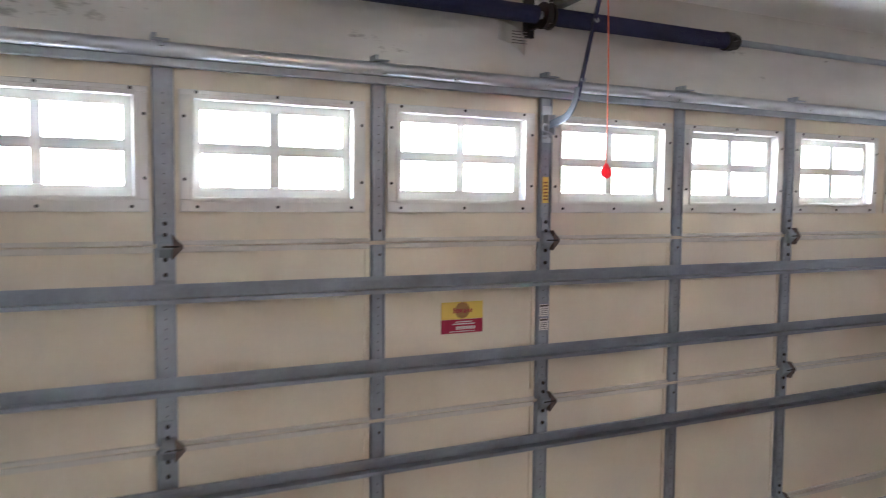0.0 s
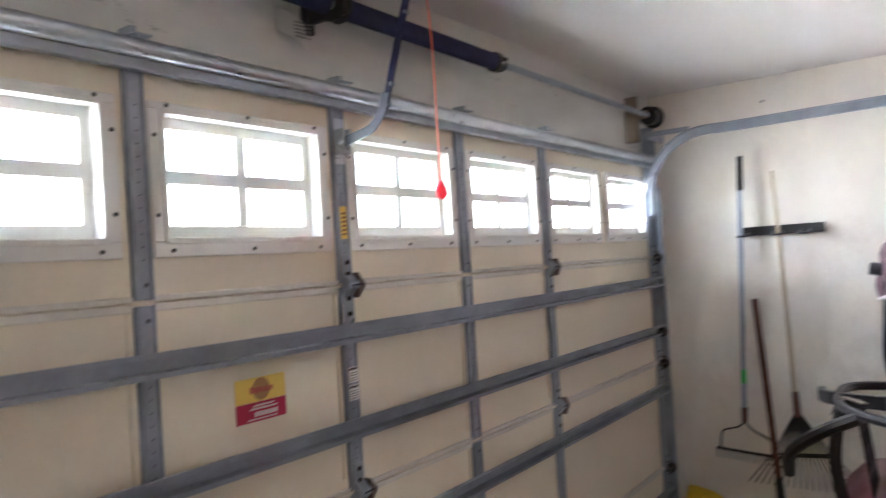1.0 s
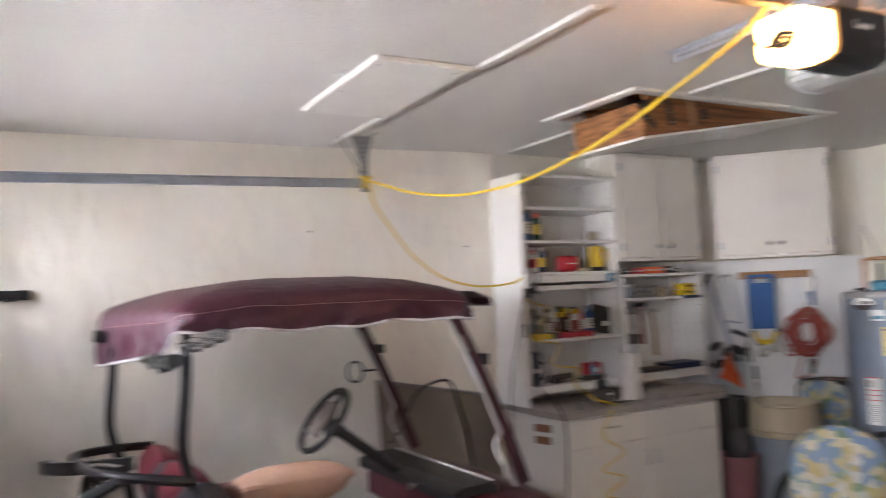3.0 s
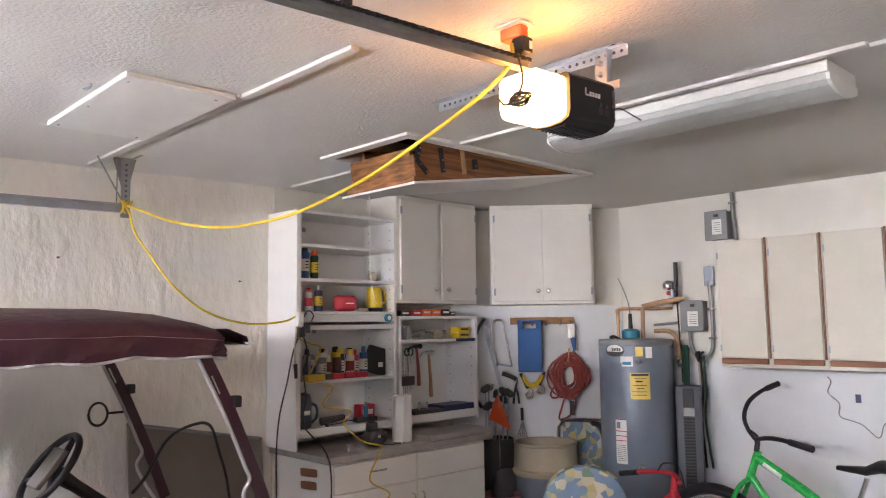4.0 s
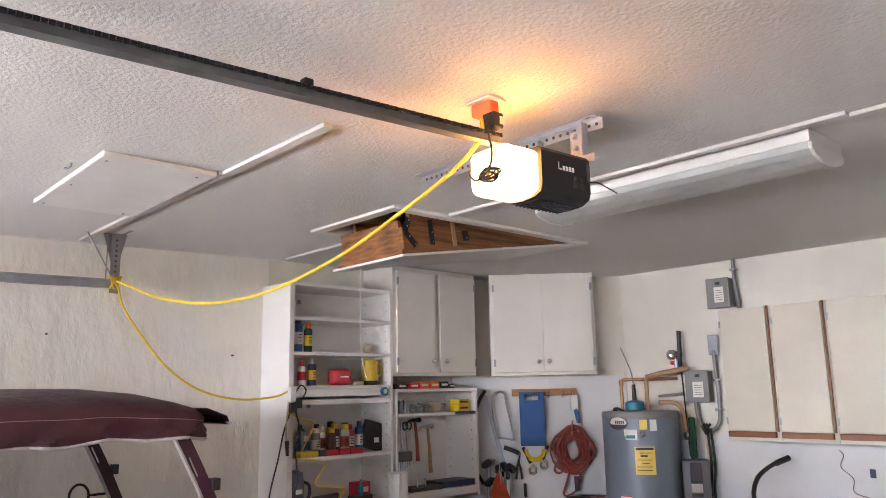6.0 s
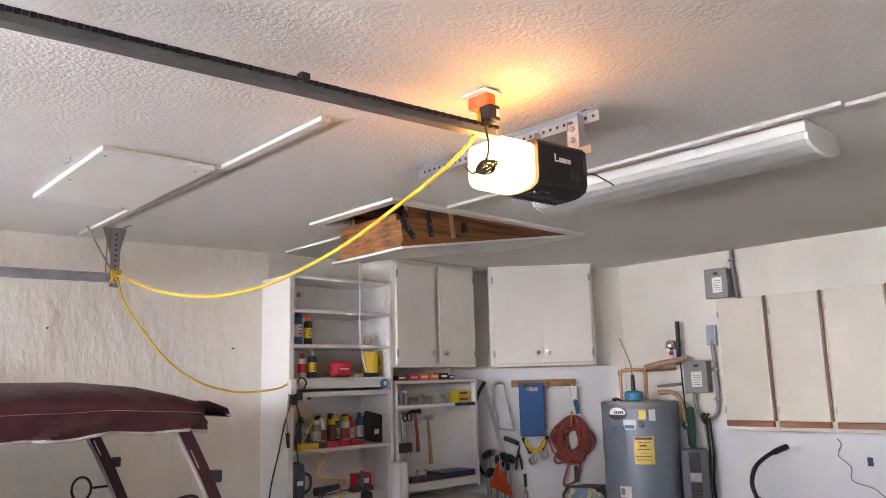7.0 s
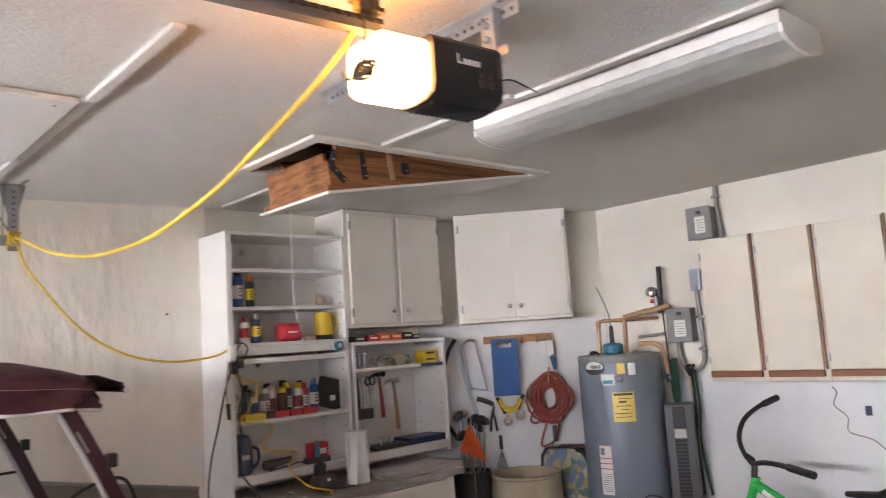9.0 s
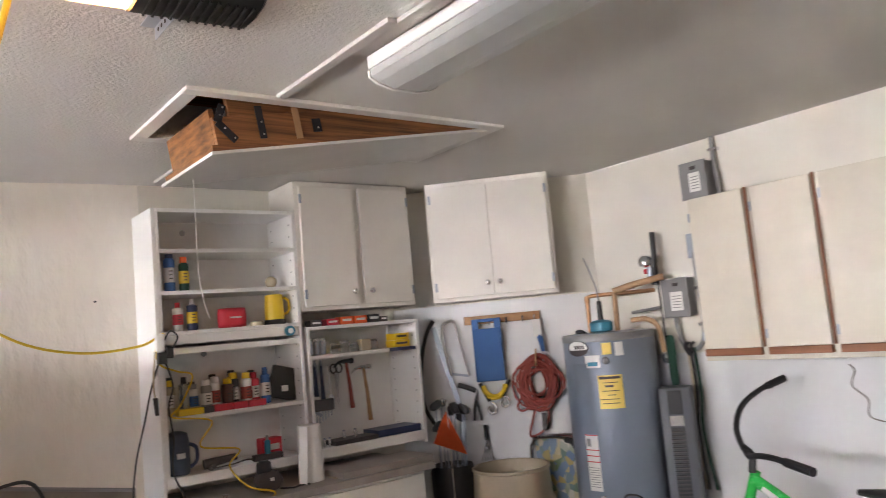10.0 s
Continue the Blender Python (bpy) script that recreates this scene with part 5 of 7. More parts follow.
part("sack", moved(cushion(Matrix.Rotation(radians(80), 4, "X"), 0.24, 0.44, 0.14), Matrix.Translation((4.08, 2.06, 0.235)) @ Matrix.Rotation(radians(60), 4, "Z")), YELLOW, yb, smooth=True)

# ---- wall marks and nails ----
for p in ((4.219, 1.72, 2.365), (4.219, 0.12, 2.02), (4.219, -0.88, 1.93)):
    nl = tagged(part("nail", lathe([(0.003, -0.02), (0.003, 0.0), (0.006, 0.0), (0.006, 0.003)], p, 8, "x"), BLACK_METAL), "small dark nail in the stucco wall", "nail", "wall nails")

# ---- sticker and notices on the garage door ----
stk = thing("door_sticker", (1.405, PY0 - 0.002, 1.33), "yellow and crimson installer sticker on the door panel", "sticker")
part("upper_field", boxes((1.331, 1.479, PY0 - 0.003, PY0 - 0.001, 1.372, 1.427)), YELLOW_STICK, stk)
part("lower_field", boxes((1.331, 1.479, PY0 - 0.003, PY0 - 0.001, 1.327, 1.371)), RED_STICK, stk)
bm = lathe([(0.026, PY0 - 0.0034), (0.026, PY0 - 0.003)], (1.405, 0, 1.400), 24, "y")
part("emblem", bm, OAK_LIGHT, stk)
bm = bmesh.new()
for k, wd in enumerate((0.010, 0.007, 0.009, 0.008, 0.005, 0.008, 0.005, 0.009, 0.008)):
    box(bm, 1.372 + k * 0.0078, 1.372 + k * 0.0078 + wd * 0.55, PY0 - 0.0042, PY0 - 0.0036, 1.392, 1.404 + (0.004 if k == 0 else 0))
part("mark_bar", bm, RED_STICK, stk)
bm = bmesh.new()
for z, x0, x1, h in ((1.362, 1.38, 1.44, 0.003), (1.355, 1.37, 1.45, 0.003), (1.332, 1.36, 1.45, 0.002)):
    box(bm, x0, x1, PY0 - 0.0042, PY0 - 0.0034, z, z + h)
for k in range(8):
    box(bm, 1.383 + k * 0.0088, 1.389 + k * 0.0088, PY0 - 0.0042, PY0 - 0.0034, 1.339, 1.349)
part("text_bar", bm, PAPER, stk)
nt_ = thing("spring_notice", (1.705, PY0 - 0.017, 1.75), "yellow warning label on the centre stile", "label")
part("label_sheet", boxes((1.692, 1.716, PY0 - 0.0165, PY0 - 0.0155, 1.742, 1.828)), YELLOW_STICK, nt_)
bm = bmesh.new()
for k in range(6):
    box(bm, 1.696, 1.712, PY0 - 0.0176, PY0 - 0.017, 1.752 + k * 0.011, 1.757 + k * 0.011)
part("text_bar", bm, OAK, nt_)
wl = thing("warning_labels", (1.705, PY0 - 0.017, 1.31), "two white warning labels on the centre stile", "label")
for z in (1.318, 1.365):
    part("label_sheet", boxes((1.688, 1.723, PY0 - 0.0165, PY0 - 0.0155, z, z + 0.040)), PAPER, wl)
    part("header_bar", boxes((1.690, 1.721, PY0 - 0.0176, PY0 - 0.017, z + 0.032, z + 0.038)), INK, wl)
    bm = bmesh.new()
    for k in range(4):
        box(bm, 1.692, 1.719, PY0 - 0.0176, PY0 - 0.017, z + 0.004 + k * 0.0065, z + 0.0065 + k * 0.0065)
    part("text_bar", bm, BOX_GREY, wl)

# ---- water heater and back wall ----
HC = (3.024, -3.205)
wh = thing("water_heater", (HC[0], HC[1], 0.0), "grey electric water heater tank with yellow energy label", "water heater")
part("tank", lathe([(0.238, 0.02), (0.246, 0.03), (0.246, 1.528), (0.240, 1.543), (0.20, 1.55), (0.0, 1.552)], (*HC, 0), 48), HEATER, wh, smooth=True)
part("base_ring", lathe([(0.25, 0.0), (0.262, 0.002), (0.262, 0.03), (0.25, 0.035)], (*HC, 0), 40), BLACK, wh)
part("top_ring", lathe([(0.2465, 1.508), (0.248, 1.513), (0.248, 1.533), (0.242, 1.546)], (*HC, 0), 48), BOX_GREY, wh, smooth=True)
TH0 = math.atan2(1.27 - HC[1], 0.16 - HC[0])


def on_tank(deg0, deg1, z0, z1, r=0.2475, bm=None, n=6):
    """A curved patch on the tank; 0 degrees faces into the room."""
    bm = bm or bmesh.new()
    lo = []
    for k in range(n + 1):
        t = TH0 - radians(deg0 + (deg1 - deg0) * k / n)
        lo.append([Vector((HC[0] + rr * math.cos(t), HC[1] + rr * math.sin(t), z)) for rr, z in ((r, z0), (r, z1), (r - 0.0012, z1), (r - 0.0012, z0))])
    rings(bm, lo)
    return bm


th = lambda d: TH0 - radians(d)


def oval_on_tank(deg, half_deg, z, half_z, r, floor_z=-1.0):
    """An oval patch that follows the tank's curve, cut off below floor_z."""
    bm = bmesh.new()
    cols = []
    for k in range(15):
        d = -half_deg + 2 * half_deg * k / 14
        hz = half_z * math.sqrt(max(0.0, 1 - (d / half_deg) ** 2)) + 0.0005
        lo = max(-hz, min(floor_z, hz - 0.0004))
        cols.append([Vector((HC[0] + rr * math.cos(th(deg + d)), HC[1] + rr * math.sin(th(deg + d)), z + dz)) for rr, dz in ((r, lo), (r, hz), (r - 0.001, hz), (r - 0.001, lo))])
    rings(bm, cols)
    return bm


badge = part("maker_badge", oval_on_tank(34, 17, 1.478, 0.040, 0.2475), INK, wh, "dark oval maker's badge drawn as shapes")
part("badge_field", oval_on_tank(34, 15, 1.480, 0.034, 0.2486, -0.010), PAPER, badge)
bm = bmesh.new()
for k in range(5):
    on_tank(36 - k * 3.2, 38.2 - k * 3.2, 1.475, 1.494, 0.2494, bm, 1)
part("badge_mark", bm, INK, badge)
part("energy_label", on_tank(-19, 10, 1.165, 1.335), YELLOW_STICK, wh, "bright yellow energy label")
bm = bmesh.new()
on_tank(-17, 8, 1.315, 1.328, 0.2482, bm)
for k, (d0, d1) in enumerate(((-20, -2), (-14, -4), (-20, 0), (-16, -6), (-20, 2), (-20, 1))):
    on_tank(d0 + 6, d1 + 6, 1.295 - k * 0.021, 1.299 - k * 0.021 + (0.006 if k == 1 else 0), 0.2482, bm, 3)
tagged(part("text_bar", bm, INK, wh), kind="stuff")
part("notice", on_tank(18, 36, 0.75, 1.035), PAPER, wh, "white and red safety notice")
bm = bmesh.new()
for z in (1.03, 0.955, 0.925, 0.895):
    on_tank(18, 36, z, z + 0.005, 0.2482, bm, 3)
tagged(part("red_bar", bm, RED, wh), kind="stuff")
bm = bmesh.new()
on_tank(28, 34, 0.975, 1.015, 0.2482, bm, 2)
for k in range(9):
    on_tank(20, 34, 0.77 + k * 0.012, 0.773 + k * 0.012, 0.2482, bm, 3)
tagged(part("text_bar", bm, BOX_GREY, wh), kind="stuff")
part("notice", on_tank(5, 24, 1.375, 1.44), PAPER, wh)
bm = on_tank(8, 21, 1.385, 1.405, 0.2482)
part("notice_picture", bm, TEAL, wh)
part("notice", on_tank(-10, 1, 1.44, 1.50), YELLOW_STICK, wh)
part("notice", on_tank(-24, -14, 1.43, 1.50), PAPER, wh)
part("access_cover", on_tank(22, 43, 1.16, 1.40, 0.2495), HEATER, wh, "grey thermostat cover")
part("plug_cap", lathe([(0.018, 0), (0.018, 0.012), (0.012, 0.016)], (HC[0] + 0.25 * math.cos(th(-3)), HC[1] + 0.25 * math.sin(th(-3)), 1.41), 14, "y"), BOX_GREY, wh)
part("cable_clamp", rod(smooth_path([(3.13, -3.13, 1.538), (3.15, -3.10, 1.56), (3.10, -3.08, 1.565), (3.06, -3.09, 1.54)]), 0.009, 6), BLACK_METAL, wh)
pp = thing("copper_pipes", (3.0, -3.3, 1.54), "copper water pipes rising from the tank to the wall", "water pipe")
part("riser", rod([(3.185, -3.25, 1.535), (3.185, -3.25, 1.745)], 0.0115, 10), COPPER, pp, smooth=True)
part("riser", rod([(2.99, -3.25, 1.535), (2.985, -3.25, 1.76)], 0.014, 10), INSULATION, pp, smooth=True)
part("crossover", rod(smooth_path([(3.185, -3.25, 1.745), (3.16, -3.27, 1.755), (3.05, -3.32, 1.755), (2.95, -3.40, 1.755), (2.90, -3.49, 1.755)], 3), 0.0115, 10), COPPER, pp, smooth=True)
part("lagged_pipe", rod([(2.99, -3.25, 1.765), (2.90, -3.30, 1.79), (2.76, -3.40, 1.82)], 0.018, 10), INSULATION, pp, "wrapped brown pipe insulation", smooth=True)
part("elbow", lathe([(0.014, -0.02), (0.016, 0.0), (0.014, 0.02)], (3.185, -3.25, 1.735), 10), COPPER, pp)
vl = part("valve", rod([(2.83, -3.38, 1.80), (2.83, -3.38, 1.88)], 0.014, 8), GALV, pp, "small shut-off valve")
part("hose", rod(smooth_path([(2.93, -3.30, 1.60), (2.85, -3.33, 1.60), (2.80, -3.35, 1.56), (2.79, -3.36, 1.48), (2.79, -3.37, 1.42)], 5), 0.014, 8), INSULATION, pp, "bent brown drain hose", smooth=True)
part("conduit", rod([(2.98, -3.38, 1.64), (2.82, -3.42, 1.655)], 0.009, 8), BOX_GREY, pp)
dsn = thing("drain_auger", (3.08, -3.18, 1.552), "teal drain snake with a black handle on the tank", "drain auger")
part("drum", lathe([(0.05, 0), (0.062, 0.006), (0.062, 0.05), (0.045, 0.062), (0.02, 0.066)], (3.04, -3.18, 1.552), 20), TEAL, dsn, smooth=True)
part("handle", rod([(3.04, -3.18, 1.60), (3.045, -3.185, 1.72)], [0.016, 0.012], 10), BLACK, dsn, smooth=True)
part("cable", rod(smooth_path([(3.045, -3.185, 1.72), (3.06, -3.19, 1.80), (3.11, -3.205, 1.90), (3.15, -3.215, 1.97)]), 0.004, 6), BOX_GREY, dsn)
gc = thing("green_cloth", (2.74, -3.42, 1.2), "dark green folded cloth hanging beside the tank", "cloth")
part("cloth", cushion(Matrix.Translation((2.745, -3.37, 1.37)) @ Matrix.Rotation(radians(90), 4, "X"), 0.05, 0.27, 0.03), GREEN_DARK, gc, smooth=True)


def switch_box(x0, x1, z0, z1, y, label):
    b_ = thing("switch_box", ((x0 + x1) / 2, -3.49, z0), label, "electrical box")
    part("enclosure", boxes((x0, x1, -3.489, y, z0, z1), bevel=0.006), BOX_GREY, b_)
    part("cover", boxes((x0 - 0.006, x1 + 0.004, y, y + 0.012, z0 - 0.006, z1 + 0.004), bevel=0.004), BOX_GREY, b_)
    part("notice", boxes((x0 + 0.03, x1 - 0.05, y + 0.0125, y + 0.0135, z0 + 0.03, z0 + 0.13)), PAPER, b_)
    bm = bmesh.new()
    for k in range(5):
        box(bm, x0 + 0.038, x1 - 0.062, y + 0.0138, y + 0.0145, z0 + 0.045 + k * 0.015, z0 + 0.049 + k * 0.015)
    part("text_bar", bm, BOX_GREY, b_)
    part("latch", boxes((x0 + 0.05, x0 + 0.08, y + 0.0125, y + 0.02, z1 - 0.04, z1 - 0.022), bevel=0.002), INK, b_)
    return b_


switch_box(2.635, 2.79, 1.60, 1.80, -3.42, "grey electrical disconnect box with a paper notice on the wall")
switch_box(2.43, 2.575, 2.20, 2.385, -3.40, "grey electrical box near the ceiling above the cabinet")
cd = thing("conduit", (2.6, -3.48, 1.5), "bent grey electrical conduit clipped to the wall", "conduit")
part("pipe", rod([(2.42, -3.47, 2.51), (2.42, -3.47, 2.38), (2.40, -3.46, 2.19)], 0.0125, 8), BOX_GREY, cd, smooth=True)
part("pipe", rod(smooth_path([(2.75, -3.45, 1.60), (2.75, -3.46, 1.52), (2.72, -3.46, 1.44), (2.66, -3.46, 1.42), (2.605, -3.465, 1.47), (2.595, -3.47, 1.60), (2.60, -3.47, 1.78), (2.605, -3.47, 1.90), (2.60, -3.47, 1.93)], 5), 0.0125, 8), BOX_GREY, cd, smooth=True)
for z, x in ((1.55, 2.60), (1.74, 2.60), (2.44, 2.42)):
    part("clip", boxes((x - 0.03, x + 0.02, -3.488, -3.455, z - 0.008, z + 0.008), bevel=0.002), CHROME, cd)
op_ = thing("wall_outlet", (2.61, -3.49, 1.95), "grey metal cover plate at the conduit's end", "outlet")
part("plate", boxes((2.575, 2.64, -3.489, -3.465, 1.90, 2.03), bevel=0.004), GALV, op_)
fr = thing("fishing_rod", (2.83, -3.43, 1.36), "fishing rod with a closed red and silver reel on the wall", "fishing rod")
part("grip", rod([(2.825, -3.43, 2.07), (2.828, -3.43, 1.90)], 0.015, 10), BLACK, fr, smooth=True)
part("blank", rod([(2.828, -3.43, 1.90), (2.80, -3.42, 1.25)], 0.005, 6), BLACK_METAL, fr)
part("reel", moved(lathe([(0.012, -0.03), (0.036, -0.02), (0.04, 0.0), (0.036, 0.02), (0.02, 0.035)], (0, 0, 0), 16), Matrix.Translation((2.875, -3.41, 1.91))), CHROME, fr, smooth=True)
part("reel_foot", boxes((2.835, 2.885, -3.43, -3.395, 1.845, 1.872), bevel=0.006), RED, fr)
part("seat", rod([(2.83, -3.42, 1.93), (2.83, -3.42, 1.78)], 0.019, 8), BLACK, fr)
fl = thing("pipe_float", (2.78, -3.40, 1.4), "small chrome round fitting hanging by the tank", "fitting")
part("ball", lathe([(0.002, -0.03), (0.02, -0.024), (0.03, 0), (0.02, 0.024), (0.002, 0.03)], (2.785, -3.38, 1.385), 14), CHROME, fl, smooth=True)
tf = thing("tower_fan", (2.70, -3.3, 0.0), "slim silver tower fan with a dark grille", "fan")
FM = Matrix.Translation((2.70, -3.30, 0)) @ Matrix.Rotation(radians(28), 4, "Z")
part("housing", boxes((-0.082, 0.082, -0.07, 0.06, 0.05, 1.245), bevel=0.016, m=FM), FAN_GREY, tf, smooth=True)
part("base", moved(lathe([(0.15, 0), (0.155, 0.01), (0.15, 0.03), (0.06, 0.055)], (0, 0, 0), 28), FM), BLACK, tf, smooth=True)
part("control_panel", boxes((-0.035, 0.035, 0.058, 0.066, 1.11, 1.23), bevel=0.004, m=FM), BLACK, tf, "glossy black control panel")
part("trim_band", boxes((-0.036, 0.036, 0.058, 0.067, 1.05, 1.105), bevel=0.003, m=FM), CHROME, tf)
part("grille_back", boxes((-0.034, 0.034, 0.056, 0.062, 0.15, 1.045), m=FM), BLACK, tf)
for k in range(44):
    part("slat", boxes((-0.034, 0.034, 0.0625, 0.069, 0.16 + k * 0.02, 0.167 + k * 0.02), m=FM), INK, tf)
for (x, m_, lab) in ((2.68, BLACK, "black"), (2.655, GREEN_DARK, "green"), (2.695, BEIGE, "tan")):
    bc = thing("bungee_cord", (x, -3.45, 1.4), lab + " cord hanging from the conduit loop", "cord", "hanging cords")
    part("cord", rod(smooth_path([(x, -3.445, 1.43), (x - 0.005, -3.44, 1.38), (x - 0.012, -3.44, 1.2), (x + 0.006, -3.445, 1.0), (x - 0.01 - (0.02 if m_ is GREEN_DARK else 0), -3.45, 0.70)], 6), 0.008, 6), m_, bc)
    part("hook", rod(smooth_path([(x, -3.445, 1.46), (x + 0.01, -3.43, 1.44), (x, -3.435, 1.41), (x - 0.008, -3.44, 1.39)]), 0.007, 6), BLACK, bc)

# lead along the back wall, outlet and tape
lead = thing("thin_lead", (1.735, -3.49, 1.230), "thin brown lead looping down the white wall", "cable")
part("wire", rod(smooth_path([(1.895, -3.482, 1.325), (1.875, -3.482, 1.295), (1.895, -3.482, 1.230), (1.835, -3.482, 1.170), (1.835, -3.482, 1.095), (1.725, -3.482, 1.060), (1.635, -3.482, 0.990), (1.600, -3.482, 1.070), (1.525, -3.482, 1.110), (1.515, -3.482, 1.190), (1.475, -3.482, 1.260), (1.455, -3.475, 1.290)], 6), 0.003, 6), TAUPE, lead)
ol = thing("wall_outlet", (1.435, -3.49, 1.250), "white wall outlet with a grey plug adapter", "outlet")
part("plate", boxes((1.4, 1.48, -3.489, -3.482, 1.23, 1.35), bevel=0.002), TRIM_WHITE, ol)
part("adapter", boxes((1.435, 1.475, -3.482, -3.44, 1.275, 1.32), bevel=0.005), BOX_GREY, ol)
tagged(part("tape_patch", boxes((1.717, 1.747, -3.49, -3.487, 1.18, 1.228)), BLUE_DARK), "strip of dark blue tape on the wall", "tape")

# ---- hooks and tools on the corner wall ----
cr = thing("coat_rack", diag(0.68, 0.02, 1.68), "varnished oak hook rack on the corner wall", "hook rack")
part("board", boxes((0.44, 0.905, 0.0105, 0.028, 1.655, 1.705), bevel=0.003, m=DM), OAK_LIGHT, cr)
for s in (0.50, 0.60, 0.70, 0.80, 0.87):
    part("hook", rod(smooth_path([diag(s, 0.028, 1.685), diag(s, 0.055, 1.68), diag(s, 0.065, 1.66), diag(s, 0.055, 1.645), diag(s, 0.045, 1.655)], 3), 0.0045, 6), CHROME, cr)
kb = thing("kneeling_pad", diag(0.58, 0.07, 1.3), "blue foam pad with a handle slot hung on the rack", "pad")
bm = boxes((0.49, 0.665, 0.062, 0.082, 1.31, 1.625), (0.49, 0.53, 0.062, 0.082, 1.625, 1.685), (0.625, 0.665, 0.062, 0.082, 1.625, 1.685), (0.53, 0.625, 0.062, 0.082, 1.665, 1.685), bevel=0.004, m=DM)
part("foam", bm, BLUE, kb)
yr = thing("tow_strap", diag(0.59, 0.05, 1.15), "yellow tow strap bundle with chrome hooks", "strap")
bm = bmesh.new()
for k in range(14):
    r_ = 0.045 + 0.003 * (k % 7)
    tube(bm, [diag(0.59 + r_ * 1.25 * math.cos(t), 0.045 + 0.004 * (k % 5) + 0.006 * math.sin(3 * t + k), 1.285 + r_ * math.sin(t) * 1.35) for t in [math.pi + math.pi * j / 12 for j in range(13)]], 0.0055, 5)
part("strap", bm, YELLOW, yr)
part("end_sleeve", rod([diag(0.505, 0.05, 1.30), diag(0.555, 0.05, 1.19)], 0.012, 8), BLACK, yr)
part("end_sleeve", rod([diag(0.68, 0.05, 1.31), diag(0.64, 0.05, 1.215)], 0.012, 8), BLACK, yr)
for s, z in ((0.565, 1.15), (0.645, 1.185)):
    part("hook", rod(smooth_path([diag(s, 0.05, z + 0.03), diag(s + 0.022, 0.055, z + 0.01), diag(s + 0.02, 0.055, z - 0.025), diag(s - 0.008, 0.055, z - 0.03), diag(s - 0.02, 0.055, z - 0.005), diag(s - 0.008, 0.055, z + 0.012)], 4), 0.009, 8), CHROME, yr, smooth=True)
cc = thing("extension_cord", diag(0.85, 0.05, 1.28), "coiled brick-red extension cord hanging on the wall", "extension cord")
bm = bmesh.new()
rnd = random.Random(4)
pts = []
for k in range(24 * 16):
    t = k * 2 * math.pi / 16
    lap = k / 16
    q = rnd.random
    rx = 0.095 + 0.030 * math.sin(lap * 2.3) + 0.014 * math.sin(lap * 5.1)
    rz = 0.125 + 0.032 * math.sin(lap * 1.7 + 1)
    pts.append(diag(0.855 + 0.022 * math.sin(lap * 3.7) + rx * math.cos(t), 0.04 + 0.028 * (0.5 + 0.5 * math.sin(lap * 2.9 + t)), 1.30 + 0.02 * math.sin(lap * 2.1) + rz * math.sin(t) - 0.02))
tube(bm, pts, 0.0068, 6)
part("coil", bm, CORD_RED, cc, smooth=True)
part("tail", rod(smooth_path([diag(0.76, 0.06, 1.22), diag(0.72, 0.06, 1.15), diag(0.75, 0.06, 1.12), diag(0.84, 0.06, 1.16), diag(0.90, 0.06, 1.10), diag(0.86, 0.06, 1.0), diag(0.78, 0.06, 0.97), diag(0.80, 0.06, 1.06), diag(0.83, 0.06, 1.14)], 6), 0.0068, 6), CORD_RED, cc, smooth=True)
part("tie", rod([diag(0.86, 0.075, 1.48), diag(0.85, 0.08, 1.38)], 0.006, 6), WOOD_EDGE, cc)
part("plug", boxes((0.855, 0.885, 0.055, 0.085, 1.00, 1.10), bevel=0.005, m=DM), INK, cc)
bh = thing("paint_brush", diag(0.885, 0.05, 1.5), "blue handled brush hung on the rack", "brush")
part("handle", rod([diag(0.905, 0.055, 1.46), diag(0.89, 0.055, 1.56)], [0.012, 0.018], 8), BLUE, bh)
part("bristle", boxes((0.855, 0.905, 0.04, 0.07, 1.55, 1.655), bevel=0.004, m=DM), PAPER, bh)
hs = thing("hacksaw", diag(0.38, 0.05, 1.5), "chrome hacksaw with a black grip on the wall", "hacksaw")
part("frame", rod(smooth_path([diag(0.335, 0.04, 1.36), diag(0.31, 0.04, 1.50), diag(0.30, 0.04, 1.63), diag(0.315, 0.04, 1.675), diag(0.355, 0.04, 1.69), diag(0.38, 0.04, 1.68)], 4), 0.010, 8), CHROME, hs, smooth=True)
part("frame", rod([diag(0.38, 0.04, 1.68), diag(0.445, 0.04, 1.35)], 0.006, 8), CHROME, hs)
part("blade", flat_bar([diag(0.33, 0.04, 1.37), diag(0.44, 0.04, 1.35)], 0.014, 0.003, (0, 0, 1)), GALV, hs)
part("grip", rod(smooth_path([diag(0.37, 0.045, 1.30), diag(0.40, 0.045, 1.29), diag(0.45, 0.045, 1.27), diag(0.475, 0.045, 1.255)], 3), 0.016, 8), BLACK, hs, smooth=True)
ps = thing("bow_saw", diag(0.27, 0.04, 1.4), "long bow saw with a black tip hung in the corner", "saw")
part("blade", flat_bar([diag(0.245, 0.03, 1.66), diag(0.37, 0.03, 1.17)], 0.03, 0.003, (dv.x, dv.y, 0)), GALV, ps)
part("bow", rod(smooth_path([diag(0.25, 0.035, 1.70), diag(0.20, 0.035, 1.62), diag(0.155, 0.035, 1.45), diag(0.15, 0.035, 1.2), diag(0.22, 0.035, 1.05)], 5), 0.012, 8), BLACK, ps, smooth=True)
pr = thing("pruning_shears", diag(0.47, 0.04, 1.15), "small black pruning shears on the wall", "shears")
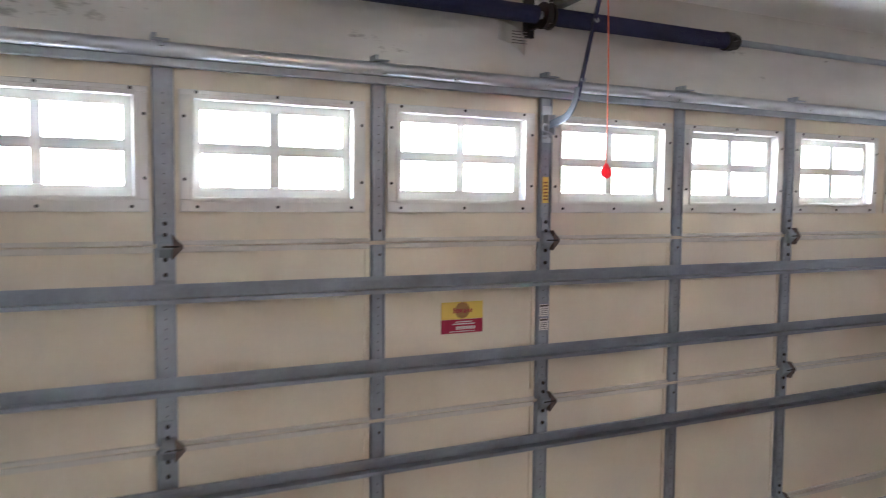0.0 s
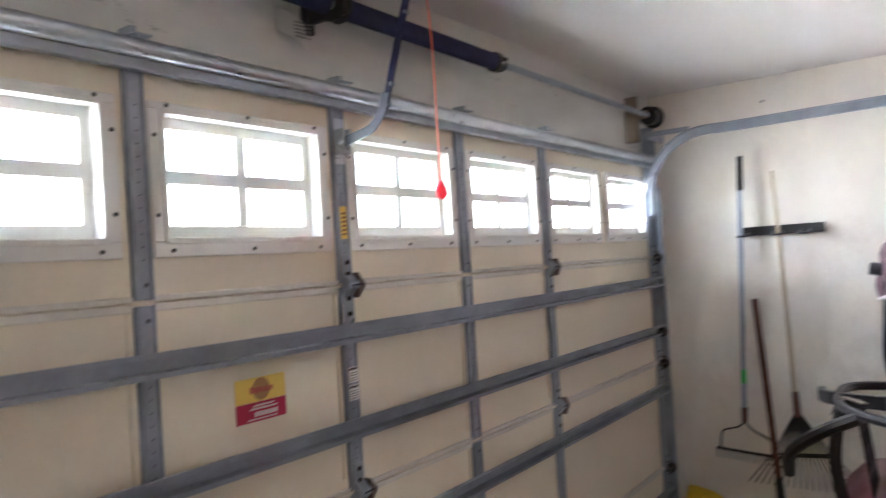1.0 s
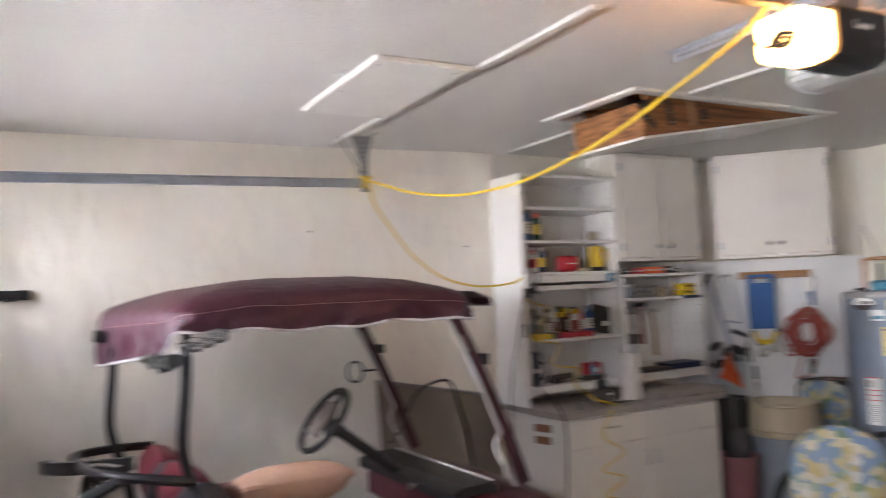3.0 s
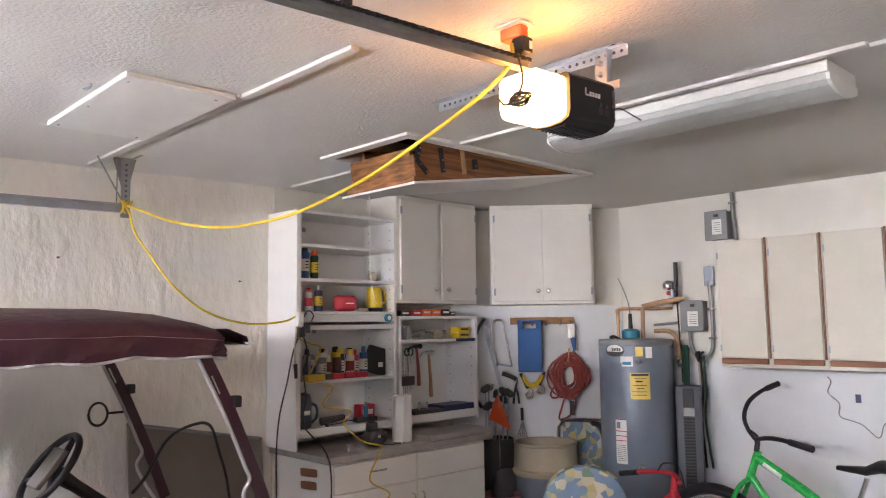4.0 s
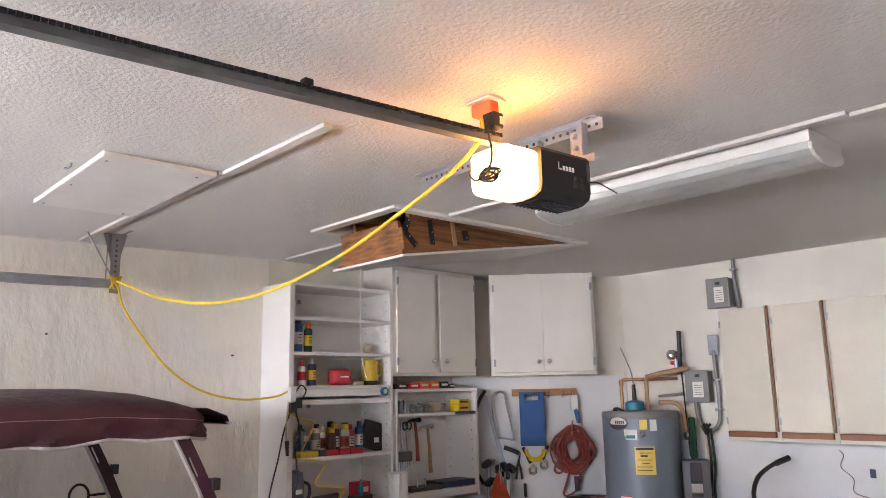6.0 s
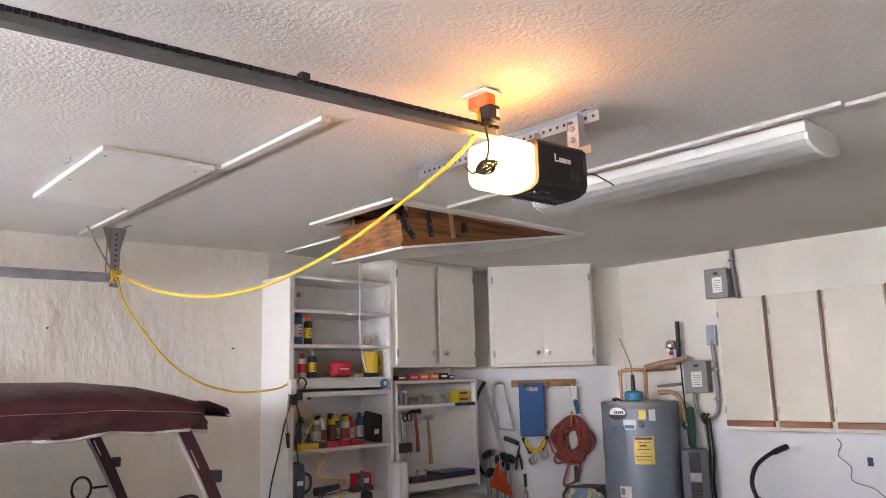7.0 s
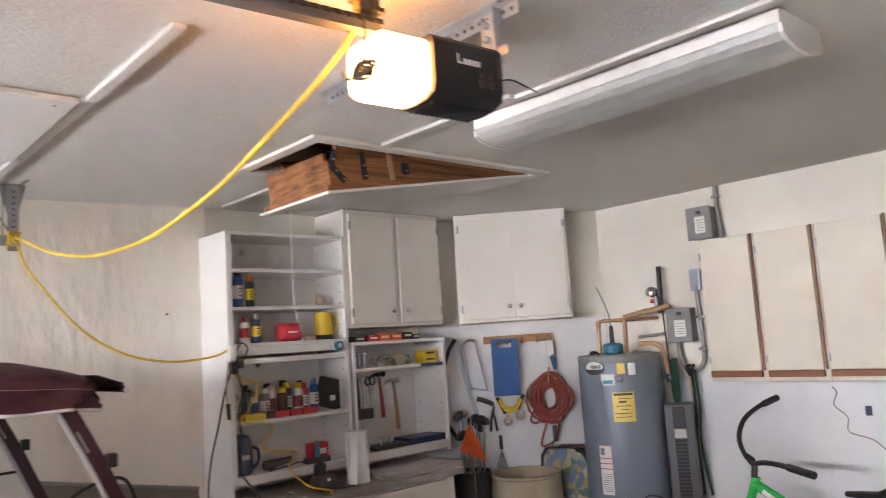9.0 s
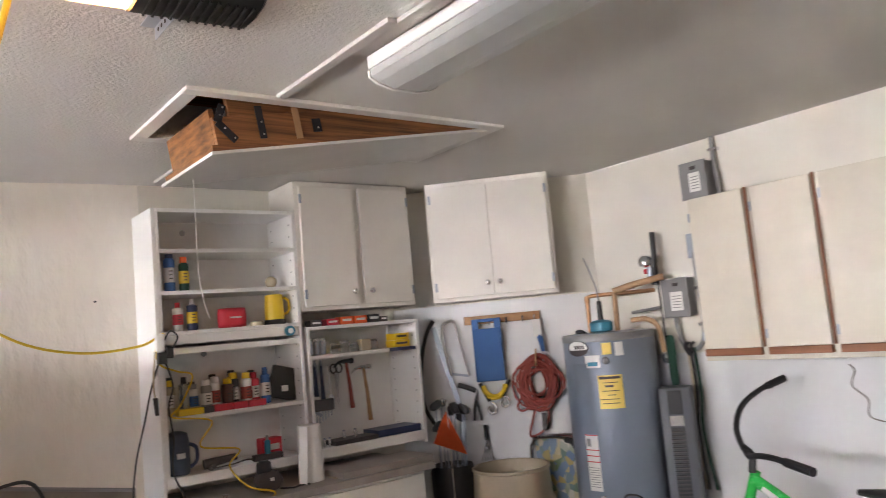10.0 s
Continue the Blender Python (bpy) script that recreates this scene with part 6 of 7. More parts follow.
for d_ in (-0.012, 0.014):
    part("handle", rod(smooth_path([diag(0.47, 0.04, 1.20), diag(0.47 + d_, 0.04, 1.15), diag(0.47 + d_ * 1.6, 0.04, 1.08)], 4), 0.008, 6), BLACK, pr)
part("blade", rod([diag(0.47, 0.04, 1.20), diag(0.485, 0.04, 1.26)], [0.010, 0.002], 6), BLACK_METAL, pr)
wk = thing("wire_brush", diag(0.51, 0.04, 0.95), "whisk-like tool with a black handle on the wall", "brush")
part("handle", rod([diag(0.51, 0.035, 1.05), diag(0.512, 0.035, 0.96)], 0.011, 8), BLACK, wk)
for k in range(5):
    part("tine", rod([diag(0.512, 0.035, 0.96), diag(0.475 + 0.018 * k, 0.04, 0.84)], 0.003, 5), CHROME, wk)

# golf bag, pole with flag
gb = thing("golf_bag", (3.86, -2.72, 0.0), "black golf bag full of clubs beside the cabinet", "golf bag")
part("bag", lathe([(0.11, 0.0), (0.125, 0.02), (0.12, 0.5), (0.13, 0.82), (0.12, 0.86), (0.10, 0.84)], (3.86, -2.70, 0), 20), BLACK, gb, smooth=True)
part("pocket", cushion(Matrix.Translation((3.74, -2.65, 0.42)) @ Matrix.Rotation(radians(90), 4, "Y"), 0.5, 0.18, 0.12), SEAT_GREY, gb, smooth=True)
rnd = random.Random(2)
for k in range(9):
    t = k * 2 * math.pi / 9
    x, y = 3.86 + 0.07 * math.cos(t), -2.70 + 0.07 * math.sin(t)
    x2, y2 = 3.85 + 0.085 * math.cos(t), -2.71 + 0.085 * math.sin(t)
    zt_ = 1.08 + 0.13 * rnd.random()
    c_ = part("club", rod([(x, y, 0.6), (x2, y2, zt_)], 0.005, 6), GALV, gb, "steel golf club")
    bm = moved(cushion(Matrix.Identity(4), 0.085, 0.045, 0.05, n=6), Matrix.Translation((x2, y2, zt_)) @ Matrix.Rotation(t, 4, "Z") @ Matrix.Rotation(0.6, 4, "Y"))
    part("club_head", bm, BLACK if k % 3 else CHROME, c_, smooth=True)
fg = thing("safety_flag", (3.74, -2.60, 0.0), "fluorescent orange pennant on a thin pole", "flag")
part("pole", rod([(3.75, -2.615, 0.0), (3.75, -2.61, 1.215)], 0.004, 6), CHROME, fg)
bm = bmesh.new()
rings(bm, [[Vector((3.745 + 0.006 * math.sin(5 * f + g), -2.60 + 0.11 * f * (1 - g) - 0.125 * f * g, 1.185 - 0.165 * f * (1 - g) - 0.265 * f * g)) for g in (0, 0.33, 0.66, 1)] for f in (0.02, 0.35, 0.7, 1.0)], closed=False, caps=False)
bmesh.ops.solidify(bm, geom=bm.faces[:], thickness=0.002)
part("pennant", bm, NEON, fg)
bk = thing("waste_bin", (3.72, -2.52, 0.0), "dusty pink plastic waste bin beside the cabinet", "bin")
part("shell", lathe([(0.10, 0.0), (0.13, 0.5), (0.135, 0.5), (0.135, 0.52), (0.12, 0.52), (0.09, 0.02)], (3.70, -2.56, 0), 20), mat("dusty pink plastic", (0.30, 0.12, 0.13), 0.5), bk, smooth=True)

# trash can with beige top, folding chairs behind, floral chair
tc_ = thing("trash_can", (3.55, -2.94, 0.0), "grey trash can with a tan funnel rim", "trash can")
TC = (3.59, -2.91, 0)
part("bin", lathe([(0.17, 0.0), (0.20, 0.02), (0.222, 0.62), (0.222, 0.65), (0.208, 0.65), (0.17, 0.04)], TC, 32), BIN_GREY, tc_, smooth=True)
part("rim_top", lathe([(0.234, 0.625), (0.238, 0.63), (0.238, 0.66), (0.225, 0.67), (0.217, 0.82), (0.223, 0.825), (0.223, 0.84), (0.208, 0.84), (0.20, 0.65), (0.212, 0.625)], TC, 40), BEIGE, tc_, smooth=True)
FLORAL = bpy.data.materials.new("blue floral fabric")
FLORAL.use_nodes = True
fn = FLORAL.node_tree
vo, rp = fn.nodes.new("ShaderNodeTexVoronoi"), fn.nodes.new("ShaderNodeValToRGB")
vo.inputs["Scale"].default_value = 22
tcn = fn.nodes.new("ShaderNodeTexCoord")
fn.links.new(tcn.outputs["Object"], vo.inputs["Vector"])
fn.links.new(vo.outputs["Color"], rp.inputs[0])
els = rp.color_ramp.elements
els[0].position, els[0].color = 0.0, (0.16, 0.24, 0.38, 1)
els[1].position, els[1].color = 1.0, (0.62, 0.58, 0.46, 1)
for p_, c_ in ((0.35, (0.20, 0.28, 0.40, 1)), (0.48, (0.14, 0.22, 0.12, 1)), (0.6, (0.62, 0.60, 0.55, 1)), (0.72, (0.45, 0.36, 0.14, 1))):
    e_ = els.new(p_)
    e_.color = c_
fn.links.new(rp.outputs[0], fn.nodes["Principled BSDF"].inputs["Base Color"])
fn.nodes["Principled BSDF"].inputs["Roughness"].default_value = 0.85
for k in range(2):
    fc = thing("folding_chair", (3.40, -3.15, 0.0), "folded lawn chair with chrome frame and floral webbing", "folding chair", "folded chairs")
    y_ = -3.20 + 0.06 * k
    part("frame", rod(smooth_path([(3.66, y_ + 0.03, 0.0), (3.655, y_, 0.80), (3.63, y_, 0.93), (3.55, y_, 0.965), (3.30, y_, 0.975), (3.24, y_, 0.94), (3.215, y_, 0.82), (3.21, y_ + 0.03, 0.0)], 6), 0.0125, 8), CHROME, fc, smooth=True)
    part("webbing", boxes((3.26, 3.61, y_ - 0.006, y_ + 0.004, 0.45, 0.972), bevel=0.002), FLORAL, fc)
    part("arm_rest", rod(smooth_path([(3.245, y_ + 0.02, 0.75), (3.245, y_ + 0.03, 0.90), (3.28, y_ + 0.03, 0.955), (3.33, y_ + 0.03, 0.965)], 4), 0.016, 8), BLACK, fc, smooth=True)
rc = thing("floral_chair", (2.62, -2.02, 0.0), "rounded patio chair cushion in blue floral fabric", "chair")
part("back_cushion", moved(cushion(Matrix.Identity(4), 0.46, 0.56, 0.13, disc=True), Matrix.Translation((2.65, -2.06, 0.635)) @ Matrix.Rotation(radians(38), 4, "Z") @ Matrix.Rotation(radians(80), 4, "X")), FLORAL, rc, smooth=True)
part("seat_cushion", moved(cushion(Matrix.Identity(4), 0.52, 0.50, 0.11), Matrix.Translation((2.52, -1.86, 0.40)) @ Matrix.Rotation(radians(38), 4, "Z")), FLORAL, rc, smooth=True)
for dx, dy in ((-0.24, -0.16), (0.22, -0.30), (-0.02, 0.22), (0.30, 0.02)):
    part("leg", rod([(2.54 + dx, -1.90 + dy, 0.0), (2.54 + dx * 0.9, -1.90 + dy * 0.9, 0.36)], 0.014, 8), CHROME, rc)
vs = thing("stroller_hood", (2.62, -1.62, 0.0), "maroon vinyl bag with scalloped white edge on the floor", "bag")
bm = boxes((2.42, 2.98, -1.72, -1.50, 0.0, 0.50), bevel=0.04)
part("bag", bm, VINYL, vs, smooth=True)
part("edge_piping", rod(smooth_path([(2.42, -1.60, 0.505), (2.55, -1.66, 0.51), (2.70, -1.68, 0.507), (2.85, -1.68, 0.51), (2.98, -1.62, 0.505)], 4), 0.007, 6), HEM, vs)

# ---- bicycles ----
def bike(p, head, frame_mat, label, wheel_r=0.33):
    """A cruiser standing at p, pointing along +x, leaning a little; built at its own place."""
    bkx = thing("bicycle", p, label, "bicycle")
    M = Matrix.Translation(p) @ Matrix.Rotation(head, 4, "Z") @ Matrix.Rotation(radians(7), 4, "X")
    q = lambda *a_: M @ Vector(a_)
    for x in (0.60, -0.50):
        ring_ = [q(x + wheel_r * math.cos(t), 0, wheel_r + 0.03 + wheel_r * math.sin(t)) for t in [2 * math.pi * k / 40 for k in range(41)]]
        w_ = part("wheel", rod(ring_, 0.035, 10), BLACK, bkx, "fat black bicycle tyre", smooth=True)
        part("rim", rod([c.lerp(q(x, 0, wheel_r + 0.03), 0.12) for c in ring_], 0.013, 6), CHROME, w_)
        bm = bmesh.new()
        for k in range(18):
            tube(bm, [q(x, 0.02 * (-1) ** k, wheel_r + 0.03), q(x + 0.29 * math.cos(k * 0.349), 0, wheel_r + 0.03 + 0.29 * math.sin(k * 0.349))], 0.0018, 4)
        part("spoke", bm, CHROME, w_)
        part("hub", rod([q(x, -0.05, wheel_r + 0.03), q(x, 0.05, wheel_r + 0.03)], 0.02, 8), CHROME, w_)
    part("fork", rod(smooth_path([q(0.385, 0.0, 0.78), q(0.43, 0.055, 0.72), q(0.50, 0.06, 0.55), q(0.60, 0.06, 0.36)], 4), 0.0135, 8), frame_mat, bkx, smooth=True)
    part("fork", rod(smooth_path([q(0.385, 0.0, 0.78), q(0.43, -0.055, 0.72), q(0.50, -0.06, 0.55), q(0.60, -0.06, 0.36)], 4), 0.0135, 8), frame_mat, bkx, smooth=True)
    part("head_tube", rod([q(0.34, 0, 0.935), q(0.39, 0, 0.77)], 0.022, 10), frame_mat, bkx, smooth=True)
    part("top_tube", rod(smooth_path([q(0.35, 0, 0.90), q(0.10, 0, 0.76), q(-0.12, 0, 0.62), q(-0.25, 0, 0.55)], 4), [0.026] * 13, 10), frame_mat, bkx, smooth=True)
    part("down_tube", rod(smooth_path([q(0.385, 0, 0.80), q(0.25, 0, 0.62), q(0.08, 0, 0.42), q(0.0, 0, 0.32)], 4), [0.021] * 13, 10), frame_mat, bkx, smooth=True)
    part("seat_tube", rod([q(0.0, 0, 0.30), q(-0.17, 0, 0.68)], 0.018, 10), frame_mat, bkx, smooth=True)
    for s_ in (0.05, -0.05):
        part("stay", rod([q(0.0, s_ * 0.6, 0.32), q(-0.50, s_, 0.36)], 0.011, 8), frame_mat, bkx)
        part("stay", rod([q(-0.14, s_ * 0.4, 0.60), q(-0.50, s_, 0.36)], 0.010, 8), frame_mat, bkx)
    part("seat_post", rod([q(-0.16, 0, 0.66), q(-0.225, 0, 0.86)], 0.0135, 8), CHROME, bkx)
    part("decal", rod([q(0.30, 0.022, 0.868), q(0.20, 0.022, 0.81)], 0.013, 6), PAPER, bkx)
    b_ = bmesh.new()
    secs_ = [(0.02, 0.018, 0.02), (-0.04, 0.03, 0.03), (-0.12, 0.05, 0.04), (-0.19, 0.095, 0.055), (-0.26, 0.105, 0.06), (-0.30, 0.08, 0.04)]
    rings(b_, [[q(-0.10 + x, y * c, 0.895 + (0.03 if x < -0.15 else 0.0) + z * s_) for c, s_ in ((math.cos(t), math.sin(t)) for t in [2 * math.pi * k / 12 for k in range(12)]) for y, z in ((yy, zz * 0.6),)] for x, yy, zz in secs_])
    part("saddle", b_, BLACK, bkx, "wide black cruiser saddle", smooth=True)
    part("crank", rod([q(0.0, -0.07, 0.30), q(0.0, 0.07, 0.30), q(0.14, 0.08, 0.24)], 0.01, 8), CHROME, bkx)
    part("pedal", boxes((0.10, 0.19, 0.09, 0.17, 0.23, 0.25), bevel=0.004, m=M), BLACK, bkx)
    part("kickstand", rod([q(-0.12, 0.03, 0.30), q(-0.20, 0.18, 0.01)], 0.008, 6), CHROME, bkx)
    return bkx


gbk = bike((1.775, -2.875, -0.002), radians(0), GREEN_BIKE, "bright green cruiser bicycle with black handlebars leaning on its stand")
part("stem", rod(smooth_path([(2.105, -2.945, 0.93), (2.10, -2.95, 1.0), (2.14, -2.955, 1.03)], 3), 0.016, 8), BLACK, gbk, smooth=True)
part("handlebar", rod(smooth_path([(2.13, -3.30, 1.275), (2.17, -3.20, 1.245), (2.20, -3.09, 1.19), (2.205, -3.03, 1.11), (2.17, -2.985, 1.05), (2.12, -2.94, 1.015), (2.08, -2.90, 1.005), (1.98, -2.81, 1.03), (1.87, -2.75, 1.035), (1.74, -2.69, 1.02)], 5), 0.0125, 8), BLACK, gbk, "swept black handlebar", smooth=True)
part("grip", rod([(2.12, -3.325, 1.282), (2.155, -3.235, 1.257)], 0.0175, 10), BLACK, gbk)
part("grip", rod([(1.83, -2.73, 1.032), (1.695, -2.67, 1.018)], 0.0175, 10), BLACK, gbk)
rbk = thing("red_bicycle", (2.45, -2.55, 0.0), "red bicycle parked beside the tank, bars turned", "bicycle")
for x in (2.30,):
    ring_ = [(x + 0.30 * math.cos(t), -2.62 + 0.05 * math.cos(t), 0.33 + 0.30 * math.sin(t)) for t in [2 * math.pi * k / 36 for k in range(37)]]
    w_ = part("wheel", rod(ring_, 0.028, 10), BLACK, rbk, "black bicycle tyre", smooth=True)
    part("rim", rod([(x + 0.26 * math.cos(t), -2.62 + 0.043 * math.cos(t), 0.33 + 0.26 * math.sin(t)) for t in [2 * math.pi * k / 36 for k in range(37)]], 0.012, 6), CHROME, w_)
part("fork", rod([(2.42, -2.60, 0.72), (2.30, -2.66, 0.33)], 0.013, 8), RED, rbk)
part("fork", rod([(2.42, -2.56, 0.72), (2.30, -2.57, 0.33)], 0.013, 8), RED, rbk)
part("head_tube", rod([(2.41, -2.58, 0.80), (2.43, -2.58, 0.66)], 0.021, 10), RED, rbk, smooth=True)
part("frame_tube", rod([(2.43, -2.58, 0.70), (2.85, -2.45, 0.35)], 0.018, 10), RED, rbk, smooth=True)
part("handlebar", rod(smooth_path([(2.75, -2.60, 0.775), (2.62, -2.60, 0.80), (2.50, -2.60, 0.815), (2.41, -2.58, 0.81), (2.34, -2.50, 0.79)], 4), 0.0125, 8), RED, rbk, smooth=True)
part("grip", rod([(2.78, -2.60, 0.77), (2.66, -2.60, 0.793)], 0.017, 10), BLACK, rbk)
part("bell", lathe([(0.02, 0), (0.02, 0.01), (0.012, 0.022), (0.002, 0.026)], (2.63, -2.60, 0.815), 12), CHROME, rbk)
part("brake_cable", rod(smooth_path([(2.52, -2.59, 0.82), (2.47, -2.57, 0.87), (2.38, -2.57, 0.86), (2.36, -2.59, 0.74)], 5), 0.004, 6), BLACK, rbk)
part("rear_wheel", rod([(2.98 + 0.28 * math.cos(t), -2.40 + 0.05 * math.cos(t), 0.31 + 0.28 * math.sin(t)) for t in [2 * math.pi * k / 36 for k in range(37)]], 0.026, 10), BLACK, rbk)

# ---- yellow extension lead across the room ----
yl = thing("yellow_extension_cord", (3.87, -0.08, 2.24), "yellow extension cord slung from opener to track hanger to shelf", "extension cord")
part("cord", rod(smooth_path([(1.495, -0.205, 2.43), (1.50, -0.20, 2.37), (1.61, -0.19, 2.30), (1.85, -0.18, 2.215), (2.12, -0.17, 2.135), (2.47, -0.15, 2.07), (2.73, -0.13, 2.055), (3.03, -0.12, 2.07), (3.39, -0.10, 2.13), (3.68, -0.08, 2.21), (3.85, -0.075, 2.255)], 6), 0.0058, 8), YELLOW_CORD, yl, smooth=True)
part("cord", rod(smooth_path([(3.86, -0.085, 2.24), (3.875, -0.12, 2.14), (3.88, -0.19, 2.04), (3.88, -0.34, 1.86), (3.89, -0.53, 1.735), (3.90, -0.76, 1.68), (3.90, -0.98, 1.69), (3.893, -1.06, 1.72)], 6), 0.0058, 8), YELLOW_CORD, yl, smooth=True)
pts = [(3.87 + 0.03 * math.cos(k * 1.3), -0.075 + 0.025 * math.sin(k * 1.1), 2.25 + 0.03 * math.sin(k * 1.3)) for k in range(18)]
part("knot", rod(smooth_path(pts, 4), 0.0058, 6), YELLOW_CORD, yl, smooth=True)
part("cord", rod(smooth_path([(3.893, -1.06, 1.72), (3.885, -1.10, 1.74), (3.885, -1.06, 1.68), (3.89, -1.075, 1.60), (3.88, -1.15, 1.56), (3.88, -1.22, 1.53), (3.89, -1.16, 1.40), (3.885, -1.12, 1.35), (3.88, -1.30, 1.31), (3.88, -1.24, 1.20), (3.86, -1.42, 1.16), (3.84, -1.36, 1.09), (3.72, -1.40, 1.0), (3.66, -1.50, 0.962), (3.60, -1.42, 0.92), (3.595, -1.36, 0.80), (3.59, -1.50, 0.70), (3.59, -1.34, 0.62), (3.59, -1.50, 0.55), (3.59, -1.36, 0.48), (3.59, -1.45, 0.44)], 6), 0.0045, 7), YELLOW_CORD, yl, smooth=True)
ps_ = thing("power_tap", (3.89, -1.06, 1.70), "white multi-plug tap with black plugs on the shelf edge", "power tap")
part("block", boxes((3.86, 3.903, -1.095, -1.055, 1.66, 1.74), bevel=0.005), TRIM_WHITE, ps_)
part("plug", boxes((3.855, 3.89, -1.10, -1.06, 1.60, 1.655), bevel=0.005), BLACK, ps_)
part("plug", boxes((3.85, 3.89, -1.13, -1.098, 1.625, 1.68), bevel=0.005), BLACK, ps_)
for pth, lab in (([(3.875, -1.07, 1.62), (3.88, -1.03, 1.50), (3.87, -0.99, 1.35), (3.87, -0.94, 1.15), (3.86, -0.92, 0.9), (3.86, -0.94, 0.3)], "a"), ([(3.87, -1.09, 1.62), (3.86, -1.12, 1.50), (3.87, -1.10, 1.40), (3.87, -1.115, 1.25), (3.88, -1.11, 1.1), (3.60, -1.09, 0.93), (3.595, -1.08, 0.5)], "b"), ([(3.86, -1.12, 1.66), (3.85, -1.15, 1.72), (3.86, -1.12, 1.75), (3.875, -1.09, 1.70)], "c")):
    bl = thing("black_power_cord", pth[0], "black power cord hanging from the plug tap", "power cord", "hanging power cords")
    part("cord", rod(smooth_path(pth, 6), 0.0045, 6), BLACK, bl, smooth=True)
gy = thing("grey_pigtail", (3.87, -1.06, 1.5), "short grey cord end with a connector", "power cord")
part("cord", rod(smooth_path([(3.87, -1.05, 1.66), (3.865, -1.035, 1.52), (3.865, -1.04, 1.44)], 5), 0.005, 6), BEIGE, gy)
part("connector", rod([(3.865, -1.04, 1.45), (3.865, -1.045, 1.37)], [0.012, 0.009], 8), BLACK, gy)

# ---- what stands on the shelves ----
def can(x, y, z, r, h, body, cap, label, band=None, cat="spray can", neck=0.7):
    c_ = thing("spray_can" if cat == "spray can" else cat.replace(" ", "_"), (x, y, z), label, cat, "shelf cans")
    part("body", lathe([(r * 0.95, z + 0.001), (r, z + 0.006), (r, z + h * 0.76), (r * 0.97, z + h * 0.78), (r * neck, z + h * 0.82)], (x, y, 0), 16), body, c_, smooth=True)
    part("cap", lathe([(r * neck, z + h * 0.82), (r * neck * 1.04, z + h * 0.83), (r * neck * 1.0, z + h * 0.985), (r * neck * 0.8, z + h)], (x, y, 0), 14), cap, c_, smooth=True)
    if band is not None:
        part("label_band", lathe([(r + 0.0008, z + h * 0.22), (r + 0.0008, z + h * 0.58)], (x, y, 0), 16), band, c_, smooth=True)
        b_ = bmesh.new()
        for k in range(3):
            box(b_, x - r - 0.0022, x - r + 0.004, y - r * 0.35, y + r * 0.35, z + h * (0.3 + 0.09 * k), z + h * (0.33 + 0.09 * k))
        part("print_bar", b_, INK if band is not INK else PAPER, c_)
    return c_


def carton(x0, x1, y0, y1, z0, z1, m_, label, stripe=None, name="small_box", cat="box"):
    c_ = thing(name, ((x0 + x1) / 2, (y0 + y1) / 2, z0), label, cat, "shelf boxes")
    part("carton", boxes((x0, x1, y0, y1, z0 + 0.0005, z1), bevel=0.002), m_, c_)
    if stripe is not None:
        part("print_bar", boxes((x0 - 0.0015, x0 - 0.0003, y0 + (y1 - y0) * 0.15, y1 - (y1 - y0) * 0.15, z0 + (z1 - z0) * 0.4, z0 + (z1 - z0) * 0.7)), stripe, c_)
    return c_


can(3.97, -1.165, 1.943, 0.027, 0.20, BLUE, BLUE_DARK, "tall dark blue spray can on the upper shelf", PAPER)
can(3.97, -1.235, 1.943, 0.024, 0.17, GREEN_DARK, NEON, "green spray can with an orange cap", YELLOW)
bl_ = thing("ball", (4.02, -1.715, 1.943), "small cream ball on the shelf", "ball")
part("sphere", lathe([(0.032 * math.sin(t), 1.976 - 0.032 * math.cos(t)) for t in [math.pi * k / 12 for k in range(13)]], (4.02, -1.715, 0), 18), BEIGE, bl_, smooth=True)
can(4.05, -1.115, 1.749, 0.02, 0.13, DRIED, BLACK, "dark brown small bottle", None, "bottle")
can(3.97, -1.195, 1.749, 0.025, 0.14, PAPER, RED, "white bottle with a red band", RED, "bottle", 0.5)
can(3.97, -1.265, 1.749, 0.026, 0.155, BLUE_DARK, PAPER, "navy can with a yellow band", YELLOW, "spray can", 0.4)
fk = thing("first_aid_kit", (4.0, -1.47, 1.749), "red zipped first aid pouch on the shelf", "first aid kit")
part("pouch", moved(cushion(Matrix.Identity(4), 0.15, 0.10, 0.10, 0.15), Matrix.Translation((3.99, -1.475, 1.80)) @ Matrix.Rotation(radians(90), 4, "Z") @ Matrix.Rotation(radians(90), 4, "X")), RED, fk, smooth=True)
part("print_bar", boxes((3.9365, 3.939, -1.505, -1.445, 1.795, 1.803)), PAPER, fk)
can(3.97, -1.60, 1.749, 0.035, 0.022, BEIGE, BEIGE, "flat cream lidded tub", None, "tub", 0.95)
yj = thing("lantern", (4.0, -1.715, 1.749), "yellow plastic lantern with a black base", "lantern")
part("base", lathe([(0.055, 1.75), (0.06, 1.755), (0.055, 1.775)], (4.0, -1.715, 0), 20), BLACK, yj)
part("shade", lathe([(0.052, 1.775), (0.050, 1.85), (0.046, 1.905), (0.02, 1.91)], (4.0, -1.715, 0), 20), YELLOW, yj, smooth=True)
part("handle", rod(smooth_path([(3.99, -1.765, 1.89), (3.985, -1.79, 1.87), (3.985, -1.79, 1.82), (3.99, -1.768, 1.80)], 4), 0.007, 6), YELLOW, yj)
tr_ = thing("tape_roll", (3.90, -1.745, 1.70), "small roll of green-grey tape hanging on the shelf edge", "tape roll")
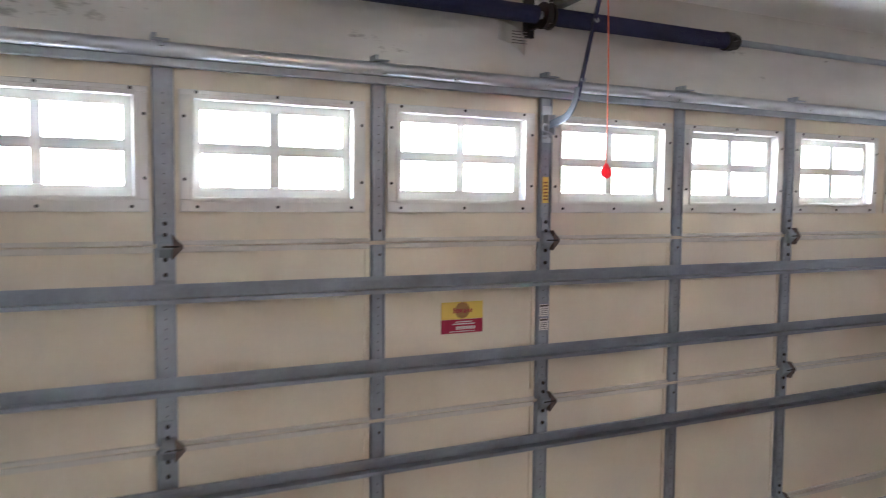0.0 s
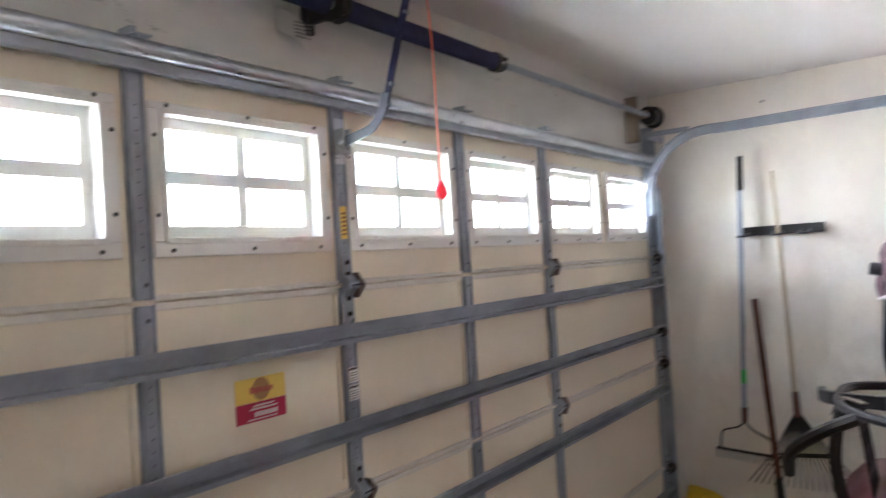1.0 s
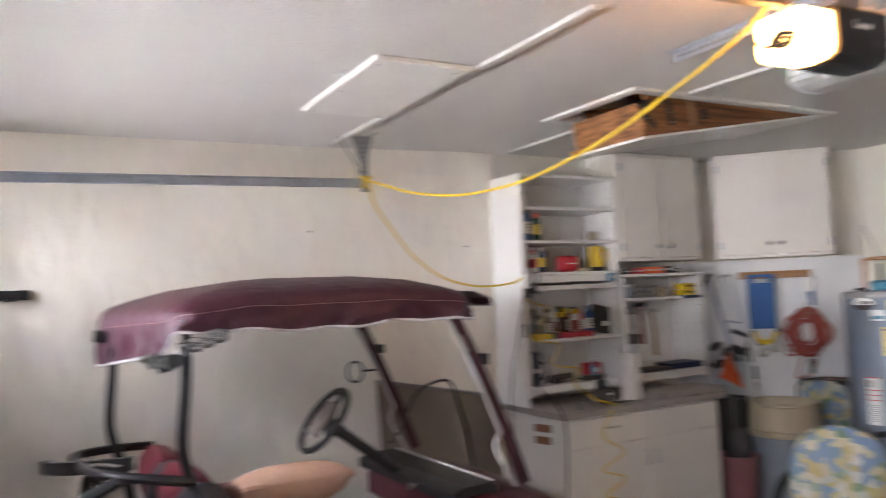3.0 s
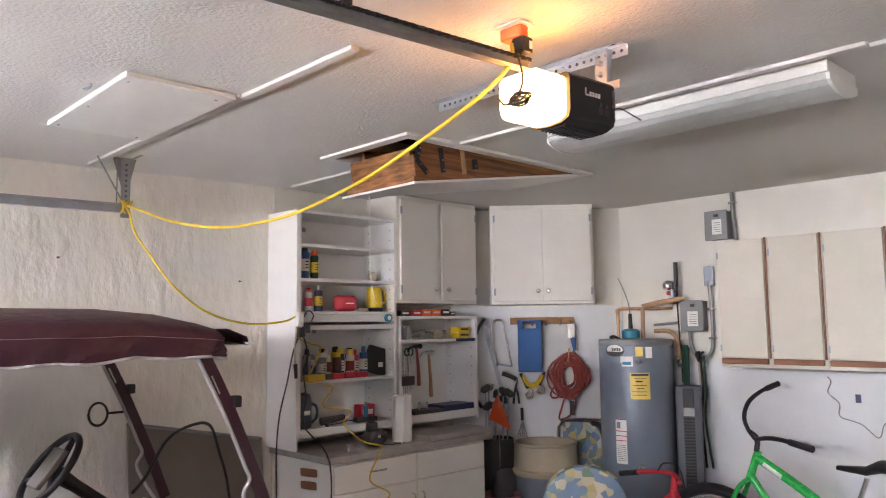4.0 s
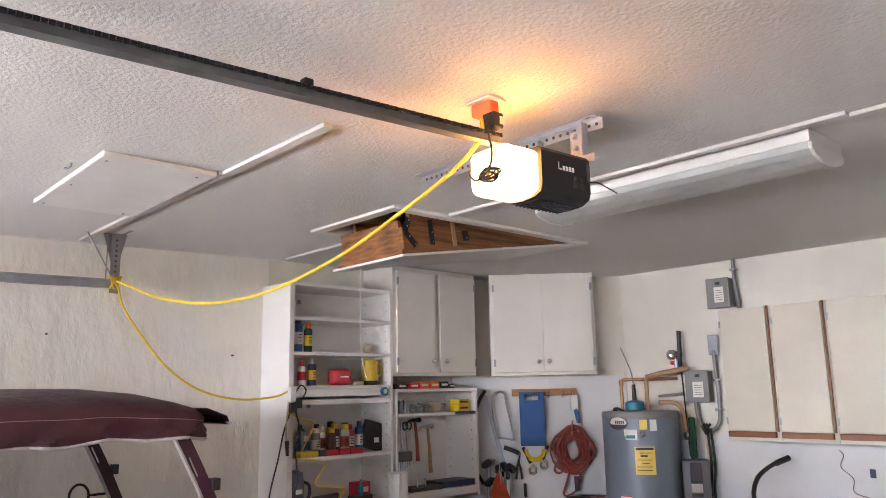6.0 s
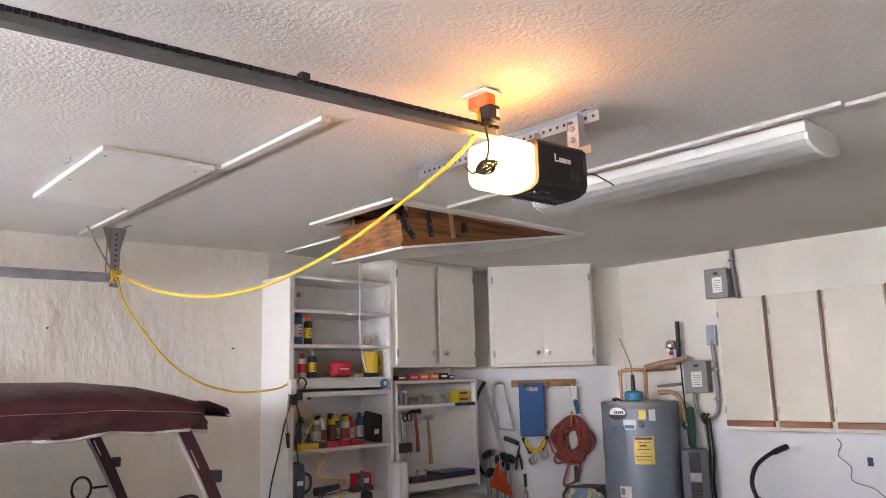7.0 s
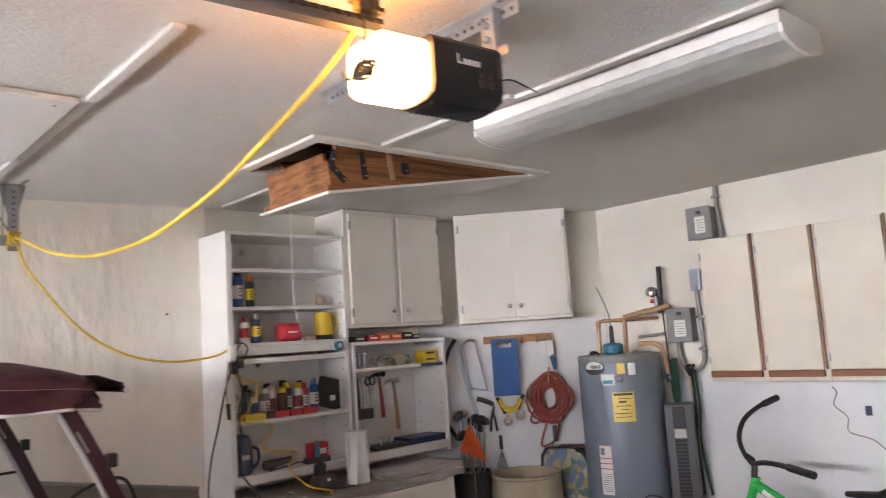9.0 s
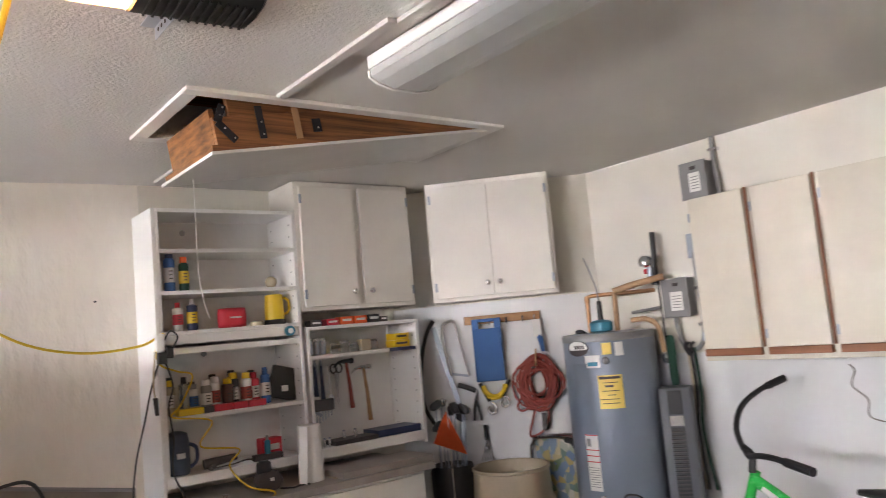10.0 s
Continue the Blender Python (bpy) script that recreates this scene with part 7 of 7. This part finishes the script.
part("roll", lathe([(0.013, -0.01), (0.026, -0.01), (0.026, 0.01), (0.013, 0.01)], (3.894, -1.745, 1.708), 20, "x"), TEAL, tr_)
part("core", lathe([(0.0128, -0.011), (0.0145, -0.011), (0.0145, 0.011), (0.0128, 0.011)], (3.894, -1.745, 1.708), 16, "x"), PAPER, tr_)

# shelf of cans and bottles
row = [(-1.115, 0.024, 0.16, DRIED, BLACK, PAPER, "brown bottle"), (-1.165, 0.026, 0.17, BEIGE, YELLOW, PAPER, "pale sprayer bottle"), (-1.225, 0.024, 0.18, BOTTLE, BLACK, None, "clear plastic bottle"), (-1.28, 0.024, 0.14, PAPER, BOX_GREY, BLUE, "white spray can"),
       (-1.335, 0.027, 0.155, BOX_GREY, PAPER, PAPER, "grey spray can"), (-1.39, 0.026, 0.165, PAPER, PAPER, CORD_RED, "white spray can"), (-1.445, 0.028, 0.15, DRIED, YELLOW, DRIED, "dark can"), (-1.49, 0.027, 0.175, BLACK, YELLOW, PAPER, "black spray can"),
       (-1.545, 0.027, 0.17, PAPER, YELLOW, CORD_RED, "white and red can"), (-1.60, 0.028, 0.165, RED, RED, PAPER, "red bottle"), (-1.65, 0.025, 0.185, BLUE, BLUE, PAPER, "blue bottle")]
for i, (y, r, h, m1, m2, bd, nm) in enumerate(row):
    can(4.03 + 0.03 * (i % 2), y, 1.346, r, h, m1, m2, nm + " among cans on the crowded shelf", bd, "spray can" if "can" in nm else "bottle", 0.55 if "bottle" in nm else 0.75)
for i, (y, r, h, m1, m2, bd, nm) in enumerate(row[1::2]):
    can(4.14, y - 0.02, 1.346, r, h * 1.06, m2 if m2 is not BOTTLE else BEIGE, BLACK, nm + " at the back of the shelf", bd, "spray can", 0.7)
bx = thing("black_case", (4.02, -1.74, 1.346), "black case leaning against the shelf side", "case")
part("case", moved(boxes((-0.09, 0.09, -0.02, 0.02, 0.0, 0.17), bevel=0.006), Matrix.Translation((4.03, -1.745, 1.352)) @ Matrix.Rotation(radians(78), 4, "Z") @ Matrix.Rotation(radians(-16), 4, "Y")), BLACK, bx)
part("sticker", boxes((3.94, 3.942, -1.735, -1.70, 1.40, 1.43)), PAPER, bx)
for y0, y1, m_ in ((-1.28, -1.16, YELLOW), (-1.33, -1.285, INK), (-1.42, -1.335, RED), (-1.50, -1.43, RED), (-1.60, -1.51, RED)):
    carton(3.915, 3.975, y0, y1, 1.346, 1.378, m_, "small coloured parts tray on the shelf edge", None, "parts_tray", "tray")

# bottom shelf and worktop
pt_ = thing("pitcher", (4.0, -1.16, 1.071), "dark blue-grey plastic jug with a handle", "jug")
part("jug", lathe([(0.052, 1.072), (0.058, 1.08), (0.058, 1.22), (0.05, 1.262), (0.02, 1.275)], (3.99, -1.165, 0), 22), mat("slate plastic", (0.05, 0.065, 0.10), 0.45), pt_, smooth=True)
part("handle", rod(smooth_path([(3.965, -1.215, 1.21), (3.955, -1.245, 1.19), (3.955, -1.245, 1.13), (3.965, -1.215, 1.10)], 4), 0.009, 8), BLUE_DARK, pt_)
part("sticker", boxes((3.9305, 3.934, -1.185, -1.145, 1.15, 1.175)), PAPER, pt_)
mg = thing("glue_gun", (3.97, -1.38, 1.071), "dark tangled glue gun and cord on the lower shelf", "tool")
part("barrel", rod([(3.96, -1.28, 1.10), (3.95, -1.44, 1.115)], [0.024, 0.016], 10), INK, mg, smooth=True)
part("handle", rod([(3.955, -1.34, 1.10), (3.93, -1.30, 1.078)], 0.014, 8), INK, mg)
part("trigger_cord", rod(smooth_path([(3.93, -1.30, 1.08), (3.95, -1.42, 1.08), (3.98, -1.5, 1.085), (3.96, -1.56, 1.08)]), 0.004, 6), INK, mg)
carton(3.98, 4.05, -1.70, -1.59, 1.071, 1.17, RED, "red tool packet standing on the lower shelf", PAPER)
can(3.95, -1.605, 1.071, 0.015, 0.12, TEAL, BOX_GREY, "slim grey-teal glue tube on the shelf", None, "tube", 0.5)
carton(3.93, 3.98, -1.68, -1.53, 1.071, 1.10, INK, "flat black box on the lower shelf")
ptw = thing("paper_towel_roll", (3.78, -1.755, 0.953), "upright white paper towel roll on the worktop", "paper towel")
part("roll", lathe([(0.018, 0.954), (0.062, 0.954), (0.063, 0.96), (0.058, 1.225), (0.055, 1.23), (0.018, 1.23)], (3.78, -1.755, 0), 28), PAPER, ptw, smooth=True)
part("loose_sheet", flat_bar([(3.735, -1.705, 1.225), (3.725, -1.69, 1.05), (3.715, -1.675, 0.955)], 0.05, 0.002, (1, 0.4, 0)), PAPER, ptw)
ca = thing("bench_grinder", (3.74, -1.50, 0.953), "small black power tool on the worktop", "power tool")
part("body", moved(cushion(Matrix.Identity(4), 0.10, 0.12, 0.10, 0.2), Matrix.Translation((3.74, -1.505, 1.005))), INK, ca, smooth=True)
part("head", lathe([(0.03, 1.04), (0.036, 1.05), (0.034, 1.09), (0.02, 1.10)], (3.745, -1.49, 0), 16), BLACK, ca, smooth=True)
part("label", boxes((3.688, 3.691, -1.515, -1.495, 1.01, 1.025)), PAPER, ca)
part("lead", rod(smooth_path([(3.73, -1.56, 0.96), (3.70, -1.62, 0.957), (3.74, -1.68, 0.957), (3.70, -1.70, 0.957), (3.72, -1.64, 0.958)], 5), 0.004, 6), BLACK, ca)
cp = thing("cup_hook", (3.68, -1.27, 0.953), "tiny chrome fitting on the worktop", "fitting")
part("cup", lathe([(0.014, 0.953), (0.016, 0.96), (0.01, 0.985), (0.014, 0.995)], (3.68, -1.27, 0), 12), CHROME, cp, smooth=True)
carton(3.70, 3.78, -2.02, -1.84, 0.953, 0.956, BEIGE, "thin sheet of cardboard on the worktop", None, "cardboard", "cardboard")

# tool shelf
for y, w_, h, m_ in ((-1.885, 0.07, 0.032, INK), (-1.985, 0.075, 0.035, RED), (-2.07, 0.08, 0.042, NEON), (-2.16, 0.08, 0.042, NEON), (-2.25, 0.075, 0.045, BLACK), (-2.33, 0.05, 0.03, INK)):
    carton(3.93, 4.0, y - w_, y, 1.721, 1.721 + h, m_, "small hardware carton on top of the tool shelf", PAPER)
for y in (-1.885, -1.925, -1.965):
    can(3.96, y, 1.566, 0.015, 0.09, GALV, CHROME, "little metal canister on the tool shelf", None, "canister", 0.95)
for y, h in ((-2.05, 0.055), (-2.11, 0.065), (-2.17, 0.05), (-2.30, 0.06)):
    can(3.98, y, 1.566, 0.026, h, BOTTLE, BOX_GREY, "clear jar of hardware on the tool shelf", None, "jar", 0.85)
carton(3.94, 4.0, -2.26, -2.20, 1.566, 1.63, BEIGE, "tan carton on the tool shelf")
carton(3.93, 4.02, -2.52, -2.41, 1.566, 1.605, YELLOW, "yellow hardware box on the tool shelf", INK)
carton(3.93, 4.02, -2.515, -2.415, 1.606, 1.645, YELLOW, "yellow hardware box stacked on another", INK)
carton(3.9, 3.925, -2.54, -2.36, 1.545, 1.565, BLUE_DARK, "navy strip tray on the shelf edge")


def hammer(y, zt, m_h, head, label, l=0.27):
    h_ = thing("hammer", (4.16, y, zt), label, "hammer", "hung hammers")
    part("handle", rod([(4.16, y, zt), (4.155, y - 0.012, zt - l * 0.5), (4.155, y - 0.02, zt - l)], [0.009, 0.011, 0.014], 8), m_h, h_, smooth=True)
    b_ = lathe([(0.016, -0.045), (0.017, -0.03), (0.012, -0.02), (0.013, 0.02)], (4.16, y, zt), 12, "y")
    tube(b_, smooth_path([(4.16, y + 0.02, zt), (4.16, y + 0.055, zt - 0.005), (4.16, y + 0.085, zt - 0.03)], 4), [0.011, 0.0105, 0.010, 0.009, 0.008, 0.006, 0.005, 0.004, 0.003], 8)
    part("head", b_, head, h_, smooth=True)


hammer(-2.215, 1.51, CORD_RED, BLACK_METAL, "claw hammer with a red and black grip")
hammer(-2.33, 1.465, WOOD_EDGE, CHROME, "claw hammer with a wooden handle", 0.31)
for k, (y, l) in enumerate(((-1.985, 0.16), (-2.015, 0.17), (-2.055, 0.21))):
    w_ = thing("pliers", (4.17, y, 1.5), "navy handled pliers hung on the shelf back", "pliers", "hung pliers")
    for d_ in (-0.007, 0.007):
        part("handle", rod([(4.17, y + d_ * 0.4, 1.50), (4.165, y + d_, 1.50 - l)], [0.006, 0.008], 8), BLUE_DARK, w_)
    part("jaw", rod([(4.17, y, 1.50), (4.17, y, 1.535)], [0.011, 0.004], 8), GALV, w_)
sc = thing("scissors", (4.17, -2.15, 1.48), "black handled scissors hung point down", "scissors")
for d_ in (-0.018, 0.018):
    part("loop", rod([(4.165, -2.15 + d_ + 0.02 * math.cos(t), 1.475 + 0.026 * math.sin(t)) for t in [2 * math.pi * k / 14 for k in range(15)]], 0.0055, 6), INK, sc)
    part("blade", rod([(4.165, -2.15 + d_ * 0.6, 1.45), (4.168, -2.15 - d_ * 0.2, 1.27)], [0.008, 0.002], 6), CHROME, sc)
wr = thing("wrench", (4.17, -2.10, 1.45), "slim chrome wrench on the shelf back", "wrench")
part("shaft", rod([(4.168, -2.10, 1.50), (4.168, -2.105, 1.33)], 0.006, 8), CHROME, wr)
part("ring", lathe([(0.010, -0.004), (0.02, -0.004), (0.02, 0.004), (0.010, 0.004)], (4.168, -2.105, 1.31), 16, "x"), CHROME, wr)
ck = thing("square", (4.17, -1.93, 1.4), "steel try square hung on the shelf back", "square")
part("blade", flat_bar([(4.17, -1.91, 1.50), (4.17, -1.93, 1.30), (4.17, -2.04, 1.22)], 0.018, 0.003, (0, 1, 0.5)), GALV, ck)
hk = thing("hex_key_set", (3.93, -1.86, 1.33), "black hex key holder on the shelf side", "hex keys")
part("holder", boxes((3.92, 3.96, -1.99, -1.87, 1.27, 1.33), bevel=0.006), INK, hk)
for k in range(6):
    part("key", rod([(3.935, -1.885 - 0.018 * k, 1.28), (3.935, -1.885 - 0.018 * k, 1.20 + 0.008 * k)], 0.003, 5), GALV, hk)
carton(3.93, 4.10, -2.55, -2.26, 1.076, 1.115, BLUE_DARK, "flat navy tool case on the lower tool shelf")
carton(3.92, 4.05, -2.25, -1.98, 1.076, 1.10, INK, "flat dark tray of tools")
for k, y in enumerate((-1.90, -1.93, -1.96, -2.05, -2.12)):
    can(3.95, y, 1.101 if y < -1.98 else 1.076, 0.008, 0.05, CHROME, GALV, "small chrome socket on the tray", None, "socket", 0.9)
for p in ((4.20, -1.32, 2.27), (4.20, -1.40, 1.63)):
    tagged(part("cable_plug", lathe([(0.016, 0.0), (0.014, 0.01), (0.006, 0.013)], (p[0] + 0.014, p[1], p[2]), 12, "x"), BOX_GREY), "small round grey stud on the shelf back", "stud", "shelf studs")
# bare patches on the cabinet's end
for z, y0, l in ((0.84, 0, 0.17), (0.77, 0, 0.16)):
    tagged(part("bare_patch", moved(cushion(Matrix.Identity(4), l, 0.045, 0.002, 0.1, 8), Matrix.Translation((3.86, -1.1295, z)) @ Matrix.Rotation(radians(4), 4, "Y") @ Matrix.Rotation(radians(90), 4, "X")), OAK), "worn brown patch on the cabinet's painted end", "worn patch")
